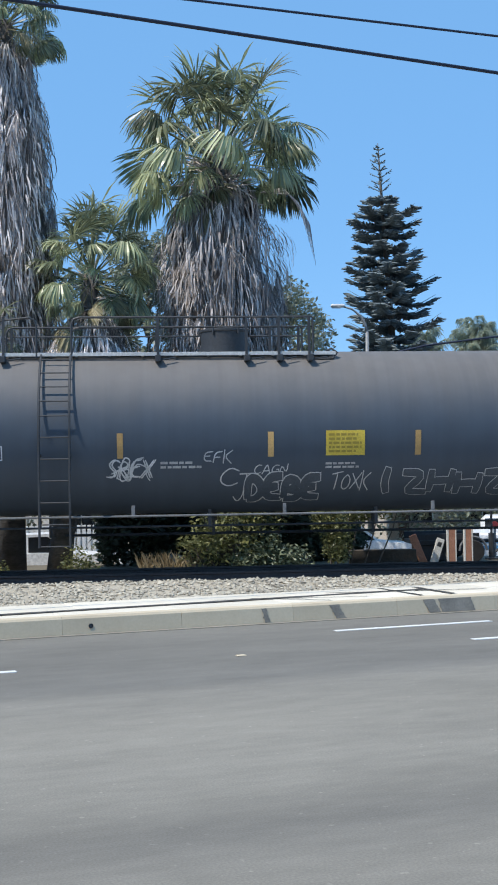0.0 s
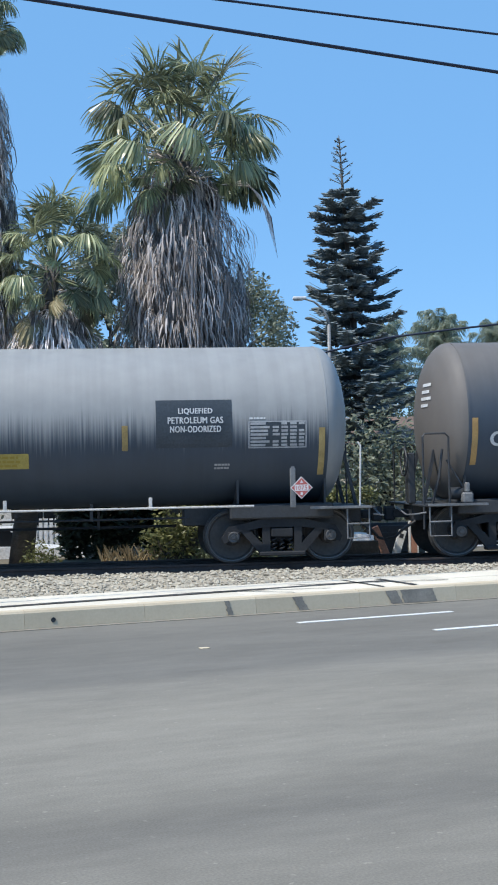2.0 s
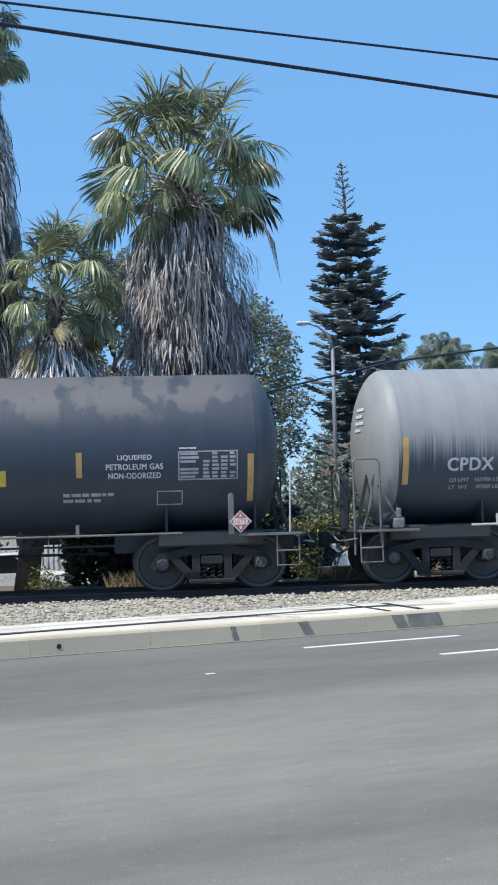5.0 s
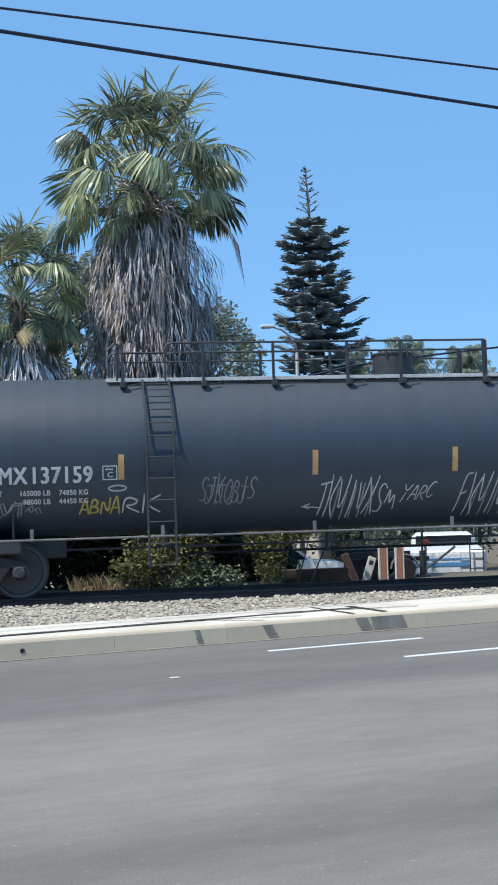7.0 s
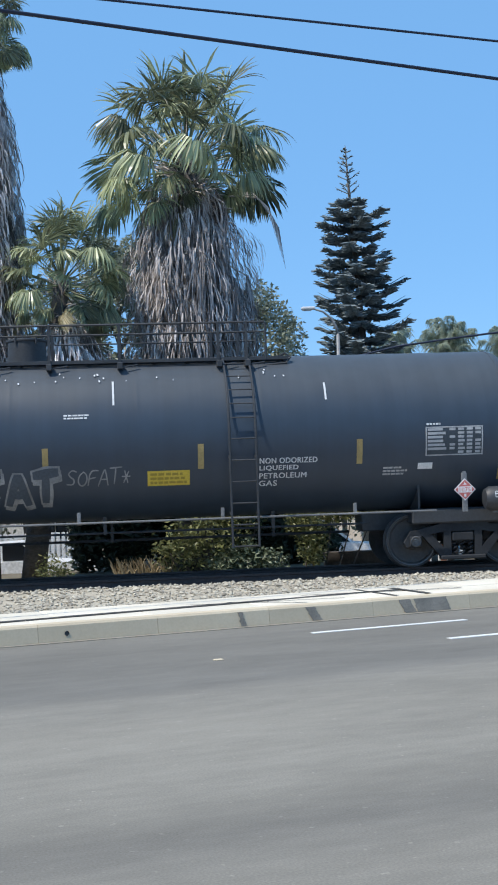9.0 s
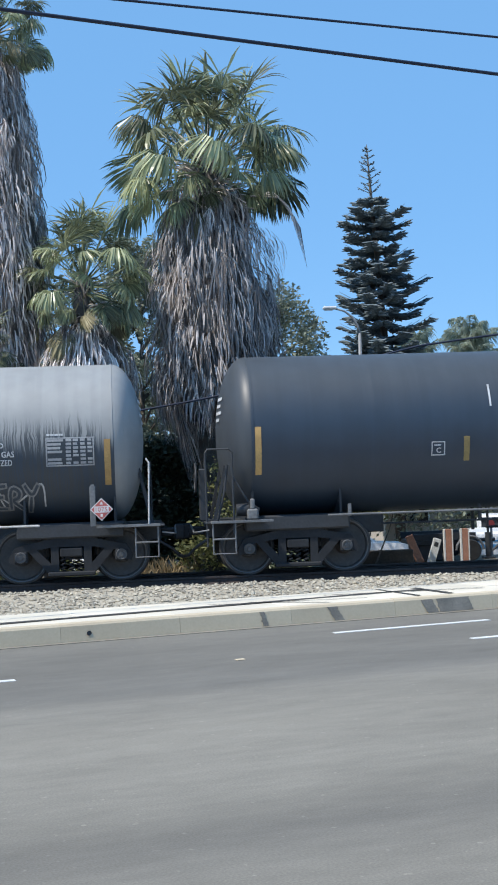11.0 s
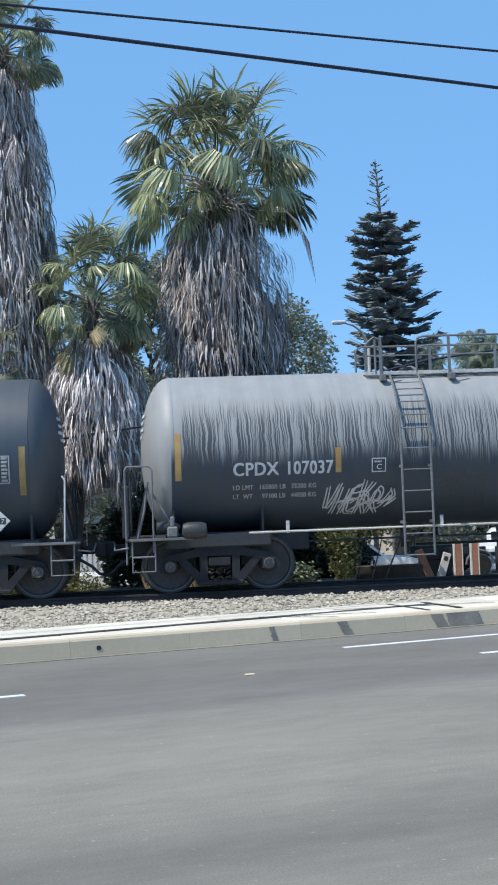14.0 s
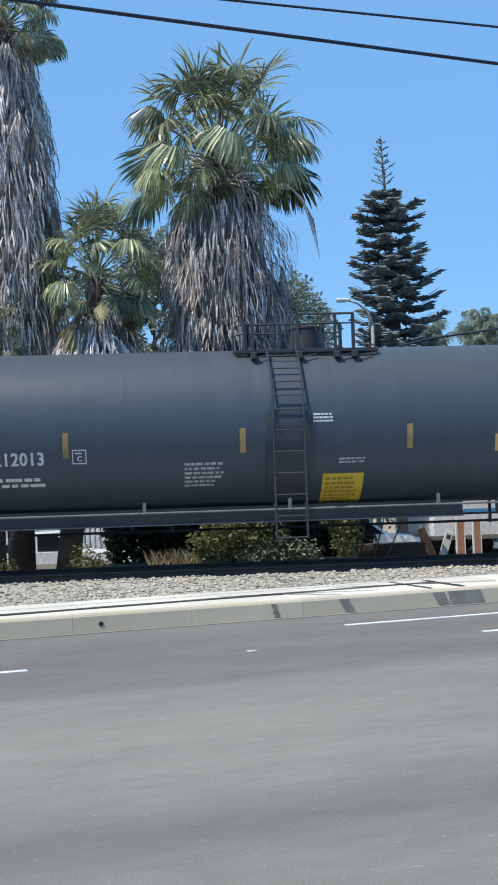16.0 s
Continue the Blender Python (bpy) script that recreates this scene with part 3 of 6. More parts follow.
def scribble(car, x0, x1, z0, z1, seed, mat=SPRAY_DIM, loops=5, width=0.02):
    r, m = random.Random(seed), Mesh()
    ratio = (x1 - x0) / (z1 - z0)
    for k in range(loops):
        u, v = r.uniform(0.05, 0.7), r.uniform(0.1, 0.8)
        line = [(u, v)]
        for _ in range(r.randint(3, 7)):
            line.append((min(1, max(0, line[-1][0] + r.uniform(-0.22, 0.3))), r.uniform(0, 1)))
        ribbon(m, rounded(line), width / (z1 - z0) / 2, ratio, lambda p, f: wrapped(p, f, x0, x1, z0, z1, 0.0065 + 0.0002 * k))
    return part("graffiti_tag", m, mat, car, "sprayed graffiti lines")


# ---- the tank cars ----
HALF, SEAM, HEAD = 10.22, 8.93, 0.55
RAIL_TOP, WHEEL_R = 0.18, 0.495
WHEELS = (-9.02, -7.24, 7.24, 9.02)


def wheelset_mesh():
    m = Mesh()
    for s in (-1, 1):
        y = s * 0.72
        prof = [(y - s * 0.075, 0.30), (y - s * 0.075, 0.516), (y - s * 0.045, 0.516), (y - s * 0.035, 0.500), (y + s * 0.055, 0.490), (y + s * 0.065, 0.483), (y + s * 0.065, 0.420), (y + s * 0.03, 0.400), (y + s * 0.005, 0.25), (y + s * 0.02, 0.17), (y + s * 0.075, 0.145), (y + s * 0.075, 0.10)]
        m.lathe(prof if s > 0 else prof, 40, "y")
    m.tube([(0, -0.98, 0), (0, 0.98, 0)], 0.075, 14)
    for s in (-1, 1):
        m.lathe([(s * 0.93, 0.07), (s * 0.93, 0.12), (s * 1.03, 0.12), (s * 1.045, 0.09), (s * 1.05, 0.02)], 16, "y")
        for k in range(3):
            a = k * 2.094
            m.tube([(0.065 * math.cos(a), s * 1.03, 0.065 * math.sin(a)), (0.065 * math.cos(a), s * 1.07, 0.065 * math.sin(a))], 0.018, 6)
    return m.data("wheelset", WHEEL_STEEL, True)


def bearing_cap_mesh():
    m = Mesh().lathe([(-1.118, 0.10), (-1.135, 0.098), (-1.140, 0.085), (-1.128, 0.07), (-1.128, 0.045), (-1.142, 0.038), (-1.142, 0.005)], 20, "y")
    for k in range(3):
        a = k * 2.094
        m.tube([(0.060 * math.cos(a), -1.126, 0.060 * math.sin(a)), (0.060 * math.cos(a), -1.146, 0.060 * math.sin(a))], 0.016, 6)
    return m.data("bearing_cap", CAP_STEEL, True)


def side_frame_mesh(s):
    """A cast truck side frame: top member, sloping arms, spring seat and journal boxes."""
    m = Mesh()
    y0, y1 = (-1.10, -0.94) if s < 0 else (0.94, 1.10)
    top = [(-1.10, 0.66), (-0.98, 0.86), (-0.62, 0.93), (-0.35, 1.00), (0.35, 1.00), (0.62, 0.93), (0.98, 0.86), (1.10, 0.66), (1.06, 0.56), (0.97, 0.60), (0.86, 0.76), (0.60, 0.80), (0.34, 0.84), (-0.34, 0.84), (-0.60, 0.80), (-0.86, 0.76), (-0.97, 0.60), (-1.06, 0.56)]
    n = len(top) // 2
    for i in range(n - 1):
        quad = [top[i], top[i + 1], top[2 * n - 2 - i], top[2 * n - 1 - i]]
        m.plate(quad, y0, y1)
    for f in (-1, 1):
        m.plate([(f * 0.36, 0.90), (f * 0.22, 0.90), (f * 0.22, 0.40), (f * 0.36, 0.40)][::f], y0 + 0.01, y1 - 0.01)
        m.plate([(f * 0.78, 0.80), (f * 0.62, 0.82), (f * 0.26, 0.44), (f * 0.40, 0.36)][::f], y0 + 0.012, y1 - 0.012)
        m.box(f * 0.89 - 0.12, f * 0.89 + 0.12, y0 - 0.02, y1 + 0.02, 0.56, 0.78, 0.03)
    m.box(-0.42, 0.42, y0 - 0.03, y1 + 0.03, 0.32, 0.40, 0.02)
    for k in (-0.15, 0.0, 0.15):
        pts = [(k + 0.045 * math.cos(a * 0.9), (y0 + y1) / 2 + 0.045 * math.sin(a * 0.9), 0.40 + a * 0.011) for a in range(24)]
        m.tube(pts, 0.014, 6)
    m.box(-0.20, 0.20, y0 - 0.01, y1 + 0.01, 0.66, 0.82, 0.02)
    return m.data("side_frame", TRUCK_STEEL)


CROWN = 1.0  # height of the upper half of the tank in hand, over its radius


def crowned(m):
    """Flattens the upper half of a mesh round the tank to the crown height."""
    m.v = [(x, y, z if z < TANK_Z else TANK_Z + (z - TANK_Z) * CROWN) for x, y, z in m.v]
    return m


def shell_mesh(mat):
    prof = []
    for k in range(9, -1, -1):
        a = k * math.pi / 2 / 9.3
        prof.append((-SEAM - HEAD * math.sin(a), TANK_R * math.cos(a)))
    prof.append((-SEAM + 0.04, TANK_R))
    for i in range(1, 8):
        x = -SEAM + 2 * SEAM * i / 8
        prof += [(x - 0.08, TANK_R), (x - 0.02, TANK_R), (x, TANK_R + 0.0012), (x + 0.02, TANK_R), (x + 0.08, TANK_R)]
    prof.append((SEAM - 0.04, TANK_R))
    for k in range(0, 10):
        a = k * math.pi / 2 / 9.3
        prof.append((SEAM + HEAD * math.sin(a), TANK_R * math.cos(a)))
    return crowned(Mesh().lathe(prof, 96, "x", (0, 0, TANK_Z))).data("tank_shell", mat, True)


def ring_band(x, w, off):
    """A raised jacket seam round the tank."""
    return crowned(Mesh().lathe([(x - w, TANK_R), (x - w, TANK_R + off), (x + w, TANK_R + off), (x + w, TANK_R)], 72, "x", (0, 0, TANK_Z)))


TREAD_RING = Mesh().lathe([(-0.79, 0.434), (-0.795, 0.447), (-0.78, 0.4555), (-0.70, 0.459), (-0.70, 0.452)], 40, "y", caps=False).data("tread", TREAD, True)
BEARING_CAP = bearing_cap_mesh()
WHEELSET, FRAMES = wheelset_mesh(), {s: side_frame_mesh(s) for s in (-1, 1)}
WHEEL_PARTS = []


def running_gear(car, end_mat):
    for s in (-1, 1):
        x = s * 8.13
        bolster = part("truck_bolster", Mesh().box(x - 0.20, x + 0.20, -0.98, 0.98, 0.60, 0.86, 0.03).box(x - 0.28, x + 0.28, -0.35, 0.35, 0.86, 1.0, 0.02), TRUCK_STEEL, car)
        for side in (-1, 1):
            f = part("side_frame", FRAMES[side], None, car)
            f.location = (x, 0, 0)
        part("brake_beam", Mesh().tube([(x - 0.42, -0.85, 0.52), (x - 0.42, 0.85, 0.52)], 0.035, 8).tube([(x + 0.42, -0.85, 0.52), (x + 0.42, 0.85, 0.52)], 0.035, 8).box(x - 0.47, x - 0.40, -0.80, -0.66, 0.40, 0.66, 0.01).box(x + 0.40, x + 0.47, -0.80, -0.66, 0.40, 0.66, 0.01), TRUCK_STEEL, car)
        # stub sill, saddle and coupler
        sill = Mesh().box(min(s * 6.4, s * 9.75), max(s * 6.4, s * 9.75), -0.33, 0.33, 0.86, 1.20, 0.02)
        part("draft_sill", sill, STEEL_BLACK, car)
        saddle = Mesh().box(x - 0.95, x + 0.95, -1.16, 1.16, 0.99, 1.26, 0.03)
        for dx in (-0.8, 0.8):
            arc = [(TANK_R * 1.004 * math.sin(a), TANK_Z - TANK_R * 1.004 * math.cos(a)) for a in (k * 0.09 for k in range(-9, 10))]
            pts = [(1.10, 1.20), (-1.10, 1.20)] + arc
            vs = [(x + dx + e, yy, zz) for e in (-0.02, 0.02) for yy, zz in pts]
            n = len(pts)
            saddle.add(vs, [tuple(range(n)), tuple(range(2 * n - 1, n - 1, -1))] + [(i, (i + 1) % n, (i + 1) % n + n, i + n) for i in range(n)])
        part("saddle", saddle, STEEL_BLACK, car)
        coup = Mesh().box(min(s * 9.75, s * 10.06), max(s * 9.75, s * 10.06), -0.09, 0.09, 0.92, 1.08, 0.02)
        coup.box(min(s * 10.0, s * 10.2), max(s * 10.0, s * 10.2), -0.17 if s > 0 else -0.04, 0.04 if s > 0 else 0.17, 0.86, 1.14, 0.03)
        part("coupler", coup, TRUCK_STEEL, car, "rusty coupler knuckle")
        hose = Mesh().tube([(s * 9.7, -0.4, 0.86), (s * 9.95, -0.36, 0.70), (s * 10.08, -0.28, 0.56), (s * 10.2, -0.15, 0.53)], 0.028, 8)
        part("brake_hose", hose, STEEL_BLACK, car)
        # end deck and its irons
        deck = Mesh().box(min(s * 8.75, s * 9.80), max(s * 8.75, s * 9.80), -1.42, 1.42, 1.15, 1.19, 0.01)
        part("end_deck", deck, STEEL_BLACK, car)
        part("deck_edge", Mesh().box(min(s * 8.6, s * 9.72), max(s * 8.6, s * 9.72), -1.455, -1.425, 1.16, 1.205, 0.004), STEEL_GREY, car)
        part("sill_step", Mesh().tube([(s * 9.68, -1.38, 1.15), (s * 9.68, -1.40, 0.62), (s * 9.28, -1.40, 0.62), (s * 9.28, -1.38, 1.15)], 0.018, 6).tube([(s * 9.68, -1.40, 0.88), (s * 9.28, -1.40, 0.88)], 0.018, 6), STEEL_GREY, car)
        part("cut_lever", Mesh().tube([(s * 9.75, -1.40, 1.05), (s * 9.95, -1.36, 1.02), (s * 10.0, -0.9, 1.0), (s * 10.02, -0.2, 1.12)], 0.016, 6), STEEL_GREY, car)
        for y in (-0.62, 0.62):
            part("head_brace", Mesh().box(-0.03, 0.03, -0.03, 0.03, 0, 1.05, 0.0, Matrix.Translation((s * 9.60, y, 1.17)) @ Euler((0, -s * 0.22, 0)).to_matrix().to_4x4()), STEEL_BLACK, car)
        if s > 0:
            part("end_handrail", Mesh().tube([(9.52, -1.36, 1.17), (9.55, -1.36, 2.28), (9.50, -1.34, 2.36)], 0.018, 6), STEEL_PALE, car)
            part("end_handrail", Mesh().tube([(9.60, 1.3, 1.17), (9.60, 1.3, 2.3), (9.60, 0.3, 2.34), (9.60, 0.3, 1.17)], 0.018, 6), STEEL_BLACK, car)
        else:
            part("end_handrail", Mesh().tube([(-9.78, -1.36, 0.75), (-9.78, -1.36, 2.42), (-9.74, -1.36, 2.48), (-9.36, -1.36, 2.48), (-9.30, -1.36, 2.42), (-9.30, -1.36, 0.95)], 0.02, 6), end_mat, car)
            part("end_handrail", Mesh().tube([(-9.70, 1.3, 1.17), (-9.70, 1.3, 2.3), (-9.70, 0.3, 2.34), (-9.70, 0.3, 1.17)], 0.018, 6), STEEL_BLACK, car)
            part("brake_stand", Mesh().box(-9.86, -9.72, -0.55, -0.35, 1.19, 2.15, 0.02), STEEL_BLACK, car)
            wheel = part("hand_brake_wheel", Mesh().tube([(-9.92, -0.45 + 0.26 * math.cos(a), 1.98 + 0.26 * math.sin(a)) for a in (k * math.pi / 10 for k in range(21))], 0.018, 6, False), end_mat, car, "round hand brake wheel")
            for k in range(4):
                a = k * math.pi / 2 + 0.4
                part("spoke", Mesh().tube([(-9.90, -0.45, 1.98), (-9.92, -0.45 + 0.26 * math.cos(a), 1.98 + 0.26 * math.sin(a))], 0.012, 5), end_mat, wheel)
            part("brake_cylinder", Mesh().lathe([(-9.25, 0.02), (-9.24, 0.11), (-8.98, 0.12), (-8.90, 0.08), (-8.82, 0.03)], 16, "x", (0, -1.18, 1.38)), STEEL_BLACK, car, smooth=True)
            part("valve_block", Mesh().box(-9.06, -8.86, -1.42, -1.22, 1.20, 1.40, 0.03).box(-9.00, -8.92, -1.40, -1.28, 1.40, 1.58, 0.02), STEEL_GREY, car)
            part("brake_lever", Mesh().tube([(-9.58, -1.20, 1.20), (-9.45, -1.24, 1.7), (-9.38, -1.22, 2.2)], 0.025, 6).tube([(-9.30, -1.20, 2.0), (-8.90, -1.24, 1.30)], 0.022, 6), end_mat, car)
        for w in WHEELS:
            if w * s > 0:
                ws = part("wheelset", WHEELSET, None, car)
                part("tread", TREAD_RING, None, ws, "polished steel tread")
                part("bearing_cap", BEARING_CAP, None, ws, "grey bolted bearing cap")
                WHEEL_PARTS.append((ws, w))
    part("brake_pipe", Mesh().tube([(-6.5, -0.5, 1.02), (6.5, -0.5, 1.02)], 0.022, 6).tube([(-4.2, 0.5, 0.84), (6.3, 0.5, 0.84)], 0.028, 6), STEEL_BLACK, car)
    for x in (-4.6, -1.5, 1.6, 4.7):
        part("pipe_hanger", Mesh().box(x - 0.03, x + 0.03, -0.53, -0.47, 1.0, 1.32), STEEL_BLACK, car)
        part("pipe_hanger", Mesh().box(x + 0.1, x + 0.15, 0.47, 0.53, 0.80, 1.32), STEEL_BLACK, car)


def handrail(car, marks, mat, z=1.235):
    """The long grab rail low on each side, on short upright brackets."""
    for y, name in ((-1.30, "side_handrail"), (1.30, "side_handrail")):
        m = Mesh().tube([(-7.6, y, z), (7.6, y, z)], 0.02, 8)
        part(name, m, mat, car)
    for x in marks:
        part("handrail_bracket", Mesh().box(x - 0.032, x + 0.032, -1.30, -1.27, z - 0.03, z + 0.19, 0.006).box(x - 0.02, x + 0.02, -1.28, -1.08, z - 0.02, z + 0.02), mat, car)


def ladder(car, x, width, mat, low=0.72):
    """A side ladder that follows the tank's shoulder, then hangs straight down."""
    m = [Mesh(), Mesh()]
    path = []
    for k in range(9):
        a = math.radians(78 - k * 8.5)
        path.append((-(TANK_R + 0.10) * math.cos(a), TANK_Z + (TANK_R + 0.10) * math.sin(a)))
    path += [(-1.63, 2.75), (-1.63, low)]
    for i, s in enumerate((-1, 1)):
        m[i].tube([(x + s * width / 2, y, z) for y, z in path], 0.022, 6)
        part("ladder_stile", crowned(m[i]), mat, car)
    z = low + 0.02
    while z < 4.10:
        y = -1.63
        if z > 2.75:
            y = -math.sqrt(max(0.02, (TANK_R + 0.10) ** 2 - (z - TANK_Z) ** 2))
        part("ladder_rung", crowned(Mesh().tube([(x - width / 2, y, z), (x + width / 2, y, z)], 0.014, 6)), mat, car)
        z += 0.38 if z < 2.7 else 0.26
    for zz in (1.3, 2.3):
        for side in (-0.5, 0.5):
            part("ladder_bracket", Mesh().box(x + side * width - 0.02, x + side * width + 0.02, -1.63, -1.36, zz, zz + 0.05), mat, car)


def platform(car, x0, x1, gap, dome, mat, deck_mat, posts):
    """The walkway on top of the tank with its railing and the valve housing."""
    top = TANK_Z + TANK_R * CROWN
    yo = 0.78
    z = top - 0.10
    grate = Mesh()
    for y in [-yo + 0.06 + 0.075 * k for k in range(5)] + [yo - 0.06 - 0.075 * k for k in range(5)]:
        grate.box(x0, x1, y - 0.028, y + 0.028, z, z + 0.03)
    k = x0 + 0.3
    while k < x1:
        grate.box(k - 0.02, k + 0.02, -yo, yo, z - 0.03, z)
        k += 0.6
    part("walkway_grating", grate, deck_mat, car)
    part("toe_board", Mesh().box(x0, x1, -yo - 0.012, -yo + 0.012, z - 0.025, z + 0.04, 0.003), deck_mat, car)
    for s in (-1, 1):
        rail = Mesh()
        lo, hi = (gap[1] if s < 0 else x0 + 0.1), x1 - 0.42
        for h, r in ((0.68, 0.022), (0.50, 0.016)):
            rail.tube([(lo, s * yo, z), (lo, s * yo, z + h - 0.12), (lo + 0.04, s * yo, z + h - 0.03), (lo + 0.14, s * yo, z + h), (hi - 0.02, s * yo, z + h), (hi, s * yo, z + h - 0.03), (hi, s * yo, z)], r, 6)
        part("guard_rail", rail, mat, car)
        if s < 0:
            part("gate_rail", Mesh().tube([(x0 + 0.02, s * yo, z + 0.54), (x0 + 0.1, s * yo, z + 0.62), (gap[0] - 0.14, s * yo, z + 0.68), (gap[0] - 0.04, s * yo, z + 0.64), (gap[0], s * yo, z + 0.54), (gap[0], s * yo, z - 0.05)], 0.02, 6).tube([(x0 + 0.2, s * yo, z), (x0 + 0.2, s * yo, z + 0.64)], 0.022, 6), mat, car)
        for p in posts:
            part("railing_post", Mesh().box(p - 0.024, p + 0.024, s * yo - 0.024, s * yo + 0.024, z - 0.08, z + 0.69), mat, car)
            part("post_bracket", Mesh().box(p - 0.05, p + 0.05, min(s * yo, s * 1.02), max(s * yo, s * 1.02), z - 0.15, z - 0.03, 0.01).tube([(p - 0.04, s * 0.98, z - 0.13), (p + 0.32, s * 0.86, z - 0.07)], 0.016, 6), mat, car)
    part("end_hook", Mesh().tube([(x1 - 0.45, -yo, z - 0.12), (x1 - 0.05, -yo, z - 0.09), (x1 + 0.04, -yo + 0.05, z + 0.02), (x1 - 0.06, -yo + 0.1, z + 0.10), (x1 - 0.2, -yo + 0.12, z + 0.03)], 0.02, 6), mat, car)
    d0, d1 = dome
    c, r = (d0 + d1) / 2, (d1 - d0) / 2
    housing = part("valve_housing", Mesh().lathe([(top - 0.12, r + 0.03), (top + 0.10, r + 0.03), (top + 0.10, r), (top + 0.36, r), (top + 0.38, r + 0.02), (top + 0.41, r + 0.02), (top + 0.43, r * 0.9), (top + 0.45, r * 0.3)], 36, "z", (c, 0, 0)), deck_mat if deck_mat is STEEL_GREY else mat, car, smooth=True)
    for k in range(6):
        a = k * math.pi / 3
        part("housing_bolt", Mesh().tube([(c + (r + 0.02) * math.cos(a), (r + 0.02) * math.sin(a), top + 0.32), (c + (r + 0.02) * math.cos(a), (r + 0.02) * math.sin(a), top + 0.46)], 0.02, 6), mat, housing)


def placard(car, x, z, mat, number, holder_x):
    """A diamond hazard placard on its bracket beside a tall pale holder."""
    part("placard_post", Mesh().box(holder_x - 0.05, holder_x + 0.05, -1.585, -1.545, 1.20, 1.90, 0.01).box(holder_x - 0.03, holder_x + 0.03, -1.59, -1.58, 1.86, 1.93), STEEL_GREY if mat is PLACARD_RED else STEEL_BLACK, car)
    d = 0.20
    board = part("placard", Mesh().plate([(x - d, z), (x, z - d), (x + d, z), (x, z + d)], -1.60, -1.592), PLACARD_WHITE, car, "diamond hazard placard")
    e = 0.178
    part("placard_face", Mesh().plate([(x - e, z), (x, z - e), (x + e, z), (x, z + e)], -1.604, -1.6015), mat, board)
    part("placard_symbol", Mesh().plate([(x - 0.03, z + 0.085), (x + 0.03, z + 0.085), (x, z + 0.14)], -1.607, -1.605).plate([(x - 0.02, z - 0.13), (x + 0.02, z - 0.13), (x + 0.02, z - 0.08), (x - 0.02, z - 0.08)], -1.607, -1.605), PLACARD_WHITE if mat is PLACARD_RED else STEEL_BLACK, board)
    part("placard_strip", Mesh().box(x - 0.125, x + 0.125, -1.607, -1.605, z - 0.055, z + 0.055), PLACARD_WHITE if mat is PLACARD_RED else STEEL_BLACK, board)
    vs, fs = letters(number)
    part("placard_number", Mesh().add([(x - 0.10 + 0.20 * u, -1.6085, z - 0.038 + 0.076 * v) for u, v in vs], fs), RED_SIGN if mat is PLACARD_RED else PLACARD_WHITE, board)


def notice(car, x0, x1, z0, z1, rows, seed, name="notice_plate", mat=SIGN_YELLOW):
    """A yellow notice plate with its small print."""
    p = part(name, panel(x0, x1, z0, z1, 0.004, 0.006), mat, car, "yellow notice plate")
    h = z1 - z0
    text_bars(p, x0 + 0.05, x1 - 0.05, z0 + 0.08 * h, z1 - 0.08 * h, rows, seed, SIGN_INK, 0.0125)


def data_table(car, x0, x1, z0, z1, seed):
    """The ruled test table with unreadable entries."""
    board = part("test_table", panel(x0, x1, z0, z1, 0.003, 0.003), PATCH_BLACK, car, "stencilled test data table")
    frame_lines(board, x0, x1, z0, z1, 0.022, LETTER_DIM, "table_border", 0.008)
    r, m = random.Random(seed), Mesh()
    cols = (0.02, 0.40, 0.55, 0.70, 0.85, 0.98)
    for row in range(7):
        v1 = 0.95 - row * 0.132
        for c in range(5):
            if r.random() < 0.10:
                continue
            u0, u1 = cols[c] + 0.015, cols[c] + (cols[c + 1] - cols[c]) * r.uniform(0.7, 0.92)
            m.add(*wrapped([(u0, v1 - 0.085), (u1, v1 - 0.085), (u1, v1), (u0, v1)], [(0, 1, 2, 3)], x0, x1, z0, z1, 0.0085))
    part("table_print", m, LETTER_DIM, board)
    text_bars(car, x0 + 0.02, x0 + 0.36, z1 + 0.02, z1 + 0.08, 1, seed + 3, LETTER)


def boxed_mark(car, x0, x1, z0, z1):
    frame_lines(car, x0, x1, z0, z1, 0.018, LETTER, "clearance_frame")
    lettering(car, "C", x0 + 0.09, x1 - 0.08, z0 + 0.05, z0 + 0.14, LETTER, "clearance_mark")
    text_bars(car, x0 + 0.05, x1 - 0.04, z1 - 0.09, z1 - 0.04, 1, 3, LETTER)


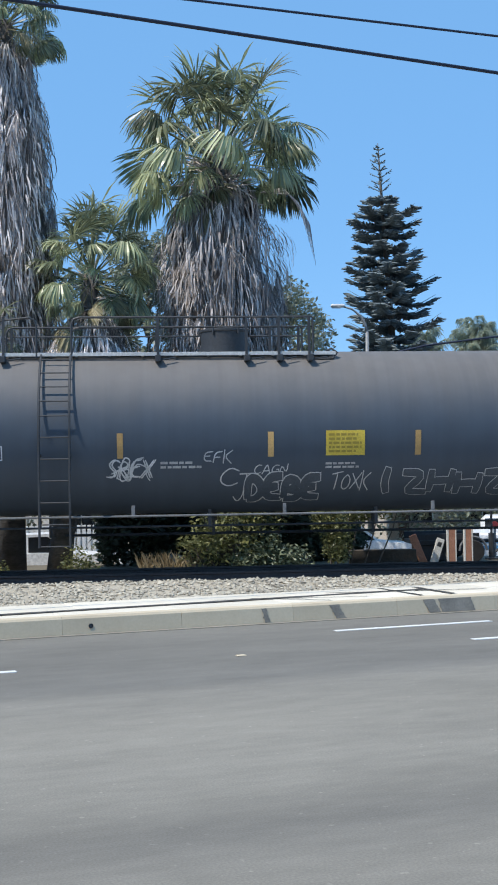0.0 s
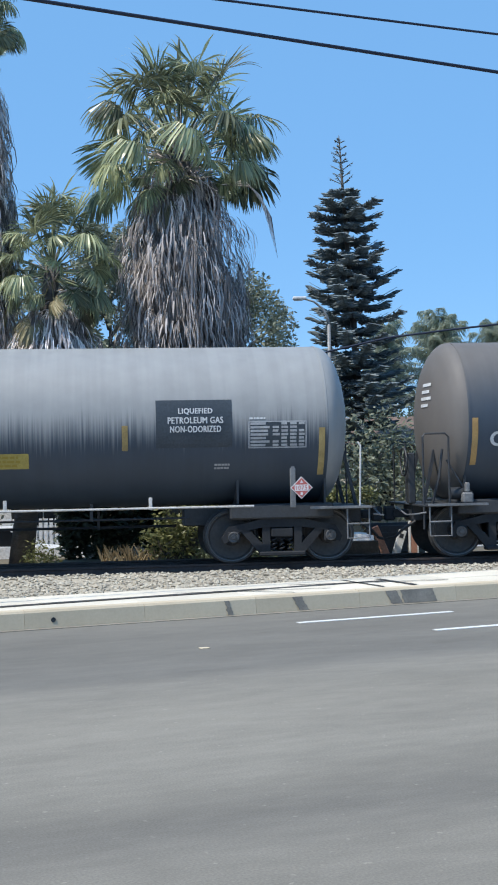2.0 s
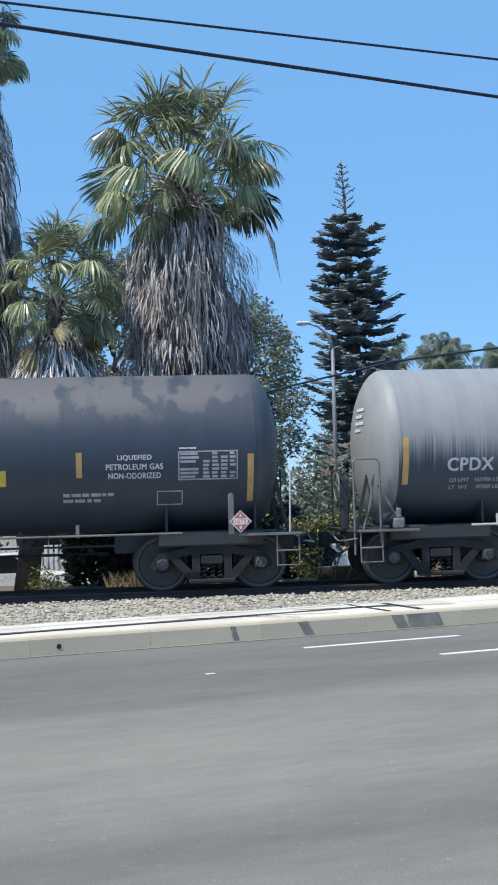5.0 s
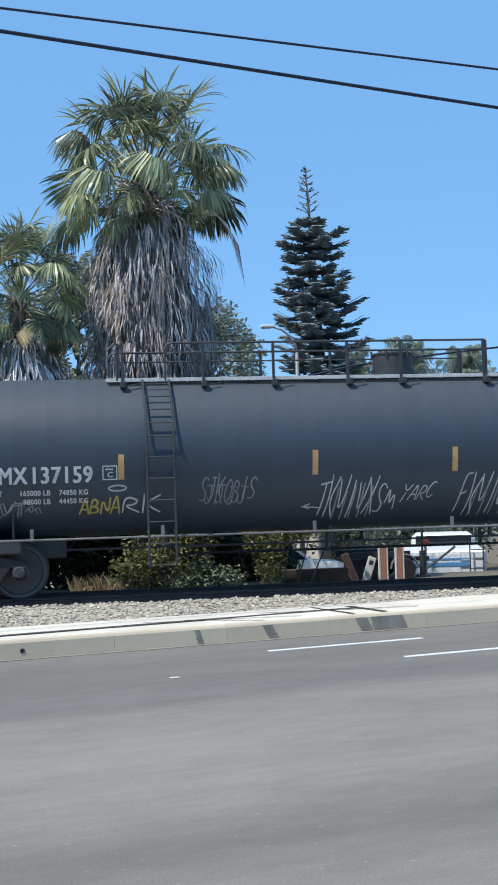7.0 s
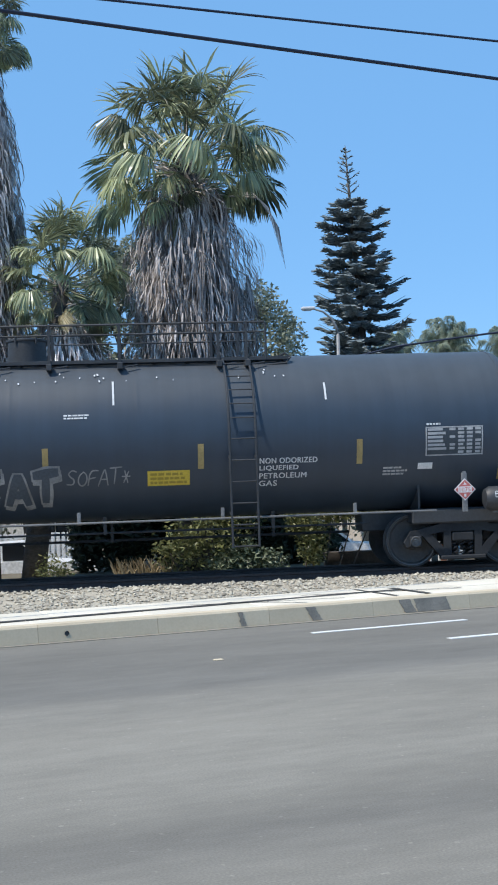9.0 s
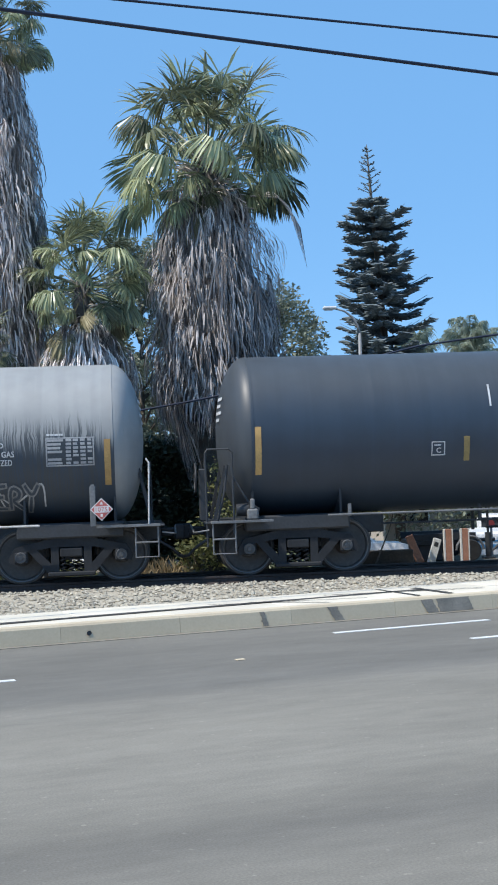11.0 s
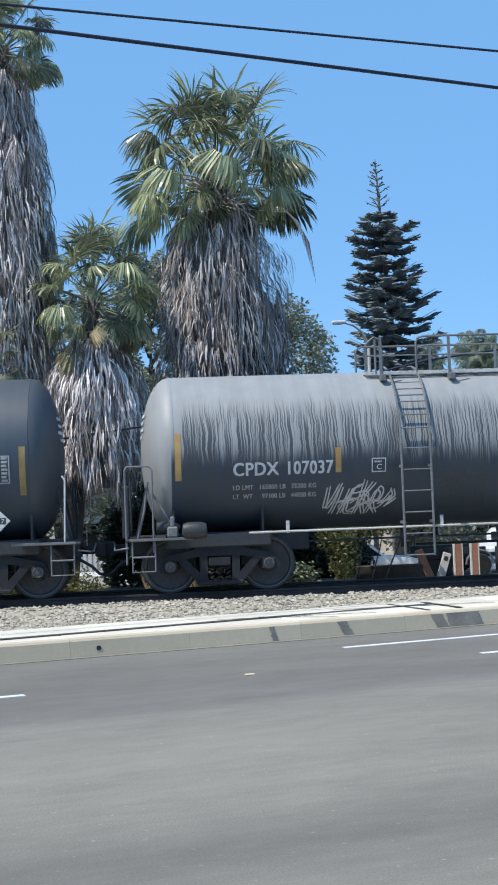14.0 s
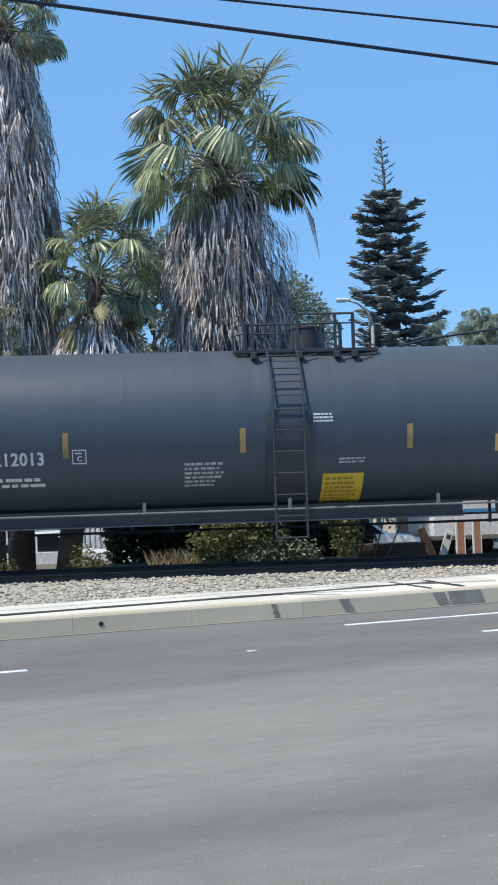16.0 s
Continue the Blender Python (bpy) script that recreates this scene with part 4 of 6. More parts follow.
def tank_car(centre, label, paint, trim, deck, strip, bars, rails, big_z, bar_z=2.26):
    car = thing("tank_car", label, "tank car", "tank cars of the freight train", (centre, 24.12, 0))
    part("tank_shell", shell_mesh(paint), None, car)
    for s in (-1, 1):
        part("jacket_band", ring_band(s * (SEAM - 0.015), 0.02, 0.008), paint, car, smooth=True)
    running_gear(car, trim)
    handrail(car, rails, STEEL_PALE if trim is STEEL_GREY else STEEL_GREY)
    for x in bars:
        part("reflector_strip", panel(x - 0.052, x + 0.052, bar_z, bar_z + 0.44, 0.004, 0.003), strip, car)
    for s in (-1, 1):
        part("reflector_strip", panel(s * 8.83 - 0.055, s * 8.83 + 0.055, *big_z[s > 0], 0.004, 0.003, 10), STRIP_YELLOW if strip is STRIP_YELLOW else (STRIP_YELLOW if s < 0 else strip), car)
    # stencilled bars on the heads
    for s in (-1, 1):
        r, m = random.Random(7), Mesh()
        for k in range(4):
            z, y0, y1 = 3.40 - 0.13 * k, -0.50 - r.uniform(0, 0.2), -0.12
            vs = []
            for i in range(6):
                for zz in (z, z + 0.06):
                    y = y0 + (y1 - y0) * i / 5
                    q = (y * y + (zz - TANK_Z) ** 2) / TANK_R ** 2
                    vs.append((s * (SEAM + HEAD * math.sqrt(max(0, 1 - q)) * 1.0 + 0.012), y * 1.006, zz))
            m.add(vs, [(2 * i, 2 * i + 1, 2 * i + 3, 2 * i + 2) for i in range(5)])
        part("head_stencil", m, LETTER, car)
    return car


BLACK_LOW = (0.038, 0.057, 0.084)
LETTER_FILL = mottled("dark_letter_fill", (0.042, 0.060, 0.084), (0.050, 0.070, 0.096), 2.0, 0.5)
# on the black tanks the paler top holds sun and sky gloss as colour
PAINT_DUSTY_LIT = tank_paint("dusty_top_lit_tank", (0.044, 0.063, 0.090), (0.142, 0.133, 0.126), 3.4, 0.75, 0.25, 3.0, rough=0.62)
PAINT_GREY = tank_paint("grey_over_black_tank", BLACK_LOW, (0.285, 0.297, 0.303), 2.60, 0.34, 0.9, 40.0)
PAINT_PATCHY = tank_paint("patched_black_tank", (0.031, 0.048, 0.073), (0.056, 0.067, 0.082), 3.3, 0.7, 0.2, 3.0, patch=(2.2, 9.2, 3.35, (0.125, 0.12, 0.122)))
PAINT_BLACK = tank_paint("top_lit_black_tank", (0.031, 0.048, 0.073), (0.058, 0.068, 0.080), 3.35, 0.5, 0.2, 3.0, rough=0.46)
PAINT_STREAKED = tank_paint("streaked_white_tank", BLACK_LOW, (0.30, 0.312, 0.316), 2.62, 0.22, 0.5, 30.0, dripped=True)
PAINT_SATIN_LIT = tank_paint("top_lit_satin_tank", (0.042, 0.063, 0.090), (0.064, 0.075, 0.086), 3.4, 0.8, 0.1, 2.0, rough=0.48)

CARS = []

# dusty black car with the long outline tags
U = 2.83
car = tank_car(U, "dusty black tank car, top-lit tone in its paint, with white outline graffiti and yellow notice", PAINT_DUSTY_LIT, STEEL_BLACK, STEEL_PALE, STRIP_YELLOW, [-5.75, -3.12, -0.45, 2.21], [-6.3, -2.9, -0.2, 2.5, 5.2], ((1.90, 2.75), (1.85, 2.70)))
CARS.append(car)
ladder(car, -1.43 - U, 0.53, STEEL_BLACK)
platform(car, -5.40, 0.85, (-4.61, -3.98), (-1.6, -0.7), STEEL_BLACK, STEEL_PALE, [-5.2, -2.42, -0.80, -0.2, 0.36])
lettering(car, "GBRX", -8.54, -7.44, 2.24, 2.50)
lettering(car, "705407", -7.21, -5.97, 2.24, 2.50)
lettering(car, "LD LMT    162800 LB   73850 KG", -7.87, -6.15, 2.10, 2.20, LETTER_DIM)
lettering(car, "LT   WT    100200 LB   45450 KG", -7.87, -6.15, 1.96, 2.06, LETTER_DIM)
boxed_mark(car, -5.42, -5.17, 2.25, 2.50)
scribble(car, -5.56, -5.09, 1.83, 2.25, 11, SPRAY, 5, 0.022)
scribble(car, -7.5, -6.92, 1.66, 1.98, 12, SPRAY_DIM, 5, 0.018)
graffiti(car, "SREX", -3.36, -2.55, 1.90, 2.30, 13, SPRAY, 0.026, 0.2, 0.09)
scribble(car, -3.3, -2.6, 1.84, 2.2, 131, SPRAY, 4, 0.022)
text_bars(car, -2.41, -1.62, 2.06, 2.21, 2, 14)
graffiti(car, "EFK", -1.65, -1.13, 2.16, 2.40, 15, SPRAY, 0.022)
bubble_tag(car, "DEBE", -0.92, 0.44, 1.46, 1.98, 16, SPRAY, LETTER_FILL, 0.15, 0.016, 1.35)
graffiti(car, "C", -1.38, -0.98, 1.72, 2.10, 168, SPRAY, 0.024)
graffiti(car, "J", -1.10, -0.78, 1.46, 2.06, 169, SPRAY, 0.020)
graffiti(car, "CAGN", -0.75, -0.12, 1.95, 2.14, 161, SPRAY, 0.018)
notice(car, 0.54, 1.24, 2.27, 2.71, 5, 17)
text_bars(car, 0.54, 1.27, 2.03, 2.16, 2, 18)
graffiti(car, "TOXK", 0.67, 1.38, 1.64, 1.98, 19, SPRAY, 0.02)
bubble_tag(car, "IZHHZ", 1.38, 3.9, 1.52, 2.06, 20, SPRAY, LETTER_FILL, 0.13, 0.012, 1.3)
placard(car, 8.4, 1.55, PLACARD_RED, "1075", 8.2)

# grey-topped car
U, CROWN = -17.65, 0.965
car = tank_car(U, "grey tank car with soot-streaked black lower half and black name patch", PAINT_GREY, STEEL_GREY, STEEL_GREY, STRIP_DULL, [-5.86, -2.80, 0.0, 2.78, 5.31], [-7.1, -4.5, -1.9, 0.62, 3.2, 5.75], ((2.0, 2.85), (1.78, 2.62)))
CARS.append(car)
ladder(car, -22.34 - U, 0.54, STEEL_GREY)
platform(car, -5.45, 1.34, (-5.25, -4.52), (-0.50, 0.20), STEEL_GREY, STEEL_GREY, [-5.25, -3.87, -2.58, -1.19, 0.30, 0.87])
lettering(car, "CPDX", -8.05, -7.20, 2.23, 2.46, LETTER)
lettering(car, "110071", -7.05, -6.30, 2.23, 2.46, LETTER)
lettering(car, "LD LMT   165700 LB   75150 KG", -8.0, -6.54, 2.03, 2.10, LETTER_DIM)
lettering(car, "LT  WT     97300 LB   44100 KG", -8.0, -6.54, 1.90, 1.97, LETTER_DIM)
boxed_mark(car, -5.71, -5.46, 2.22, 2.45)
notice(car, 2.89, 3.63, 1.98, 2.24, 3, 21, mat=SIGN_DULL)
part("name_patch", panel(5.86, 7.21, 2.30, 3.14, 0.003, 0.002, 12), PATCH_BLACK, car, "rough black paint patch")
for k, (word, half) in enumerate((("LIQUEFIED", 0.30), ("PETROLEUM GAS", 0.49), ("NON-ODORIZED", 0.45))):
    lettering(car, word, 6.56 - half, 6.56 + half, 2.88 - 0.155 * k, 2.99 - 0.155 * k, LETTER)
data_table(car, 7.50, 8.55, 2.27, 2.75, 22)
placard(car, 8.42, 1.55, PLACARD_RED, "1075", 8.27)
text_bars(car, 0.41, 0.75, 3.27, 3.36, 2, 23, LETTER)
text_bars(car, 6.9, 7.2, 1.9, 2.02, 2, 24)

# black car with peeled grey patches along the top
U, CROWN = -38.13, 0.94
car = tank_car(U, "black tank car with faded grey patches on top and scrawled tags", PAINT_PATCHY, STEEL_BLACK, STEEL_PALE, STRIP_YELLOW, [-5.42, -1.94, 0.66, 3.24, 5.80], [-7.0, -4.7, -1.95, 0.62, 3.2, 5.75], ((2.29, 3.13), (1.78, 2.62)))
CARS.append(car)
ladder(car, -42.86 - U, 0.48, STEEL_BLACK)
platform(car, -5.63, 1.97, (-5.33, -4.55), (-0.46, 0.32), STEEL_BLACK, STEEL_PALE, [-5.33, -3.85, -2.54, -1.14, -0.12, 1.50])
lettering(car, "PLMX", -7.89, -7.06, 2.23, 2.51)
lettering(car, "137159", -6.95, -5.93, 2.23, 2.51)
lettering(car, "LD LMT        165000 LB    74850 KG", -7.90, -6.01, 2.02, 2.11, LETTER)
lettering(car, "LT WT           98000 LB    44450 KG", -7.90, -6.01, 1.87, 1.96, LETTER)
boxed_mark(car, -5.75, -5.49, 2.26, 2.51)
graffiti(car, "BET~", -8.84, -8.10, 2.30, 2.54, 31, SPRAY, 0.022, 0.2, 0.14)
graffiti(car, "ABNA", -6.15, -5.42, 1.66, 1.98, 32, SPRAY_YELLOW, 0.034, 0.1)
graffiti(car, "RK", -5.42, -4.71, 1.66, 1.98, 33, SPRAY, 0.032, 0.1)
graffiti(car, "SKVT~", -7.99, -6.9, 1.63, 1.88, 34, SPRAY_DIM, 0.024, 0.1, 0.22)
graffiti(car, "O", -5.68, -5.29, 2.05, 2.17, 35, SPRAY, 0.03)
graffiti(car, "SJKOBIS", -4.02, -3.0, 1.80, 2.30, 36, SPRAY_DIM, 0.026, 0.15)
graffiti(car, "JJJJ", -3.95, -3.15, 1.76, 2.15, 136, SPRAY_DIM, 0.022, 0.1)
graffiti(car, "TKVIVXS~", -1.86, -0.42, 1.50, 2.24, 37, SPRAY, 0.026, 0.15)
graffiti(car, "IIIII", -1.60, -0.80, 1.44, 2.08, 38, SPRAY_DIM, 0.032, 0.1)
graffiti(car, "<", -2.12, -1.80, 1.62, 1.80, 138, SPRAY, 0.022)
graffiti(car, "YARC", -0.29, 0.33, 1.76, 2.10, 39, SPRAY, 0.022, 0.3)
graffiti(car, "FKVIVXS", 0.80, 2.08, 1.50, 2.28, 40, SPRAY, 0.026, 0.15)
graffiti(car, "IIII", 1.0, 1.8, 1.42, 2.08, 41, SPRAY_DIM, 0.032, 0.1)
graffiti(car, "ZAR~", 2.04, 2.79, 1.63, 2.02, 42, SPRAY, 0.022, 0.2)
scribble(car, -8.9, -8.3, 1.85, 2.2, 43, SPRAY_DIM, 6, 0.02)
notice(car, 3.77, 4.53, 2.14, 2.41, 3, 44)
for k, (word, half) in enumerate((("LIQUEFIED", 0.30), ("PETROLEUM GAS", 0.50), ("NON-ODORIZED", 0.46))):
    lettering(car, word, 6.77 - half, 6.77 + half, 2.54 - 0.155 * k, 2.64 - 0.155 * k, LETTER)
data_table(car, 7.54, 8.60, 2.18, 2.69, 45)
text_bars(car, 5.51, 6.42, 1.81, 2.01, 2, 46)
frame_lines(car, 7.16, 7.62, 1.75, 2.00, 0.018, LETTER_DIM, "plate_frame")
placard(car, 8.61, 1.42, PLACARD_RED, "1075", 8.45)

# plain black car with the name on its side
U, CROWN = -58.54, 0.98
car = tank_car(U, "plain black tank car, top-lit tone in its paint, with white cargo name and outline tag", PAINT_BLACK, STEEL_BLACK, STEEL_BLACK, STRIP_DULL, [-5.05, -2.37, 0.60, 3.33, 6.19], [-7.2, -4.2, -1.9, 1.15, 3.7, 6.1], ((2.0, 2.85), (1.77, 2.58)), 2.13)
CARS.append(car)
ladder(car, -54.47 - U, 0.47, STEEL_BLACK)
platform(car, -1.93, 5.06, (-1.80, -1.45), (-0.10, 0.61), STEEL_BLACK, STEEL_BLACK, [-1.83, -0.32, 0.69, 1.96, 3.76, 4.28])
for k, (word, end) in enumerate((("NON ODORIZED", 1.04), ("LIQUEFIED", 0.70), ("PETROLEUM", 0.85), ("GAS", 0.32))):
    lettering(car, word, 4.38, 4.38 + end, 2.19 - 0.132 * k, 2.285 - 0.132 * k, LETTER)
boxed_mark(car, -5.10 - 0.6, -4.85 - 0.6, 2.24, 2.49)
bubble_tag(car, "SOFAT", -1.56, 0.80, 1.53, 2.22, 51, SPRAY_DIM, LETTER_FILL, 0.15, 0.035, 1.15, 0.09)
graffiti(car, "SOFAT*", 0.95, 2.10, 1.88, 2.22, 52, SPRAY_DIM, 0.025, 0.1)
notice(car, 2.38, 3.13, 1.86, 2.12, 3, 53)
data_table(car, 7.40, 8.46, 2.23, 2.75, 54)
placard(car, 8.06, 1.60, PLACARD_RED, "1075", 8.06)
text_bars(car, 6.63, 7.09, 1.90, 2.07, 3, 55)
part("number_plate", panel(7.27, 7.54, 2.00, 2.11, 0.004, 0.004), PLACARD_WHITE, car, "small pale plate")
text_bars(car, 0.94, 1.38, 3.06, 3.16, 2, 56, LETTER)
pill = Mesh().lathe([(8.42, 0.05), (8.44, 0.17), (8.52, 0.22), (9.16, 0.22), (9.24, 0.17), (9.26, 0.05)], 24, "x", (0, -1.52, 1.42))
pill = part("air_reservoir", pill, STEEL_BLACK, car, "black steel reservoir with a white scrawl", True)
m = Mesh()
for i, ch in enumerate("BVFSEL"):
    for line in STROKES[ch]:
        ln = rounded([((i + px) / 6, py) for px, py in line])
        ribbon(m, ln, 0.06, 4.6, lambda p, f: ([(8.58 + 0.54 * a, -1.52 - 0.224 * math.cos(0.55 * b + 0.12), 1.42 + 0.224 * math.sin(0.55 * b + 0.12)) for a, b in p], f))
part("reservoir_tag", m, SPRAY, pill)
r = random.Random(8)
m = Mesh()
for k in range(34):
    x, z = r.uniform(-1.9, 4.9), r.uniform(3.72, 3.92)
    w = r.uniform(0.012, 0.03)
    p = panel(x, x + w, z, z + w * 1.2, 0.004, 0.001, 1)
    m.add(p.v, p.f)
for x, z0, z1 in ((1.80, 3.3, 3.74), (5.6, 3.3, 3.62), (-4.6, 3.1, 3.5), (-1.75, 3.6, 3.8)):
    p = panel(x, x + 0.035, z0, z1, 0.004, 0.001, 5)
    m.add(p.v, p.f)
part("paint_spatter", m, LETTER, car, "white paint spatter and runs")

# streaked pale car
U, CROWN = -78.87, 0.935
car = tank_car(U, "pale tank car with long black drip streaks down its side", PAINT_STREAKED, STEEL_GREY, STEEL_PALE, STRIP_YELLOW, [-5.97, -2.93, 0.10, 2.72, 5.81], [-6.9, -4.1, -1.5, 1.0, 3.7, 6.0], ((2.20, 3.03), (1.92, 2.72)))
CARS.append(car)
ladder(car, -83.46 - U, 0.53, STEEL_GREY)
platform(car, -5.30, 1.52, (-4.98, -4.33), (-0.53, 0.34), STEEL_GREY, STEEL_PALE, [-5.0, -3.71, -2.39, -1.0, -0.44, 0.54, 1.0])
lettering(car, "CPDX", -7.85, -7.05, 2.255, 2.480)
lettering(car, "107037", -6.87, -6.07, 2.255, 2.480)
lettering(car, "LD LMT   165800 LB   75200 KG", -7.86, -6.37, 2.01, 2.09, LETTER_DIM)
lettering(car, "LT  WT     97100 LB   44050 KG", -7.86, -6.37, 1.85, 1.93, LETTER_DIM)
boxed_mark(car, -5.37, -5.11, 2.24, 2.49)
part("cover_patch", panel(-2.86, -0.45, 1.80, 2.62, 0.002, 0.002, 10), PATCH_BLACK, car, "rolled-on black paint patch")
part("cover_patch", panel(-4.14, -3.24, 1.54, 2.24, 0.002, 0.002, 10), PATCH_BLACK, car, "rolled-on black paint patch")
part("cover_patch", panel(-5.6, -4.9, 1.4, 2.0, 0.002, 0.002, 10), PATCH_BLACK, car, "rolled-on black paint patch")
graffiti(car, "VHEKR>", -6.25, -4.97, 1.50, 2.06, 61, SPRAY, 0.028, 0.3, 0.10)
scribble(car, -6.2, -5.0, 1.5, 1.95, 161, SPRAY, 4, 0.026)
graffiti(car, "JOOBS>", -2.66, -1.36, 1.70, 2.06, 62, SPRAY, 0.034, 0.3)
graffiti(car, "~", -2.95, -2.35, 2.00, 2.24, 162, SPRAY_DIM, 0.045)
bubble_tag(car, "JOERO", -0.02, 1.28, 1.66, 2.38, 63, SPRAY, LETTER_FILL, 0.055, 0.032, 1.2)
scribble(car, -0.12, 1.3, 1.62, 1.80, 163, SPRAY, 2, 0.03)
graffiti(car, "KMoo", 1.35, 2.02, 1.70, 1.95, 64, SPRAY, 0.03, 0.1)
bubble_tag(car, "TOONEX", 2.65, 4.15, 1.66, 2.28, 65, SPRAY, LETTER_FILL, 0.05, 0.03, 1.2)
scribble(car, 2.5, 4.3, 1.66, 2.24, 165, SPRAY, 4, 0.032)
bubble_tag(car, "KBONERY", 5.65, 7.60, 1.50, 2.08, 66, SPRAY_DIM, LETTER_FILL, 0.05, 0.03, 1.2)
scribble(car, 5.6, 7.7, 1.5, 2.05, 166, SPRAY, 4, 0.03)
notice(car, 4.35, 5.10, 1.84, 2.12, 3, 67)
for k, (word, half) in enumerate((("LIQUEFIED", 0.28), ("PETROLEUM GAS", 0.46), ("NON-ODORIZED", 0.42))):
    lettering(car, word, 6.75 - half, 6.75 + half, 2.60 - 0.145 * k, 2.70 - 0.145 * k, LETTER)
data_table(car, 7.76, 8.60, 2.27, 2.77, 68)
placard(car, 8.70, 1.49, PLACARD_RED, "1075", 8.55)
text_bars(car, 0.66, 1.02, 3.12, 3.23, 2, 69, LETTER)
part("air_reservoir", Mesh().lathe([(-8.80, 0.03), (-8.78, 0.12), (-8.70, 0.15), (-8.45, 0.15), (-8.37, 0.12), (-8.35, 0.03)], 18, "x", (0, -1.45, 1.32)), STEEL_BLACK, car, smooth=True)

# satin black car with the short walkway
U, CROWN = -99.25, 0.97
car = tank_car(U, "satin black tank car, top-lit tone in its paint, with short walkway and yellow warning plates", PAINT_SATIN_LIT, STEEL_BLACK, STEEL_BLACK, STRIP_DULL, [-3.25, -0.13, 2.88, 5.96], [-4.6, -1.9, 0.7, 3.4, 5.9], ((2.0, 2.85), (2.05, 2.90)))
CARS.append(car)
ladder(car, -98.56 - U, 0.55, STEEL_BLACK)
part("ladder_cover", panel(-98.94 - U, -98.17 - U, 1.6, 2.98, 0.02, 0.03, 12), PATCH_BLACK, car)
part("side_sill", Mesh().box(-6.6, 4.0, -0.66, -0.58, 0.99, 1.30, 0.01), STEEL_BLACK, car)
part("sill_lip", Mesh().box(-6.6, 4.0, -0.70, -0.663, 0.985, 1.01, 0.004), STEEL_GREY, car)
platform(car, -0.19, 2.46, (0.0, 0.90), (0.94, 1.55), STEEL_BLACK, STEEL_BLACK, [0.16, 1.0, 1.69, 2.02])
lettering(car, "212013", -4.50, -3.64, 2.15, 2.37)
text_bars(car, -4.9, -3.48, 1.75, 1.95, 2, 71, LETTER)
boxed_mark(car, -3.23 + 0.09, -2.98 + 0.09, 2.15, 2.40)
notice(car, 1.32, 2.07, 1.29, 1.85, 7, 72, "warning_plate")
notice(car, 4.44, 5.21, 2.17, 2.47, 2, 73, mat=STRIP_YELLOW)
text_bars(car, -1.17, -0.45, 1.68, 2.13, 6, 74)
text_bars(car, 1.14, 1.52, 2.76, 2.94, 3, 75, LETTER)
text_bars(car, 1.60, 2.21, 2.02, 2.14, 2, 76)
text_bars(car, 5.55, 5.99, 1.94, 2.19, 4, 77)
data_table(car, 7.54, 8.61, 2.26, 2.75, 78)
placard(car, 8.41, 1.61, PLACARD_WHITE, "217", 8.25)


# the train rolls evenly; short lags are fitted to the camera's view: seconds, metres behind
VIEW_LAGS = ((0, 0), (8.9, 0), (9.0, 0.22), (9.15, 0.22), (9.45, 0), (9.7, 0.09), (10.2, 0), (13.1, 0), (13.4, 0.25), (14.1, 0.25), (14.35, 0), (15.8, 0), (16, 0.16))


def train_way(t):
    """Metres that the train has rolled."""
    even_way = np.interp(t, (0, 3.7, 5.8, 9.7, 11.8, 16), (0, 23.68, 36.97, 61.43, 74.66, 101.29))
    return float(even_way - np.interp(t, *zip(*VIEW_LAGS)))


# ---- kerb stones and slabs ----
def kerb_stone_mesh(length):
    prof = [(0.0, -0.05), (0.03, 0.195), (0.05, 0.223), (0.16, 0.231), (0.16, -0.05)]
    n = len(prof)
    vs = [(x, y, z) for x in (0.0015, length - 0.0015) for y, z in prof]
    return Mesh().add(vs, [tuple(range(n - 1, -1, -1)), tuple(range(n, 2 * n))] + [(i, (i + 1) % n, (i + 1) % n + n, i + n) for i in range(n)]).data("kerb_stone", KERB_CONCRETE)


STONE = kerb_stone_mesh(1.53)
SLABS = [Mesh().box(0.002, 1.528, y0, y1, 0.10, z, 0.008).data("slab", CONCRETE) for y0, y1, z in ((0.163, 0.827, 0.233), (0.833, 1.62, 0.237))]
rng = random.Random(21)
for i in range(22):
    a = -13.2 + 1.53 * i
    part("kerb_stone", STONE, None, kerb).location = (a, 0, rng.uniform(-0.003, 0.003))
    for row, slab in enumerate(SLABS):
        p = part("slab", slab, None, pavement)
        p.location = (a + 0.4 * row, 0, rng.uniform(-0.003, 0.003))
part("pavement_base", Mesh().box(-80, -12.9, 0.163, 1.62, 0.0, 0.231).box(20, 80, 0.163, 1.62, 0.0, 0.231), CONCRETE, pavement)
part("kerb_run", Mesh().box(-80, -13.2, 0.0, 0.16, -0.05, 0.229).box(20.46, 80, 0.0, 0.16, -0.05, 0.229), KERB_CONCRETE, kerb)
# cast shadows on the kerb face, laid on as dark coloured strips
KERB_SHADE = mottled("rubber_scuff", (0.17, 0.16, 0.14), (0.27, 0.25, 0.215), 4.0, 0.9)
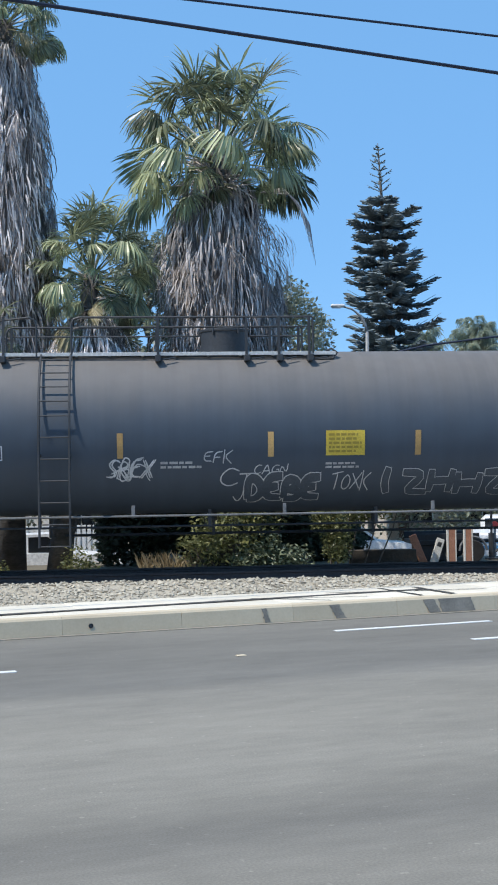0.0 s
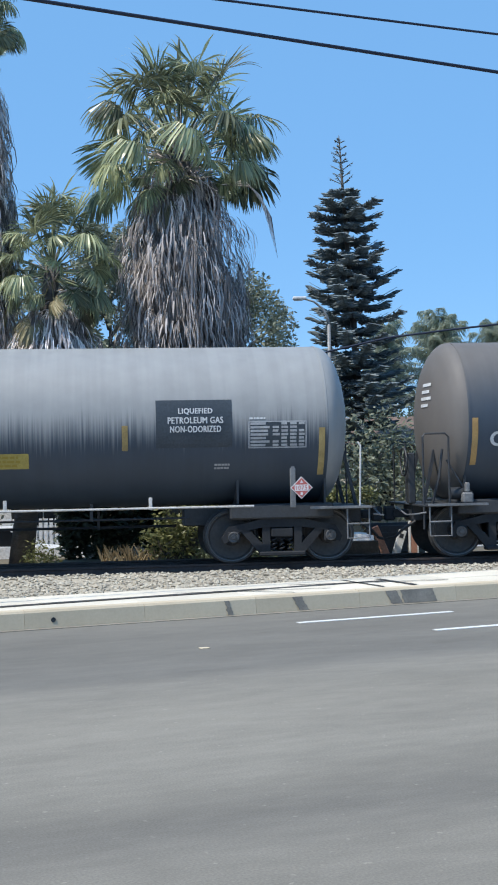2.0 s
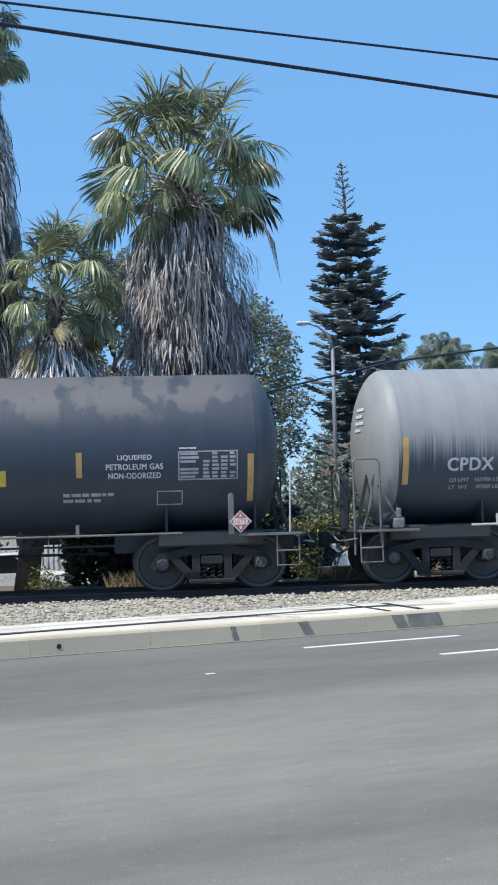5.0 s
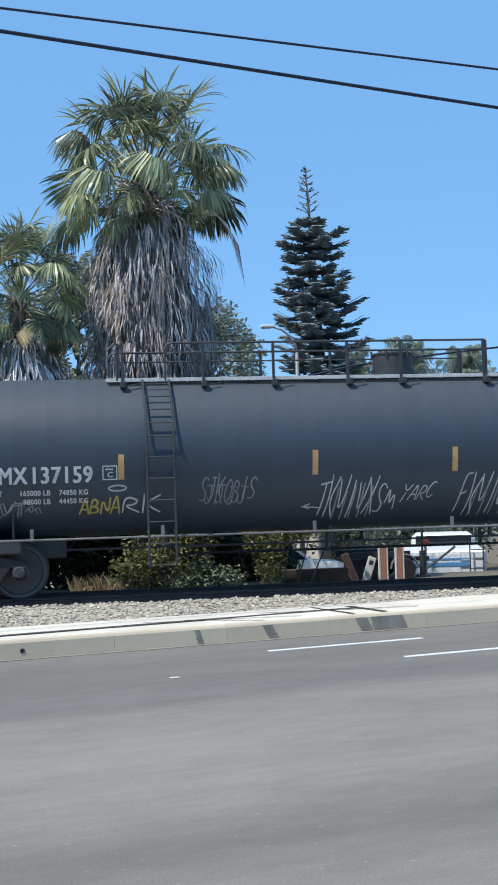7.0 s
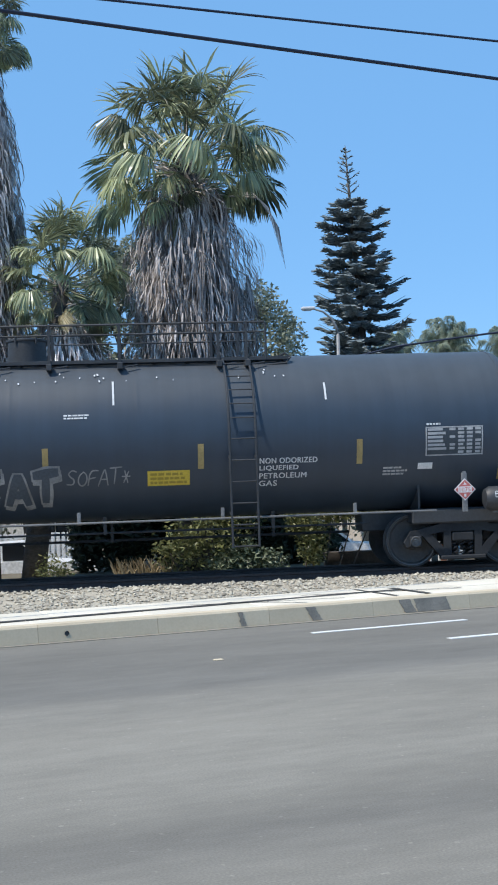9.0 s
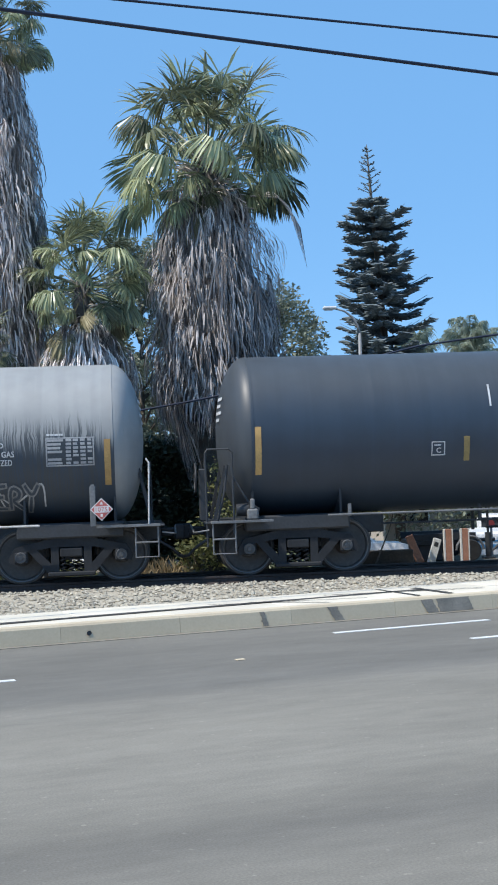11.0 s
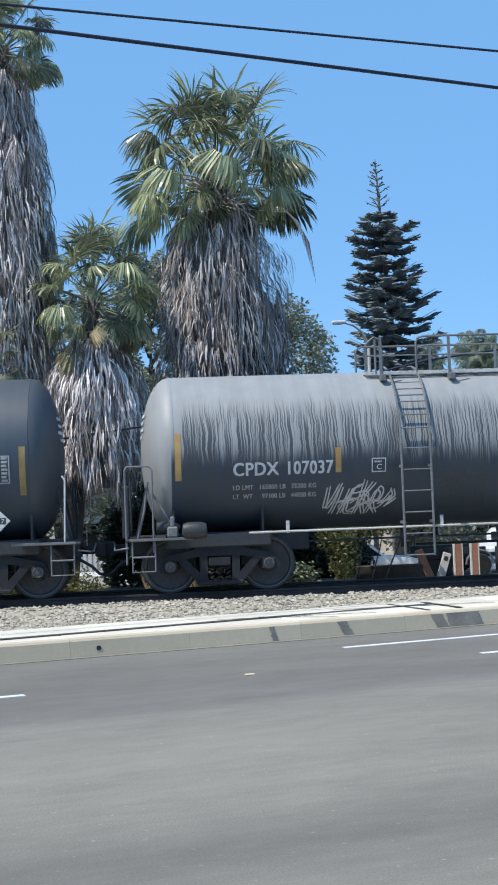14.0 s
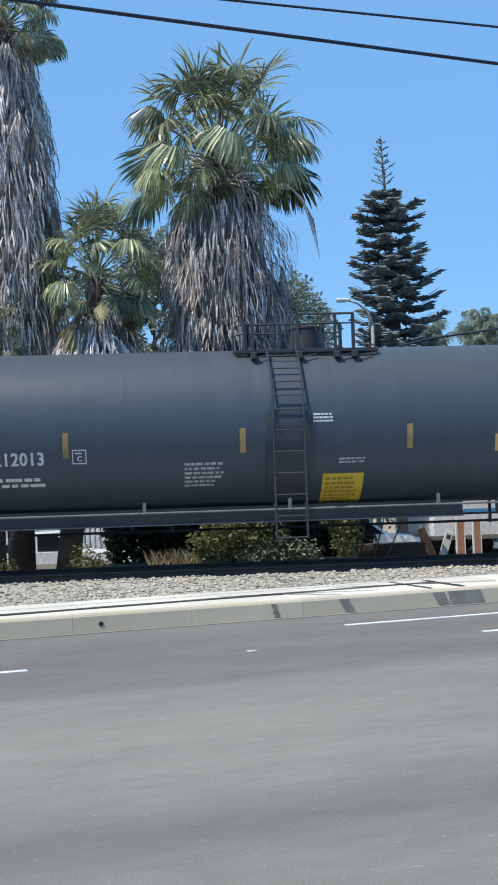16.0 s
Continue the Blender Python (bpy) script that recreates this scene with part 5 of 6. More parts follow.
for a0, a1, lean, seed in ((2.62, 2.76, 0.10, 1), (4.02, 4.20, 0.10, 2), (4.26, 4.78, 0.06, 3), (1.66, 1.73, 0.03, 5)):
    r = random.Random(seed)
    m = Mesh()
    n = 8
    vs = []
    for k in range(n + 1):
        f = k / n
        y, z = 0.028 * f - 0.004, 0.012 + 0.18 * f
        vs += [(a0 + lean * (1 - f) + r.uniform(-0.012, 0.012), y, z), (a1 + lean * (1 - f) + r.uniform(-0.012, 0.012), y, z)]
    part("rubber_scuff", m.add(vs, [(2 * k, 2 * k + 1, 2 * k + 3, 2 * k + 2) for k in range(n)]), KERB_SHADE, kerb, "dark painted-on shadow strip on the kerb face")
# shadows of cable and poles on the slabs, drawn as dark strips
SLAB_SHADE = mottled("slab_shade", (0.035, 0.034, 0.032), (0.075, 0.072, 0.066), 5.0, 0.8)
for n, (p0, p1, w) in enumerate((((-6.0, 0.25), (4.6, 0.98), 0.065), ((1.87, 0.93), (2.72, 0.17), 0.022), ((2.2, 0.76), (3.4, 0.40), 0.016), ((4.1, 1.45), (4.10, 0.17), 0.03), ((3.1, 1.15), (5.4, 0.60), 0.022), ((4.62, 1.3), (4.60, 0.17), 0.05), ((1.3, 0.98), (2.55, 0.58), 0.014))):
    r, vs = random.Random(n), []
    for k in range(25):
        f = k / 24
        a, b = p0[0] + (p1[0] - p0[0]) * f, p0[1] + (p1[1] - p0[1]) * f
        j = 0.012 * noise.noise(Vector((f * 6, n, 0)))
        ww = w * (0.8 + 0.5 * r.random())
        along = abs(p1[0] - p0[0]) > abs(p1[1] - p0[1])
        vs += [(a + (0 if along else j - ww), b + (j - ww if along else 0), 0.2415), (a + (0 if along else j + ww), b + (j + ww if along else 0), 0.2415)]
    part("tar_seam", Mesh().add(vs, [(2 * k, 2 * k + 1, 2 * k + 3, 2 * k + 2) for k in range(24)]), SLAB_SHADE, pavement, "dark painted-on shadow strip across the slabs")
part("drain_hole", Mesh().lathe([(-0.004, 0.028), (-0.008, 0.03), (0.02, 0.025)], 14, "y", (-0.605, 0.016, 0.10)), STEEL_BLACK, kerb, "round drain hole")

# ---- cables over the road ----
def cable(name, pts, r, label):
    tagged(part(name, Mesh().tube(pts, r, 8), WIRE_BLACK, None, label, "all"), label, "cable", "overhead cables")


def hung(x0, x1, way, z0, sag, n=24):
    """Points of a cable with a slight sag between two far poles."""
    return [(x, way(x), z0 - sag * (1 - ((2 * (x - x0) / (x1 - x0)) - 1) ** 2)) for x in (x0 + (x1 - x0) * k / n for k in range(n + 1))]


cable("overhead_cable", hung(-18, 24, lambda x: 16.8 + 0.374 * x, 8.0, 0.03), 0.028, "thick black overhead cable along the road")
cable("overhead_cable", hung(-18, 24, lambda x: 17.0 + 0.265 * x, 8.41, 0.03), 0.019, "thin black overhead cable along the road")
cable("overhead_cable", [(x, 26.6, z) for x, z in ((-14, 2.2), (-3, 3.05), (-0.2, 3.38), (1.15, 3.58), (2.35, 3.78), (4.25, 4.22), (6.12, 4.63), (7.55, 4.80), (9.0, 4.95), (16, 5.6))], 0.022, "black cable slung in front of the palms")

# ---- foliage ----
PALM_GREEN = leafy("palm_leaf", (0.085, 0.112, 0.066), (0.40, 0.43, 0.25), 0.36, 0.28, 0.6)
PALM_YELLOW = leafy("ageing_palm_leaf", (0.14, 0.13, 0.075), (0.27, 0.235, 0.135), 0.55, 0.2, 0.4)
PALM_DEAD = leafy("dead_palm_leaf", (0.115, 0.104, 0.106), (0.80, 0.74, 0.72), 0.75, 0.15, 0.65)
THATCH = mottled("palm_thatch", (0.09, 0.08, 0.075), (0.28, 0.25, 0.23), 2.0, 0.9, 0.8, 0.05, fine=14, stretch=(3, 3, 0.4))
PALM_BARK = mottled("palm_bark", (0.055, 0.052, 0.050), (0.12, 0.11, 0.10), 2.0, 0.9, 0.6, 0.03, fine=12, stretch=(1, 1, 3))
BARK = mottled("tree_bark", (0.06, 0.05, 0.042), (0.14, 0.12, 0.10), 3.0, 0.9, 0.6, 0.02, fine=20, stretch=(3, 3, 0.5))
LEAF_TREE = leafy("tree_leaf", (0.13, 0.155, 0.11), (0.31, 0.34, 0.25), 0.5, 0.35)
LEAF_BUSH = leafy("bush_leaf", (0.085, 0.105, 0.045), (0.28, 0.29, 0.12), 0.5, 0.25)
LEAF_VINE = leafy("vine_leaf", (0.07, 0.10, 0.065), (0.25, 0.30, 0.20), 0.45, 0.2)
# dark leaf tone: the shade below the palms is put into the colour
LEAF_HEDGE_SHADED = leafy("shaded_hedge_leaf", (0.035, 0.048, 0.034), (0.075, 0.10, 0.058), 0.6, 0.15)
# needles lightened and blued to carry the haze in their colour
LEAF_PINE = leafy("pine_needle", (0.115, 0.15, 0.17), (0.25, 0.30, 0.315), 0.6, 0.25)
# overly pale leaves: distance haze is mixed into their colour
LEAF_FEATHER = leafy("feather_palm_leaf", (0.30, 0.35, 0.28), (0.54, 0.59, 0.50), 0.5, 0.6)
STRAW = leafy("dry_grass", (0.20, 0.155, 0.09), (0.42, 0.34, 0.21), 0.8, 0.2)


def fan_leaf(seed, mat, petiole, blade, rise, droop, spread=100, n=44, cup=0.35, joined=0.66):
    """A fan palm leaf along +x for a stalk that rises by so many degrees: pleated blades joined to past their middle, with free tips that hang."""
    r, m = random.Random(seed), Mesh()
    down = Vector((-math.sin(radians(rise)), 0, -math.cos(radians(rise))))
    hub = Vector((petiole, 0, 0)) + down * 0.10 * droop * petiole
    m.tube([(0, 0, 0), hub * 0.5 - down * 0.03, hub], [0.030, 0.022, 0.015], 5)
    half = radians(spread) / n
    for k in range(n):
        th = -radians(spread) + 2 * half * (k + 0.5)
        ln = blade * (0.80 + 0.20 * math.cos(th * 0.7)) * r.uniform(0.92, 1.06)
        way = Vector((math.cos(th), math.sin(th), cup * abs(math.sin(th)))).normalized()
        side = Vector((-math.sin(th), math.cos(th), 0))
        c, at, vs = hub.copy(), 0.0, []
        limp = droop * r.uniform(0.6, 1.5)
        for s, w in ((0.04, 0.04), (0.30, 0.30), (joined, joined * 0.98), (0.76, joined * 0.60), (0.86, joined * 0.40), (0.94, joined * 0.22), (1.0, 0.01)):
            way = (way + down * limp * (s - at) * (0.5 if s < joined else 3.6)).normalized()
            c = c + way * (s - at) * ln
            at = s
            e = side * w * ln * half * 1.04 + way.cross(side) * (0.5 if k % 2 else -0.5) * w * ln * half
            vs += [c - e, c + e]
        m.add(vs, [(2 * i, 2 * i + 1, 2 * i + 3, 2 * i + 2) for i in range(6)])
    return m.data("frond", mat)


def dead_frond(seed, out, fall):
    """A dead fan leaf folded down against the trunk: stalk out, then ragged strips hanging."""
    r, m = random.Random(seed), Mesh()
    hub = Vector((out, 0, -0.25 * out))
    m.tube([(0, 0, 0), (out * 0.55, 0, 0.02), hub], [0.022, 0.018, 0.014], 5)
    for k in range(56):
        a = r.uniform(-1, 1)
        ln = fall * r.uniform(0.3, 1.15)
        y1, x1 = a * 0.30 * r.uniform(0.25, 1.25), 0.16 - 0.2 * abs(a) + r.uniform(-0.06, 0.06)
        w0 = r.uniform(0.003, 0.011)
        tw = r.uniform(-1.2, 1.2)
        vs = []
        for s, w in ((0.0, 0.4), (0.18, 1.0), (0.5, 1.1), (0.8, 0.7), (1.0, 0.12)):
            g = min(1, s * 1.35) ** 0.8
            c = hub + Vector((x1 * g - 0.06 * s * s, y1 * g * (1 - 0.25 * s), 0.05 * g * (1 - s) - ln * s)) + Vector((r.uniform(-1, 1), r.uniform(-1, 1), 0)) * 0.018
            e = Vector((math.sin(tw + s), math.cos(tw + s), 0)) * w0 * w
            vs += [c - e, c + e]
        m.add(vs, [(2 * i, 2 * i + 1, 2 * i + 3, 2 * i + 2) for i in range(4)])
    return m.data("dead_frond", PALM_DEAD)


RISES = (68, 48, 26, 4, -22, -48)
FRONDS = {el: [fan_leaf(10 * i + k, PALM_YELLOW if el < -40 else PALM_GREEN, 1.42 + 0.1 * k, 0.96 + 0.06 * k, el, (0.42, 0.62, 0.90, 1.1, 1.2, 1.2)[i] * (0.7 + 0.35 * k), 96 + 5 * i, 44, 0.6 - 0.08 * i) for k in range(3)] for i, el in enumerate(RISES)}
WITHERED = [fan_leaf(70 + k, PALM_YELLOW, 1.2, 0.85, -22, 1.3, 95) for k in range(2)]
DEAD = [dead_frond(k, 0.70 + 0.07 * k, 0.90 + 0.13 * k) for k in range(6)]
STALK_TAN = varied(mottled("dead_stalk", (0.34, 0.30, 0.28), (0.62, 0.56, 0.52), 4.0, 0.7), 0.4)
STALKS = [Mesh().tube([(0, 0, 0), (0.5, 0.02 * k, 0.03), (0.95 + 0.1 * k, 0.04 * k, -0.10)], [0.030, 0.020, 0.010], 5).data("dead_stalk", STALK_TAN, "all") for k in range(3)]


def fan_palm(at, crown_z, size, seed, fronds, skirt, label, trunk_r=0.33, low=-32, foot=0.0, stalks=0):
    """A fan palm: trunk, thatch, hanging dead leaves between skirt heights, bare stalks and a crown of separate fans."""
    r = random.Random(seed)
    palm = thing("palm_tree", label, "palm tree", "palms behind the railway", at)
    bend = r.uniform(-0.1, 0.1)
    part("trunk", Mesh().tube([(bend * k / 6 + foot * (1 - k / 6), 0, crown_z * k / 6) for k in range(7)], [trunk_r * (1.25 - 0.08 * k) for k in range(7)], 16), PALM_BARK, palm, smooth="all")
    z0, z1, w = skirt
    prof = []
    for k in range(15):
        f = k / 14
        prof.append((z0 + (z1 - 0.5 - z0) * f, w * (0.30 + 0.34 * math.sin(math.pi * min(1, f * 0.92 + 0.06))) * r.uniform(0.88, 1.1)))
    part("thatch", Mesh().lathe(prof, 20), THATCH, palm)
    n = int(62 * (z1 - z0))
    for k in range(n):
        f = (k + r.random()) / n
        p = part("dead_frond", r.choice(DEAD), None, palm)
        wide = w / 1.32 * (0.84 + 0.16 * math.sin(math.pi * min(1, f * 1.1))) * (1 if f < 0.86 else 1 - 1.9 * (f - 0.86))
        wide *= r.uniform(0.62, 1.10)
        p.matrix_local = pose(bend * f, 0, z0 + 0.75 + (z1 - z0 - 0.6) * f, r.uniform(-10, 10), r.uniform(-4, 14), k * 137.5 + r.uniform(-30, 30)) @ Matrix.Diagonal((wide, wide * 1.05, r.uniform(0.8, 1.25) * size, 1))
    shag = Mesh()
    for k in range(int(560 * (z1 - z0))):
        f, a = r.random(), r.uniform(0, 2 * math.pi)
        z = z0 + 0.45 + (z1 - z0 - 0.55) * f
        clump = noise.noise(Vector((2.2 * math.cos(a), 2.2 * math.sin(a) + seed, 1.3 * z)))
        rad = w * (0.74 + 0.10 * math.sin(math.pi * min(1, f * 1.1)) + 0.24 * clump) * (1 if f < 0.74 else 1 - 1.5 * (f - 0.74)) * r.uniform(0.86, 1.08)
        out, side = Vector((math.cos(a), math.sin(a), 0)), Vector((-math.sin(a), math.cos(a), 0))
        ln, lean, wide, turn = r.uniform(0.2, 0.75), r.uniform(-0.22, 0.22), r.uniform(0.006, 0.022), r.uniform(-0.7, 0.7)
        face = side * math.cos(turn) + out * math.sin(turn)
        vs = []
        for q, width in ((0.0, 0.5), (0.3, 1.0), (0.7, 0.8), (1.0, 0.1)):
            c = out * (rad + 0.16 * math.sin(math.pi * q) * ln - 0.10 * (1 - q)) + side * lean * q * ln + Vector((bend * f, 0, z - ln * q))
            vs += [c - face * wide * width, c + face * wide * width]
        shag.add(vs, [(2 * i, 2 * i + 1, 2 * i + 3, 2 * i + 2) for i in range(3)])
    tagged(part("dead_skirt", shag, PALM_DEAD, palm), kind="stuff")
    r = random.Random(seed + 1000)
    for k in range(stalks):
        p = part("dead_stalk", STALKS[k % 3], None, palm)
        f = (k + 0.5) / stalks
        p.matrix_local = pose(bend, 0, crown_z - (0.15 + 1.35 * f) * size, 0, 0, k * 137.5 + r.uniform(-20, 20)) @ pose(0, 0, 0, 0, -48 + 62 * f + r.uniform(-22, 22), 0) @ Matrix.Scale(size * r.uniform(0.75, 1.1), 4)
    for k in range(fronds):
        f = (k + 0.5) / fronds
        el = 82 - (82 - low) * f + r.uniform(-12, 10)
        kind = min(RISES, key=lambda e: abs(e - el))
        mesh = r.choice(WITHERED) if kind == -22 and r.random() < 0.12 else r.choice(FRONDS[kind])
        p = part("frond", mesh, None, palm)
        s = size * r.uniform(0.72, 1.10) * (1 if el > -12 else 0.82)
        p.matrix_local = pose(bend, 0, crown_z - 0.35 * f * size, 0, 0, k * 137.5 + r.uniform(-16, 16)) @ pose(0, 0, 0, 0, -el, 0) @ pose(0.12, 0, 0, r.uniform(-55, 55), r.uniform(-10, 14), 0) @ Matrix.Scale(s, 4)
    part("spear_leaf", Mesh().tube([(bend, 0, crown_z), (bend + 0.03, 0, crown_z + 1.6 * size), (bend + 0.04, 0, crown_z + 2.2 * size), (bend + 0.05, 0, crown_z + 2.5 * size)], [0.03, 0.045, 0.05, 0.01], 6), PALM_GREEN, palm)
    return palm


tall = fan_palm((1.86, 28.5, -0.12), 9.25, 1.0, 37, 64, (3.4, 8.70, 1.70), "tall fan palm with a thick skirt of dead fronds", stalks=150)
m = Mesh()
for k in range(9):
    m.tube([(0.95, -0.3, 8.35), (1.45 + 0.02 * k, -0.35, 8.45 - 0.02 * k), (1.80 + 0.03 * k, -0.38, 8.1 - 0.06 * k), (1.88 + 0.035 * k, -0.4, 7.75 - 0.13 * k)], [0.010, 0.009, 0.012, 0.003], 4)
part("broken_frond", m, PALM_DEAD, tall, "one dead leaf hanging clear of the skirt")
fan_palm((-2.70, 28.2, -0.12), 12.10, 0.62, 32, 54, (3.4, 11.6, 1.20), "taller fan palm with a long grey dead skirt", 0.24, stalks=40)
fan_palm((-0.92, 27.5, -0.12), 6.42, 0.72, 33, 56, (2.3, 5.6, 1.22), "short young fan palm with yellow-green fronds", 0.21, -45, -0.76, stalks=40)
fan_palm((-3.3, 27.0, -0.12), 4.75, 0.52, 34, 26, (2.6, 4.3, 0.6), "low fan palm beside the taller palms")


def leaf_cloud(blobs, n, size, seed, shell=0.55):
    """Many small folded leaves round the given blobs (x, y, z, rx, ry, rz)."""
    r, m = random.Random(seed), Mesh()
    weight = [b[3] * b[5] for b in blobs]
    for _ in range(n):
        x, y, z, rx, ry, rz = r.choices(blobs, weight)[0]
        d = Vector((r.gauss(0, 1), r.gauss(0, 1), r.gauss(0, 1))).normalized() * (r.uniform(shell, 1.0) if r.random() < 0.8 else r.uniform(0.2, 1.15))
        c = Vector((x + d.x * rx, y + d.y * ry, z + d.z * rz))
        s = size * r.uniform(0.6, 1.3)
        u = Vector((r.gauss(0, 1), r.gauss(0, 1), r.gauss(0, 0.6))).normalized()
        v = u.cross(Vector((r.gauss(0, 1), r.gauss(0, 1), r.gauss(0, 1)))).normalized()
        m.add([c - u * s, c + v * s * 0.42 + Vector((0, 0, 0.1 * s)), c + u * s, c - v * s * 0.42 + Vector((0, 0, 0.1 * s))], [(0, 1, 2), (0, 2, 3)])
    return m


def broad_tree(name, at, height, crown, blobs, n, size, seed, mat, label, category="tree"):
    """Trunk, limbs and a broken crown of leaf clumps; crown is (low z, radius)."""
    r = random.Random(seed)
    tree = thing(name, label, category, at=(at[0], at[1], LOT))
    low, rad = crown[0] + DROP, crown[1]
    height += DROP
    part("trunk", Mesh().tube([(0, 0, 0), (0.06, 0, low * 0.5), (-0.04, 0.03, low), (0.05, 0, height * 0.75)], [0.17, 0.14, 0.11, 0.03], 10), BARK, tree, smooth="all")
    made = []
    for k in range(blobs):
        a, f = k * 2.399, (k + 0.5) / blobs
        rr = rad * (0.25 + 0.75 * math.sin(math.pi * (0.15 + 0.75 * f))) * r.uniform(0.45, 1.0)
        made.append((rr * math.cos(a), rr * math.sin(a), low + (height - low) * f, *(rad * r.uniform(0.22, 0.42) for _ in range(2)), rad * r.uniform(0.18, 0.34)))
    for k, b in enumerate(made):
        if k % 2 == 0:
            z = max(low * 0.7, b[2] - 0.8)
            part("limb", Mesh().tube([(0, 0, z), (b[0] * 0.5, b[1] * 0.5, (z + b[2]) / 2 + 0.1), b[:3]], [0.06, 0.035, 0.012], 6), BARK, tree)
    tagged(part("crown", leaf_cloud(made, n, size, seed), mat, tree), kind="stuff")
    return tree


broad_tree("broadleaf_tree", (4.1, 36.0, -0.12), 7.3, (2.6, 1.75), 46, 15000, 0.075, 41, LEAF_TREE, "leafy green tree behind the tall palm")
broad_tree("broadleaf_tree", (0.35, 36.0, -0.12), 8.9, (3.0, 1.45), 44, 15000, 0.075, 42, LEAF_TREE, "leafy green tree between two palms")
broad_tree("broadleaf_tree", (-2.6, 40.0, -0.12), 8.2, (1.5, 2.6), 40, 7000, 0.12, 43, LEAF_TREE, "shaded green tree behind the short palm")
broad_tree("broadleaf_tree", (2.0, 44.0, -0.12), 5.8, (0.8, 3.2), 44, 7000, 0.13, 44, LEAF_TREE, "low spreading green tree behind the palms")
broad_tree("broadleaf_tree", (13.6, 64.0, -0.12), 7.0, (0.8, 3.0), 48, 7000, 0.16, 45, LEAF_TREE, "distant green tree beside feathery palms")
broad_tree("broadleaf_tree", (21.0, 66.0, -0.12), 6.8, (0.8, 3.5), 40, 5000, 0.16, 46, LEAF_TREE, "distant green tree at the end of the row")


# ---- the tall layered conifer ----
def layered_pine(at, top, label):
    r = random.Random(51)
    tree = thing("pine_tree", label, "pine tree", at=at)
    part("trunk", Mesh().tube([(0.05 * top, 0, 0), (0.05 + 0.025 * top, 0, top * 0.5), (0.0075 * top, 0, top * 0.85), (0, 0, top)], [0.2, 0.13, 0.06, 0.012], 10), BARK, tree, smooth="all")
    z = top - 0.28
    while z > 2.0:
        h = top - z
        reach = 0.20 + 0.17 * h if h < 1.9 else min(0.55 + 1.1 * (h - 1.9), 1.08 + 0.11 * (h - 1.9))
        k = 4 if h < 2 else 7
        a0 = r.uniform(0, 6)
        m = Mesh()
        for i in range(k):
            a = a0 + 2 * math.pi * i / k + r.uniform(-0.35, 0.35)
            ln = reach * (r.uniform(0.7, 1.1) if h < 1.9 else r.choice((0.55, 0.8, 0.95, 1.0, 1.2)) * r.uniform(0.85, 1.12))
            d = Vector((math.cos(a), math.sin(a), 0))
            rise = 0.55 if h < 1.9 else 0.03
            pts = [d * (ln * s) + Vector((0, 0, z + rise * ln * s - (0.16 if h > 1.9 else 0) * ln * math.sin(math.pi * s) + 0.06 * ln * s * s)) for s in (0, 0.35, 0.7, 1.0)]
            m.tube(pts, [0.022, 0.018, 0.014, 0.006], 5)
            side = Vector((-d.y, d.x, 0))
            n = 3 if h < 1.9 else int(16 + ln * 20)
            for q in range(n):
                s = (0.12 if h > 1.9 else 0.5) + 0.86 * (q / n) if h > 1.9 else 0.5 + 0.5 * q / n
                c = d * (ln * s) + Vector((0, 0, z + rise * ln * s - (0.16 if h > 1.9 else 0) * ln * math.sin(math.pi * s)))
                for sg in (-1, 1):
                    tl = (0.10 if h < 1.9 else 0.46) * r.uniform(0.4, 1.25) * (1.15 - 0.5 * s)
                    e = c + (side * sg * r.uniform(0.6, 1.0) + d * r.uniform(0.2, 0.8)).normalized() * tl + Vector((0, 0, tl * (r.uniform(-0.35, 0.4) if h < 1.9 else r.uniform(-0.22, 0.16))))
                    mid = (c + e) / 2 - Vector((0, 0, 0.05 * tl))
                    m.tube([c, mid, e], [0.020, 0.042 if h > 1.9 else 0.018, 0.010], 4)
        m.v = [(px + 0.05 * h, py, pz) for px, py, pz in m.v]
        tagged(part("branch_whorl", m, LEAF_PINE, tree), kind="stuff")
        z -= 0.25 if h < 1.9 else r.uniform(0.30, 0.50)
    return tree


layered_pine((8.75, 45.0, LOT), 13.95 + DROP, "tall dark conifer with tiered upturned branches")


# ---- feather palms far off ----
def feather_frond(seed, length, rise):
    """An arching frond that leaves the crown at the angle rise and droops under its weight."""
    r, m = random.Random(seed), Mesh()
    c, s0 = math.cos(radians(rise)), math.sin(radians(rise))
    way = lambda s: Vector((length * s * (c * 0.8 + 0.12 * s), 0, length * (s0 * s - 0.52 * s * s)))
    m.tube([way(k / 6) for k in range(7)], [0.03 - 0.004 * k for k in range(7)], 5)
    for k in range(60):
        s = 0.10 + 0.89 * k / 60
        for sg in (-1, 1):
            ln = 0.72 * math.sin(math.pi * (0.2 + 0.72 * s)) * r.uniform(0.7, 1.2)
            p = way(s)
            e = p + Vector((r.uniform(0.1, 0.7) * ln, sg * ln * 0.5, -ln * r.uniform(0.1, 0.8)))
            mid = (p + e) / 2 + Vector((0, sg * 0.08, 0.12 * ln))
            w = Vector((0.018, 0.012 * sg, 0))
            m.add([p - w, p + w, mid - w, mid + w, e], [(0, 1, 3, 2), (2, 3, 4)])
    return m.data("frond", LEAF_FEATHER)


FEATHERS = [feather_frond(k, 2.7, 86 - 11 * k) for k in range(6)]


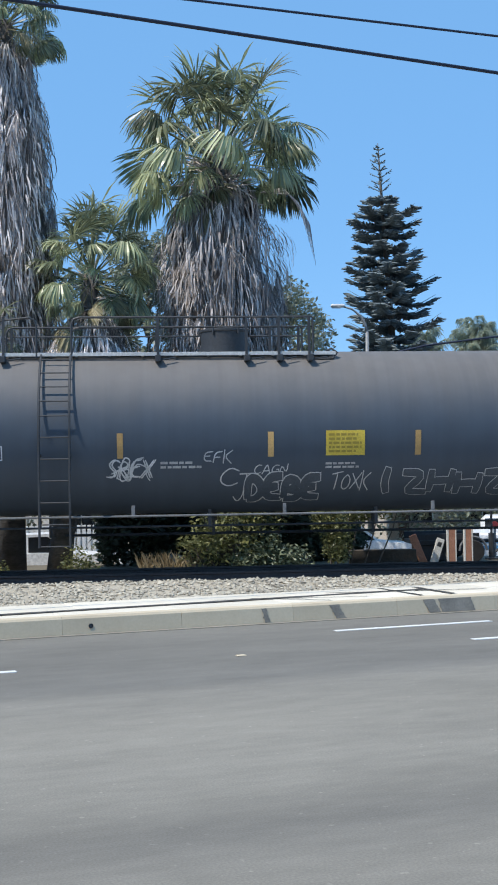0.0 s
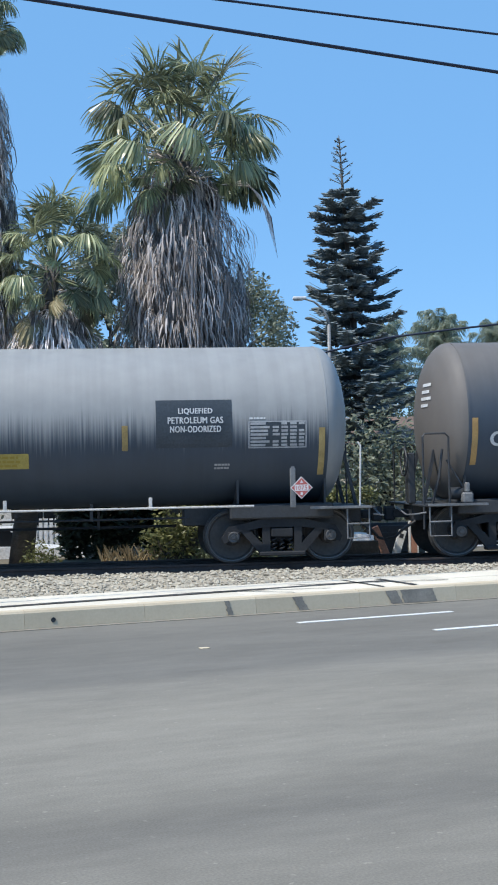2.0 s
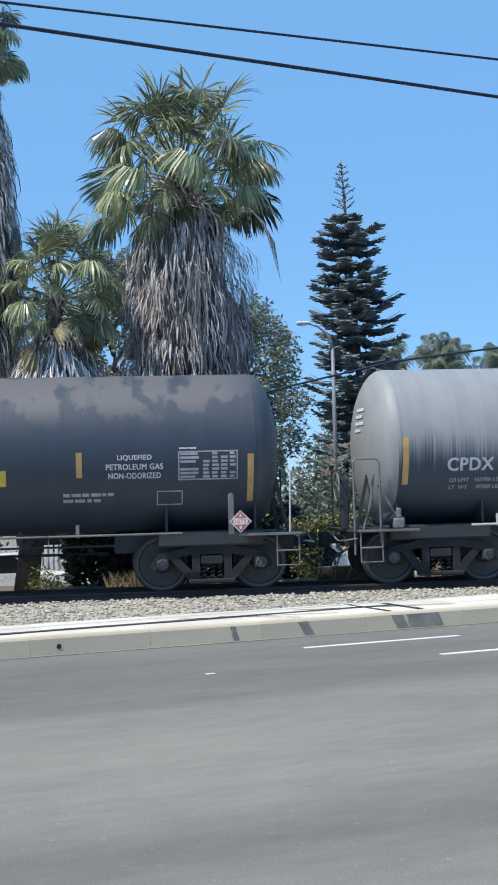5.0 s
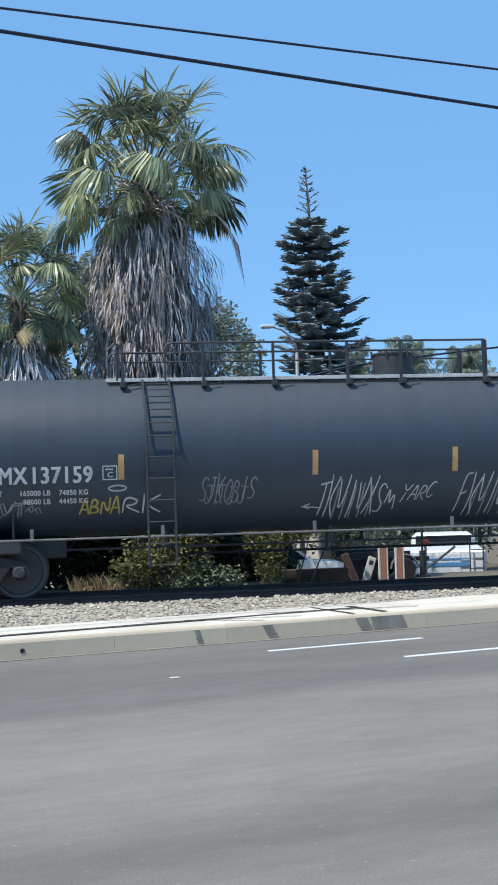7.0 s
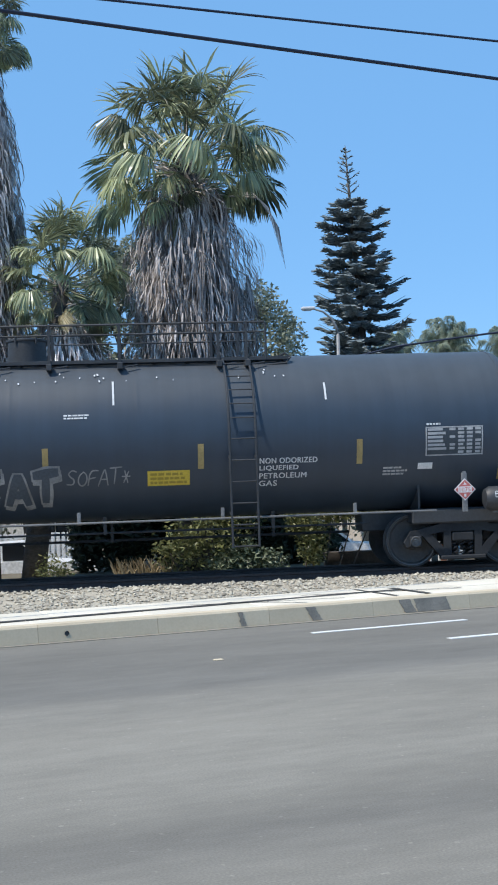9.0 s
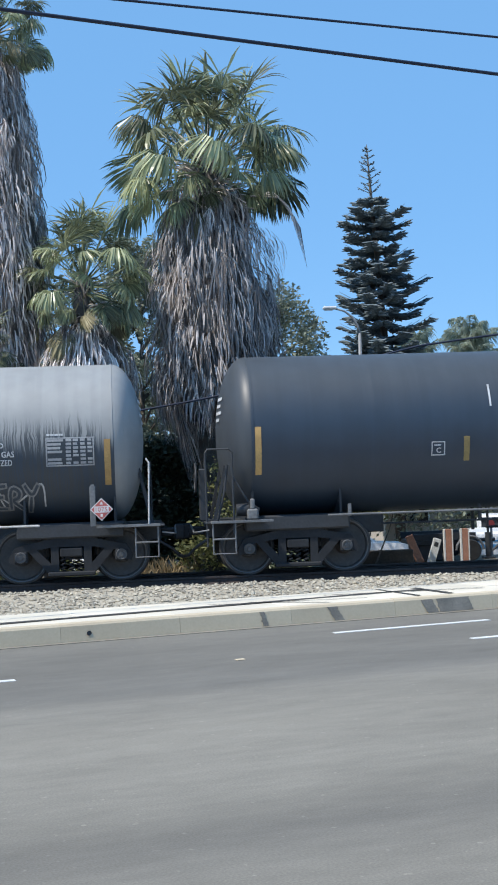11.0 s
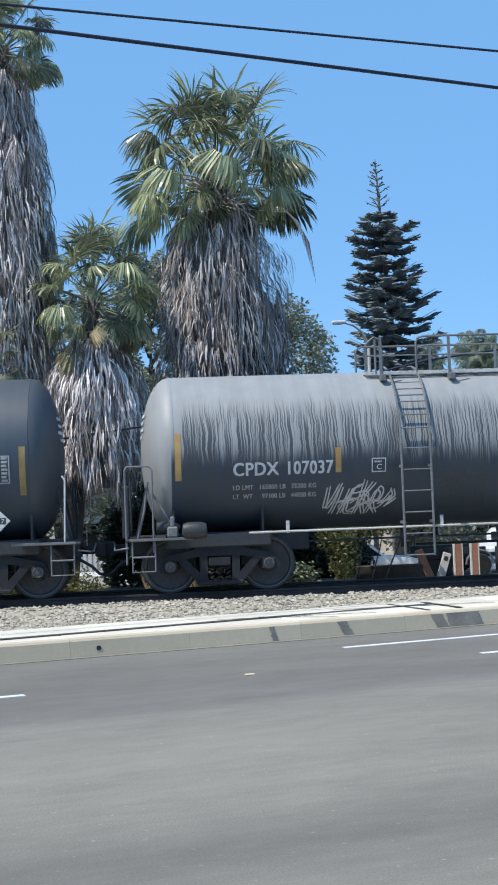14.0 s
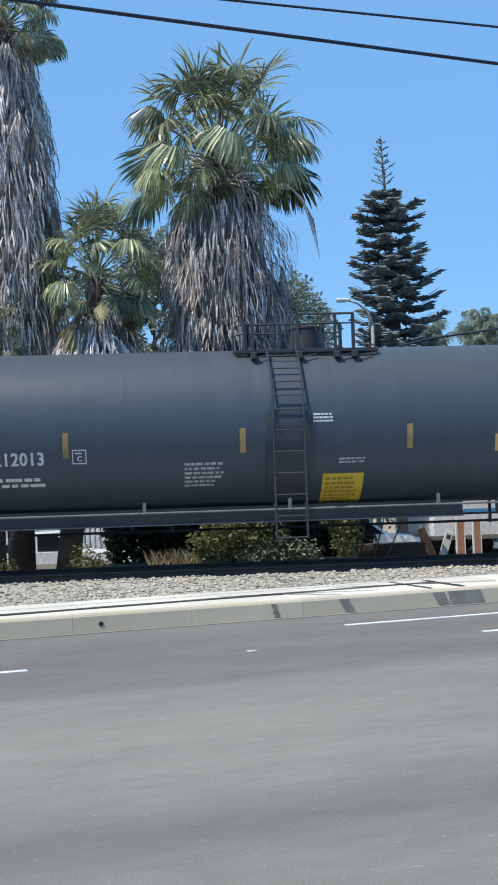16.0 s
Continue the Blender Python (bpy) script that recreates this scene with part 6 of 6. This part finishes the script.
def feather_palm(at, crown_z, size, seed):
    r = random.Random(seed)
    palm = thing("feather_palm", "distant feathery palm with arching drooping fronds", "palm tree", "feathery palms", (at[0], at[1], LOT))
    crown_z += DROP
    part("trunk", Mesh().tube([(0, 0, 0), (0.1, 0, crown_z / 2), (0, 0, crown_z)], [0.15, 0.12, 0.10], 10), PALM_BARK, palm, smooth="all")
    for k in range(66):
        p = part("frond", FEATHERS[k * 6 // 66], None, palm)
        p.matrix_local = pose(0, 0, crown_z - 2.4 * size * (k / 66) ** 1.2, r.uniform(-12, 12), r.uniform(-10, 10), k * 137.5) @ Matrix.Scale(size * r.uniform(0.8, 1.1) * (1 - 0.25 * k / 66), 4)


feather_palm((13.8, 60.0, -0.12), 7.7, 1.12, 1)
feather_palm((16.5, 60.5, -0.12), 8.0, 1.32, 2)
feather_palm((19.6, 61.0, -0.12), 7.7, 1.3, 3)


# ---- poles that carry the cables beyond the view ----
for x, y in ((-18.0, 10.6), (24.0, 24.9)):
    pole = thing("utility_pole", "weathered wooden utility pole with a crossarm", "pole", "utility poles", (x, y - 0.2 if x < 0 else 24.6, -0.12))
    part("post", Mesh().tube([(0, 0, 0), (0, 0, 9.2)], [0.16, 0.11], 12), BARK, pole)
    part("crossarm", Mesh().box(-0.06, 0.06, -2.4, 2.2, 8.05, 8.17, 0.01), BARK, pole)


# ---- undergrowth along the track ----
def bush(label, blobs, n, size, seed, mat, name="bush"):
    x, y = blobs[0][0], blobs[0][1]
    base = -0.1 if y < 31 else LOT
    ob = thing(name, label, "bush", at=(x, y, base))
    loc = [(b[0] - x, b[1] - y, b[2] - base, b[3], b[4], b[5]) for b in blobs]
    r = random.Random(seed)
    for k, b in enumerate(loc):
        part("stem", Mesh().tube([(b[0] * 0.6, b[1] * 0.6, 0), (b[0] * 0.9, b[1], b[2] * 0.6), (b[0], b[1], b[2])], [0.02, 0.014, 0.006], 5), BARK, ob)
    tagged(part("foliage", leaf_cloud(loc, n, size, seed, 0.35), mat, ob), kind="stuff")


bush("yellow-green weedy bush against the track", [(2.1, 26.9, 0.8, 0.95, 0.5, 0.8), (1.4, 26.7, 0.5, 0.6, 0.4, 0.55), (2.7, 27.1, 1.5, 0.75, 0.5, 0.8), (2.1, 27.2, 2.0, 0.55, 0.4, 0.65), (3.2, 27.1, 1.9, 0.5, 0.4, 0.75), (1.15, 26.5, 0.55, 0.45, 0.2, 0.12)], 5200, 0.055, 61, LEAF_BUSH)
bush("low dark vine creeping beside the rail", [(2.65, 26.75, 0.20, 0.58, 0.35, 0.38), (3.2, 26.8, 0.2, 0.52, 0.35, 0.30), (2.25, 26.7, 0.12, 0.4, 0.3, 0.25), (2.85, 26.65, 0.50, 0.16, 0.12, 0.24)], 2200, 0.055, 62, LEAF_VINE)
bush("thin leafy shrub beside the track", [(4.2, 26.8, 0.55, 0.35, 0.3, 0.6), (4.0, 26.9, 1.0, 0.4, 0.3, 0.4), (4.7, 27.2, 1.15, 0.5, 0.3, 0.3), (5.2, 27.4, 1.25, 0.45, 0.3, 0.30), (5.7, 27.6, 1.30, 0.4, 0.3, 0.22)], 4200, 0.05, 63, LEAF_BUSH)
bush("small green weed clump beside the rail", [(-1.28, 26.8, 0.14, 0.36, 0.25, 0.40), (-0.98, 26.85, 0.04, 0.2, 0.2, 0.24)], 600, 0.045, 64, LEAF_BUSH)
bush("small green weed clump beside the rail", [(-2.95, 26.8, 0.07, 0.35, 0.25, 0.27)], 350, 0.045, 65, LEAF_BUSH)
# hedge and scrub fill the shaded background, darkened by leaf colour
bush("dense hedge with the palms' shade in its leaf colour", [(0.2, 30.2, 0.9, 0.9, 0.5, 1.2), (1.5, 30.4, 1.0, 0.9, 0.5, 1.3), (2.8, 30.3, 1.0, 0.9, 0.5, 1.2), (3.8, 30.3, 0.8, 0.6, 0.5, 1.1), (-0.65, 30.3, 0.8, 0.40, 0.4, 1.1), (0.9, 30.6, 2.4, 1.3, 0.5, 0.7), (3.0, 30.8, 2.3, 1.2, 0.5, 0.6)], 26000, 0.095, 66, LEAF_HEDGE_SHADED, "hedge")
bush("dense scrub beside the timber with shade in its leaf colour", [(4.9, 30.6, 0.35, 0.6, 0.4, 0.55), (5.7, 30.8, -0.06, 0.6, 0.4, 0.16), (6.6, 30.9, -0.08, 0.6, 0.4, 0.14), (4.4, 30.5, 0.7, 0.5, 0.4, 1.0)], 7000, 0.085, 69, LEAF_HEDGE_SHADED, "shrub")
bush("tall overgrown shrub behind the vehicles", [(6.9, 41.0, 1.6, 1.6, 0.8, 1.9), (9.2, 41.6, 1.9, 1.5, 0.8, 2.2), (11.6, 42, 2.3, 1.7, 0.8, 2.5), (14.2, 43, 2.2, 1.8, 0.8, 2.5), (10.4, 40.6, 1.2, 1.2, 0.6, 1.4), (13, 41, 1.2, 1.2, 0.6, 1.5), (-4.5, 40, 1.4, 2.0, 0.8, 1.8)], 11000, 0.11, 67, LEAF_TREE, "shrub")
bush("distant green treeline along the horizon", [(-10 + 5.5 * k, 90 + (k * 37 % 11), 1.5, 4.0, 2.0, 2.4 + (k * 29 % 7) * 0.25) for k in range(12)], 9000, 0.3, 68, LEAF_TREE, "treeline")
r = random.Random(9)
m = Mesh()
for k in range(150):
    x, y = r.uniform(0.05, 1.2), r.uniform(26.6, 27.1)
    h, lean = r.uniform(0.12, 0.42), r.uniform(-0.12, 0.12)
    m.add([(x - 0.008, y, -0.03), (x + 0.008, y, -0.03), (x + lean + 0.005, y + r.uniform(-0.05, 0.05), h * 0.7), (x + lean * 1.8, y, h)], [(0, 1, 2), (0, 2, 3)])
tagged(part("dry_grass", m, STRAW), "dry straw-coloured grass tufts beside the rail", "grass", kind="stuff")

# ---- street lamp ----
LAMP_STEEL = mottled("galvanised_steel", (0.17, 0.18, 0.19), (0.26, 0.27, 0.28), 3.0, 0.5, fine=30)
lamp = thing("street_lamp", "galvanised street lamp with a curved arm beside the conifer", "street lamp", at=(7.69, 42.0, 0.0))
part("pole", Mesh().tube([(0, 0, LOT), (0, 0, 4), (0, 0, 6.7)], [0.09, 0.07, 0.055], 12), LAMP_STEEL, lamp, smooth="all")
part("arm", Mesh().tube([(0, 0, 6.6), (-0.05, 0, 6.95), (-0.22, 0, 7.24), (-0.48, 0, 7.45), (-0.80, 0, 7.55)], [0.05, 0.045, 0.04, 0.035, 0.03], 8), LAMP_STEEL, lamp, smooth="all")
part("lamp_head", Mesh().box(-1.20, -0.74, -0.10, 0.10, 7.52, 7.62, 0.03), PLACARD_WHITE, lamp, "pale lamp head")
part("lens", Mesh().box(-1.16, -0.86, -0.07, 0.07, 7.49, 7.518, 0.01), PLACARD_WHITE, lamp)

# ---- boards, sign, vehicles and buildings beyond the track ----
BOARD_ORANGE = varied(mottled("orange_board", (0.36, 0.17, 0.11), (0.48, 0.25, 0.17), 2.0, 0.7, 0.2, 0.004), 0.12)
BODY_WHITE = mottled("white_bodywork", (0.76, 0.77, 0.78), (0.84, 0.85, 0.86), 1.0, 0.3)
BODY_BLUE = material("blue_stripe_paint", (0.10, 0.30, 0.55), 0.35)
GLASS_DARK = material("dark_window_glass", (0.015, 0.018, 0.022), 0.06)
TYRE = mottled("tyre_rubber", (0.016, 0.016, 0.017), (0.03, 0.03, 0.03), 6.0, 0.85)
HUB_GREY = mottled("hub_steel", (0.20, 0.20, 0.21), (0.32, 0.32, 0.33), 5.0, 0.4, metal=0.5)
WALL_BEIGE = mottled("beige_stucco", (0.46, 0.40, 0.33), (0.55, 0.49, 0.41), 1.0, 0.9, 0.3, 0.01, fine=18)
WALL_WHITE = mottled("white_siding", (0.74, 0.74, 0.73), (0.82, 0.82, 0.81), 1.0, 0.8)
ROOF_TILE = mottled("brown_roof", (0.12, 0.08, 0.065), (0.20, 0.14, 0.11), 2.0, 0.85, 0.4, 0.02)


def board(x0, x1, y, z0, z1, label, lean=0.0, edge=True):
    ob = thing("barrier_board", label, "board", "barrier boards", ((x0 + x1) / 2, y, z0))
    w, h = (x1 - x0) / 2, z1 - z0
    t = Matrix.Rotation(radians(lean), 4, "Y")
    part("plank", Mesh().box(-w, w, -0.03, 0.03, 0, h, 0.008, t), BOARD_ORANGE, ob)
    if edge:
        part("white_edge", Mesh().box(-w - 0.045, -w - 0.003, -0.035, 0.035, 0, h, 0.006, t), PAINT_WHITE, ob)
        part("white_edge", Mesh().box(w + 0.003, w + 0.03, -0.035, 0.035, 0, h, 0.006, t), PAINT_WHITE, ob)


board(6.25, 6.42, 28.0, -0.12, 0.62, "leaning orange barrier board", -22, False)
board(6.88, 7.02, 28.0, -0.12, 0.68, "upright orange and white barrier board")
board(7.26, 7.39, 28.0, -0.12, 0.68, "upright narrow orange and white barrier board")

sign = thing("road_sign", "small red sign on a thin grey post", "sign", at=(9.06, 32.0, LOT))
part("post", Mesh().box(-0.03, 0.03, -0.02, 0.02, 0, 1.62, 0.004), LAMP_STEEL, sign)
part("sign_plate", Mesh().plate([(0.09 * math.cos(a), 1.46 + 0.09 * math.sin(a)) for a in (math.pi / 8 + k * math.pi / 4 for k in range(8))], -0.035, -0.025), RED_SIGN, sign)


def road_wheel(parent, x, y, r, w, s):
    """A tyre with its rim, the outer face towards s along y."""
    wheel = part("wheel", Mesh().lathe([(y - w / 2, r * 0.62), (y - w / 2, r * 0.92), (y - w * 0.35, r), (y + w * 0.35, r), (y + w / 2, r * 0.92), (y + w / 2, r * 0.62)], 28, "y", (x, 0, r)), TYRE, parent, smooth=True)
    part("rim", Mesh().lathe([(y + s * w * 0.30, r * 0.63), (y + s * w * 0.46, r * 0.60), (y + s * w * 0.38, r * 0.3), (y + s * w * 0.48, r * 0.14), (y + s * w * 0.48, 0.01)], 24, "y", (x, 0, r)), HUB_GREY, wheel, smooth=True)
    return wheel


def saloon(at, length, mat, label, flip=1):
    """A parked car seen side on."""
    car = thing("parked_car", label, "car", "parked vehicles", at)
    L = length / 2
    low = [(-L, 0.35), (-L, 0.72), (-L * 0.93, 0.82), (-L * 0.45, 0.90), (L * 0.52, 0.92), (L * 0.95, 0.84), (L, 0.70), (L, 0.35), (L * 0.86, 0.24), (-L * 0.86, 0.24)]
    cab = [(-L * 0.50, 0.88), (-L * 0.22, 1.36), (L * 0.32, 1.40), (L * 0.66, 0.90)]
    low, cab = [[(x * flip, z) for x, z in o][::flip] for o in (low, cab)]
    part("body", Mesh().plate(low, -0.85, 0.85), mat, car)
    part("cabin", Mesh().plate(cab, -0.70, 0.70), mat, car)
    glass = [(-L * 0.42, 0.93), (-L * 0.19, 1.30), (L * 0.03, 1.32), (L * 0.03, 0.93)], [(L * 0.07, 0.93), (L * 0.07, 1.32), (L * 0.30, 1.33), (L * 0.54, 0.93)]
    for g in glass:
        part("side_window", Mesh().plate([(x * flip, z) for x, z in g][::flip], -0.712, -0.703), GLASS_DARK, car)
    for x in (-L * 0.62, L * 0.62):
        road_wheel(car, x * flip, -0.76, 0.31, 0.2, -1)
        road_wheel(car, x * flip, 0.76, 0.31, 0.2, 1)
    part("bumper", Mesh().box(-L - 0.05, -L + 0.04, -0.8, 0.8, 0.32, 0.5, 0.03), mat, car)
    part("bumper", Mesh().box(L - 0.04, L + 0.05, -0.8, 0.8, 0.32, 0.5, 0.03), mat, car)
    part("door_handle", Mesh().box(-0.05 * flip - 0.08, -0.05 * flip + 0.08, -0.875, -0.852, 0.80, 0.83, 0.008), STEEL_GREY, car)
    return car


saloon((-2.9, 33.5, LOT), 4.2, BODY_WHITE, "white parked car behind the palms")
saloon((5.8, 36.6, LOT), 4.3, BODY_WHITE, "white parked car half hidden by leaves", -1)


def service_truck(at, label):
    """The low white utility body of a parked truck, with blue stripes and a rear ladder."""
    van = thing("service_truck", label, "truck", "parked vehicles", at)
    van.rotation_euler.z = math.radians(-15)
    part("utility_body", Mesh().box(-1.15, 1.0, 0.0, 3.0, 0.06, 1.22, 0.06), BODY_WHITE, van)
    part("cab", Mesh().box(-0.9, 0.9, 3.05, 5.2, 0.42, 1.55, 0.15), BODY_WHITE, van)
    part("hood", Mesh().box(-0.88, 0.88, 5.2, 6.3, 0.42, 1.05, 0.12), BODY_WHITE, van)
    part("rear_window", Mesh().box(-0.78, 0.78, 3.02, 3.048, 1.10, 1.50, 0.004), GLASS_DARK, van)
    for z in (0.80, 0.97):
        part("stripe", Mesh().box(-1.08, 0.55, -0.034, -0.024, z, z + (0.10 if z < 0.9 else 0.04)), BODY_BLUE, van)
    for x0, x1 in ((-1.06, -0.40), (-0.34, 0.34)):
        part("locker_door", Mesh().box(x0, x1, -0.022, -0.010, 0.16, 1.12, 0.008), BODY_WHITE, van)
    part("bumper", Mesh().box(-0.98, 0.98, -0.18, -0.002, 0.20, 0.30, 0.03), STEEL_GREY, van)
    for x in (0.58, 0.92):
        part("ladder_stile", Mesh().tube([(x, -0.10, 0.40), (x, -0.10, 1.35)], 0.018, 6), STEEL_BLACK, van)
    for k in range(4):
        part("ladder_rung", Mesh().tube([(0.58, -0.10, 0.50 + 0.24 * k), (0.92, -0.10, 0.50 + 0.24 * k)], 0.014, 6), STEEL_BLACK, van)
    for x in (-0.82, 0.82):
        for y in (1.1, 5.0):
            w = Mesh().lathe([(x - 0.11, 0.22), (x - 0.11, 0.33), (x - 0.08, 0.37), (x + 0.08, 0.37), (x + 0.11, 0.33), (x + 0.11, 0.22)], 24, "x", (0, y, 0.37))
            part("wheel", w, TYRE, van, smooth=True)


service_truck((9.75, 32.4, LOT), "white service truck with blue stripes and black ladder")

trailer = thing("utility_trailer", "dark steel utility trailer with a raised jack", "trailer", at=(6.98, 29.75, -0.12))
part("bed", Mesh().box(-0.55, 0.9, -0.6, 0.9, 0.40, 0.50, 0.01), STEEL_BLACK, trailer)
part("tool_box", Mesh().box(-0.5, 0.12, -0.55, 0.3, 0.02, 0.397, 0.02), STEEL_BLACK, trailer)
part("side_panel", Mesh().box(-0.55, 0.9, -0.63, -0.602, 0.503, 0.66, 0.01), STEEL_BLACK, trailer)
part("side_panel", Mesh().box(-0.55, 0.9, 0.902, 0.93, 0.503, 0.66, 0.01), STEEL_BLACK, trailer)
road_wheel(trailer, 0.72, -0.75, 0.25, 0.18, -1)
road_wheel(trailer, 0.72, 1.05, 0.25, 0.18, 1)
part("fender", Mesh().tube([(0.72 + 0.32 * math.cos(a), -0.75, 0.26 + 0.32 * math.sin(a)) for a in (k * math.pi / 8 for k in range(9))], 0.03, 6), STEEL_GREY, trailer)
part("drawbar", Mesh().tube([(0.9, 0.1, 0.44), (1.55, 0.1, 0.44)], 0.045, 8), STEEL_BLACK, trailer)
part("jack_post", Mesh().tube([(1.35, -0.05, 0.0), (1.35, -0.05, 0.62)], 0.075, 10).tube([(1.35, -0.05, 0.6), (1.35, -0.05, 1.25)], 0.03, 8).box(1.22, 1.48, -0.18, 0.08, 0.0, 0.05), STEEL_BLACK, trailer)
part("jack_handle", Mesh().tube([(1.38, -0.08, 0.16), (1.9, -0.08, 0.52), (2.15, -0.08, 0.70)], 0.03, 6), STEEL_BLACK, trailer)


plank = thing("timber", "dark weathered timber lying beside the track", "timber", at=(5.35, 27.75, -0.12))
part("beam", Mesh().box(-0.75, 0.72, -0.12, 0.12, 0, 0.40, 0.015), TIE_WOOD, plank)
flat = thing("barrier_board", "leaning white board with a dark slot", "board", "barrier boards", (6.55, 28.15, -0.12))
part("plank", Mesh().box(-0.09, 0.09, -0.02, 0.02, 0, 0.62, 0.008, Matrix.Rotation(radians(18), 4, "Y")), PAINT_WHITE, flat)
part("slot", Mesh().box(-0.045, 0.045, -0.026, -0.0215, 0.44, 0.54, 0.002, Matrix.Rotation(radians(18), 4, "Y")), STEEL_BLACK, flat)


def house(at, wide, deep, high, wall, label, doors):
    h = thing("house", label, "house", "buildings beyond the track", at)
    high += DROP
    part("wall", Mesh().box(0, wide, 0, deep, 0, high, 0.0), wall, h)
    o = 0.4
    part("roof", Mesh().add([(-o, -o, high), (wide + o, -o, high), (wide + o, deep + o, high), (-o, deep + o, high), (-o, deep / 2, high + 1.3), (wide + o, deep / 2, high + 1.3), (-o, -o, high + 0.12), (wide + o, -o, high + 0.12)], [(3, 2, 1, 0), (6, 7, 5, 4), (2, 3, 4, 5), (0, 1, 7, 6), (3, 0, 6, 4), (1, 2, 5, 7)]), ROOF_TILE, h)
    for k in range(doors):
        x = wide * (k + 0.5) / doors
        w = part("window", Mesh().box(x - 0.5, x + 0.5, -0.04, -0.005, 1.0, 2.1, 0.01), PAINT_WHITE, h)
        part("pane", Mesh().box(x - 0.44, x - 0.02, -0.05, -0.043, 1.06, 2.04), GLASS_DARK, w)
        part("pane", Mesh().box(x + 0.02, x + 0.44, -0.05, -0.043, 1.06, 2.04), GLASS_DARK, w)


house((9.2, 46.5, LOT), 7.0, 6.0, 2.7, WALL_BEIGE, "low beige stucco house with a brown roof", 3)
house((-7.5, 42.5, LOT), 6.8, 6.0, 2.9, WALL_WHITE, "low white house behind the parked car", 3)

fence = thing("picket_fence", "white slatted fence behind the parked car", "fence", at=(-4.6, 36.0, LOT))
for z in (0.45, 1.15):
    part("fence_rail", Mesh().box(0, 4.2, 0.02, 0.06, z, z + 0.08), WALL_WHITE, fence)
picket = Mesh().box(-0.05, 0.05, -0.01, 0.018, 0.08, 1.5, 0.004).data("picket", WALL_WHITE)
for k in range(29):
    part("picket", picket, None, fence).location = (0.07 + 0.145 * k, 0, 0)

# ---- the bus that pulls up beyond the track ----
bus = thing("bus", "white bus with a blue side stripe pulling up", "bus", at=(26, 28.4, -0.12))
part("body", Mesh().box(0, 10.5, 0, 2.5, 0.38, 3.0, 0.10), BODY_WHITE, bus)
part("stripe", Mesh().box(0.2, 10.3, -0.008, -0.003, 0.98, 1.07), BODY_BLUE, bus)
for k in range(7):
    part("window", Mesh().box(0.5 + 1.4 * k, 1.75 + 1.4 * k, -0.010, -0.004, 1.55, 2.45), GLASS_DARK, bus)
for x in (2.2, 8.4):
    road_wheel(bus, x, 0.12, 0.45, 0.25, -1)


# ---- what moves ----
def motions():
    spin = [0.1 * k for k in range(161)]
    for car in CARS:
        x, y, z = car.location
        walk(car, [(t, pose(x + train_way(t), y, z)) for t in spin])
    walk(bus, [(t, pose(x, 28.4, -0.12)) for t, x in ((0, 30.0), (12.0, 30.0), (13.2, 26.0), (14.2, 15.0), (15.0, 8.3), (15.6, 6.5), (16.0, 6.35))])
    for ws, x in WHEEL_PARTS:
        walk(ws, [(t, pose(x, 0, RAIL_TOP + WHEEL_R, 0, math.degrees(train_way(t) / WHEEL_R), 0)) for t in spin])


motions()
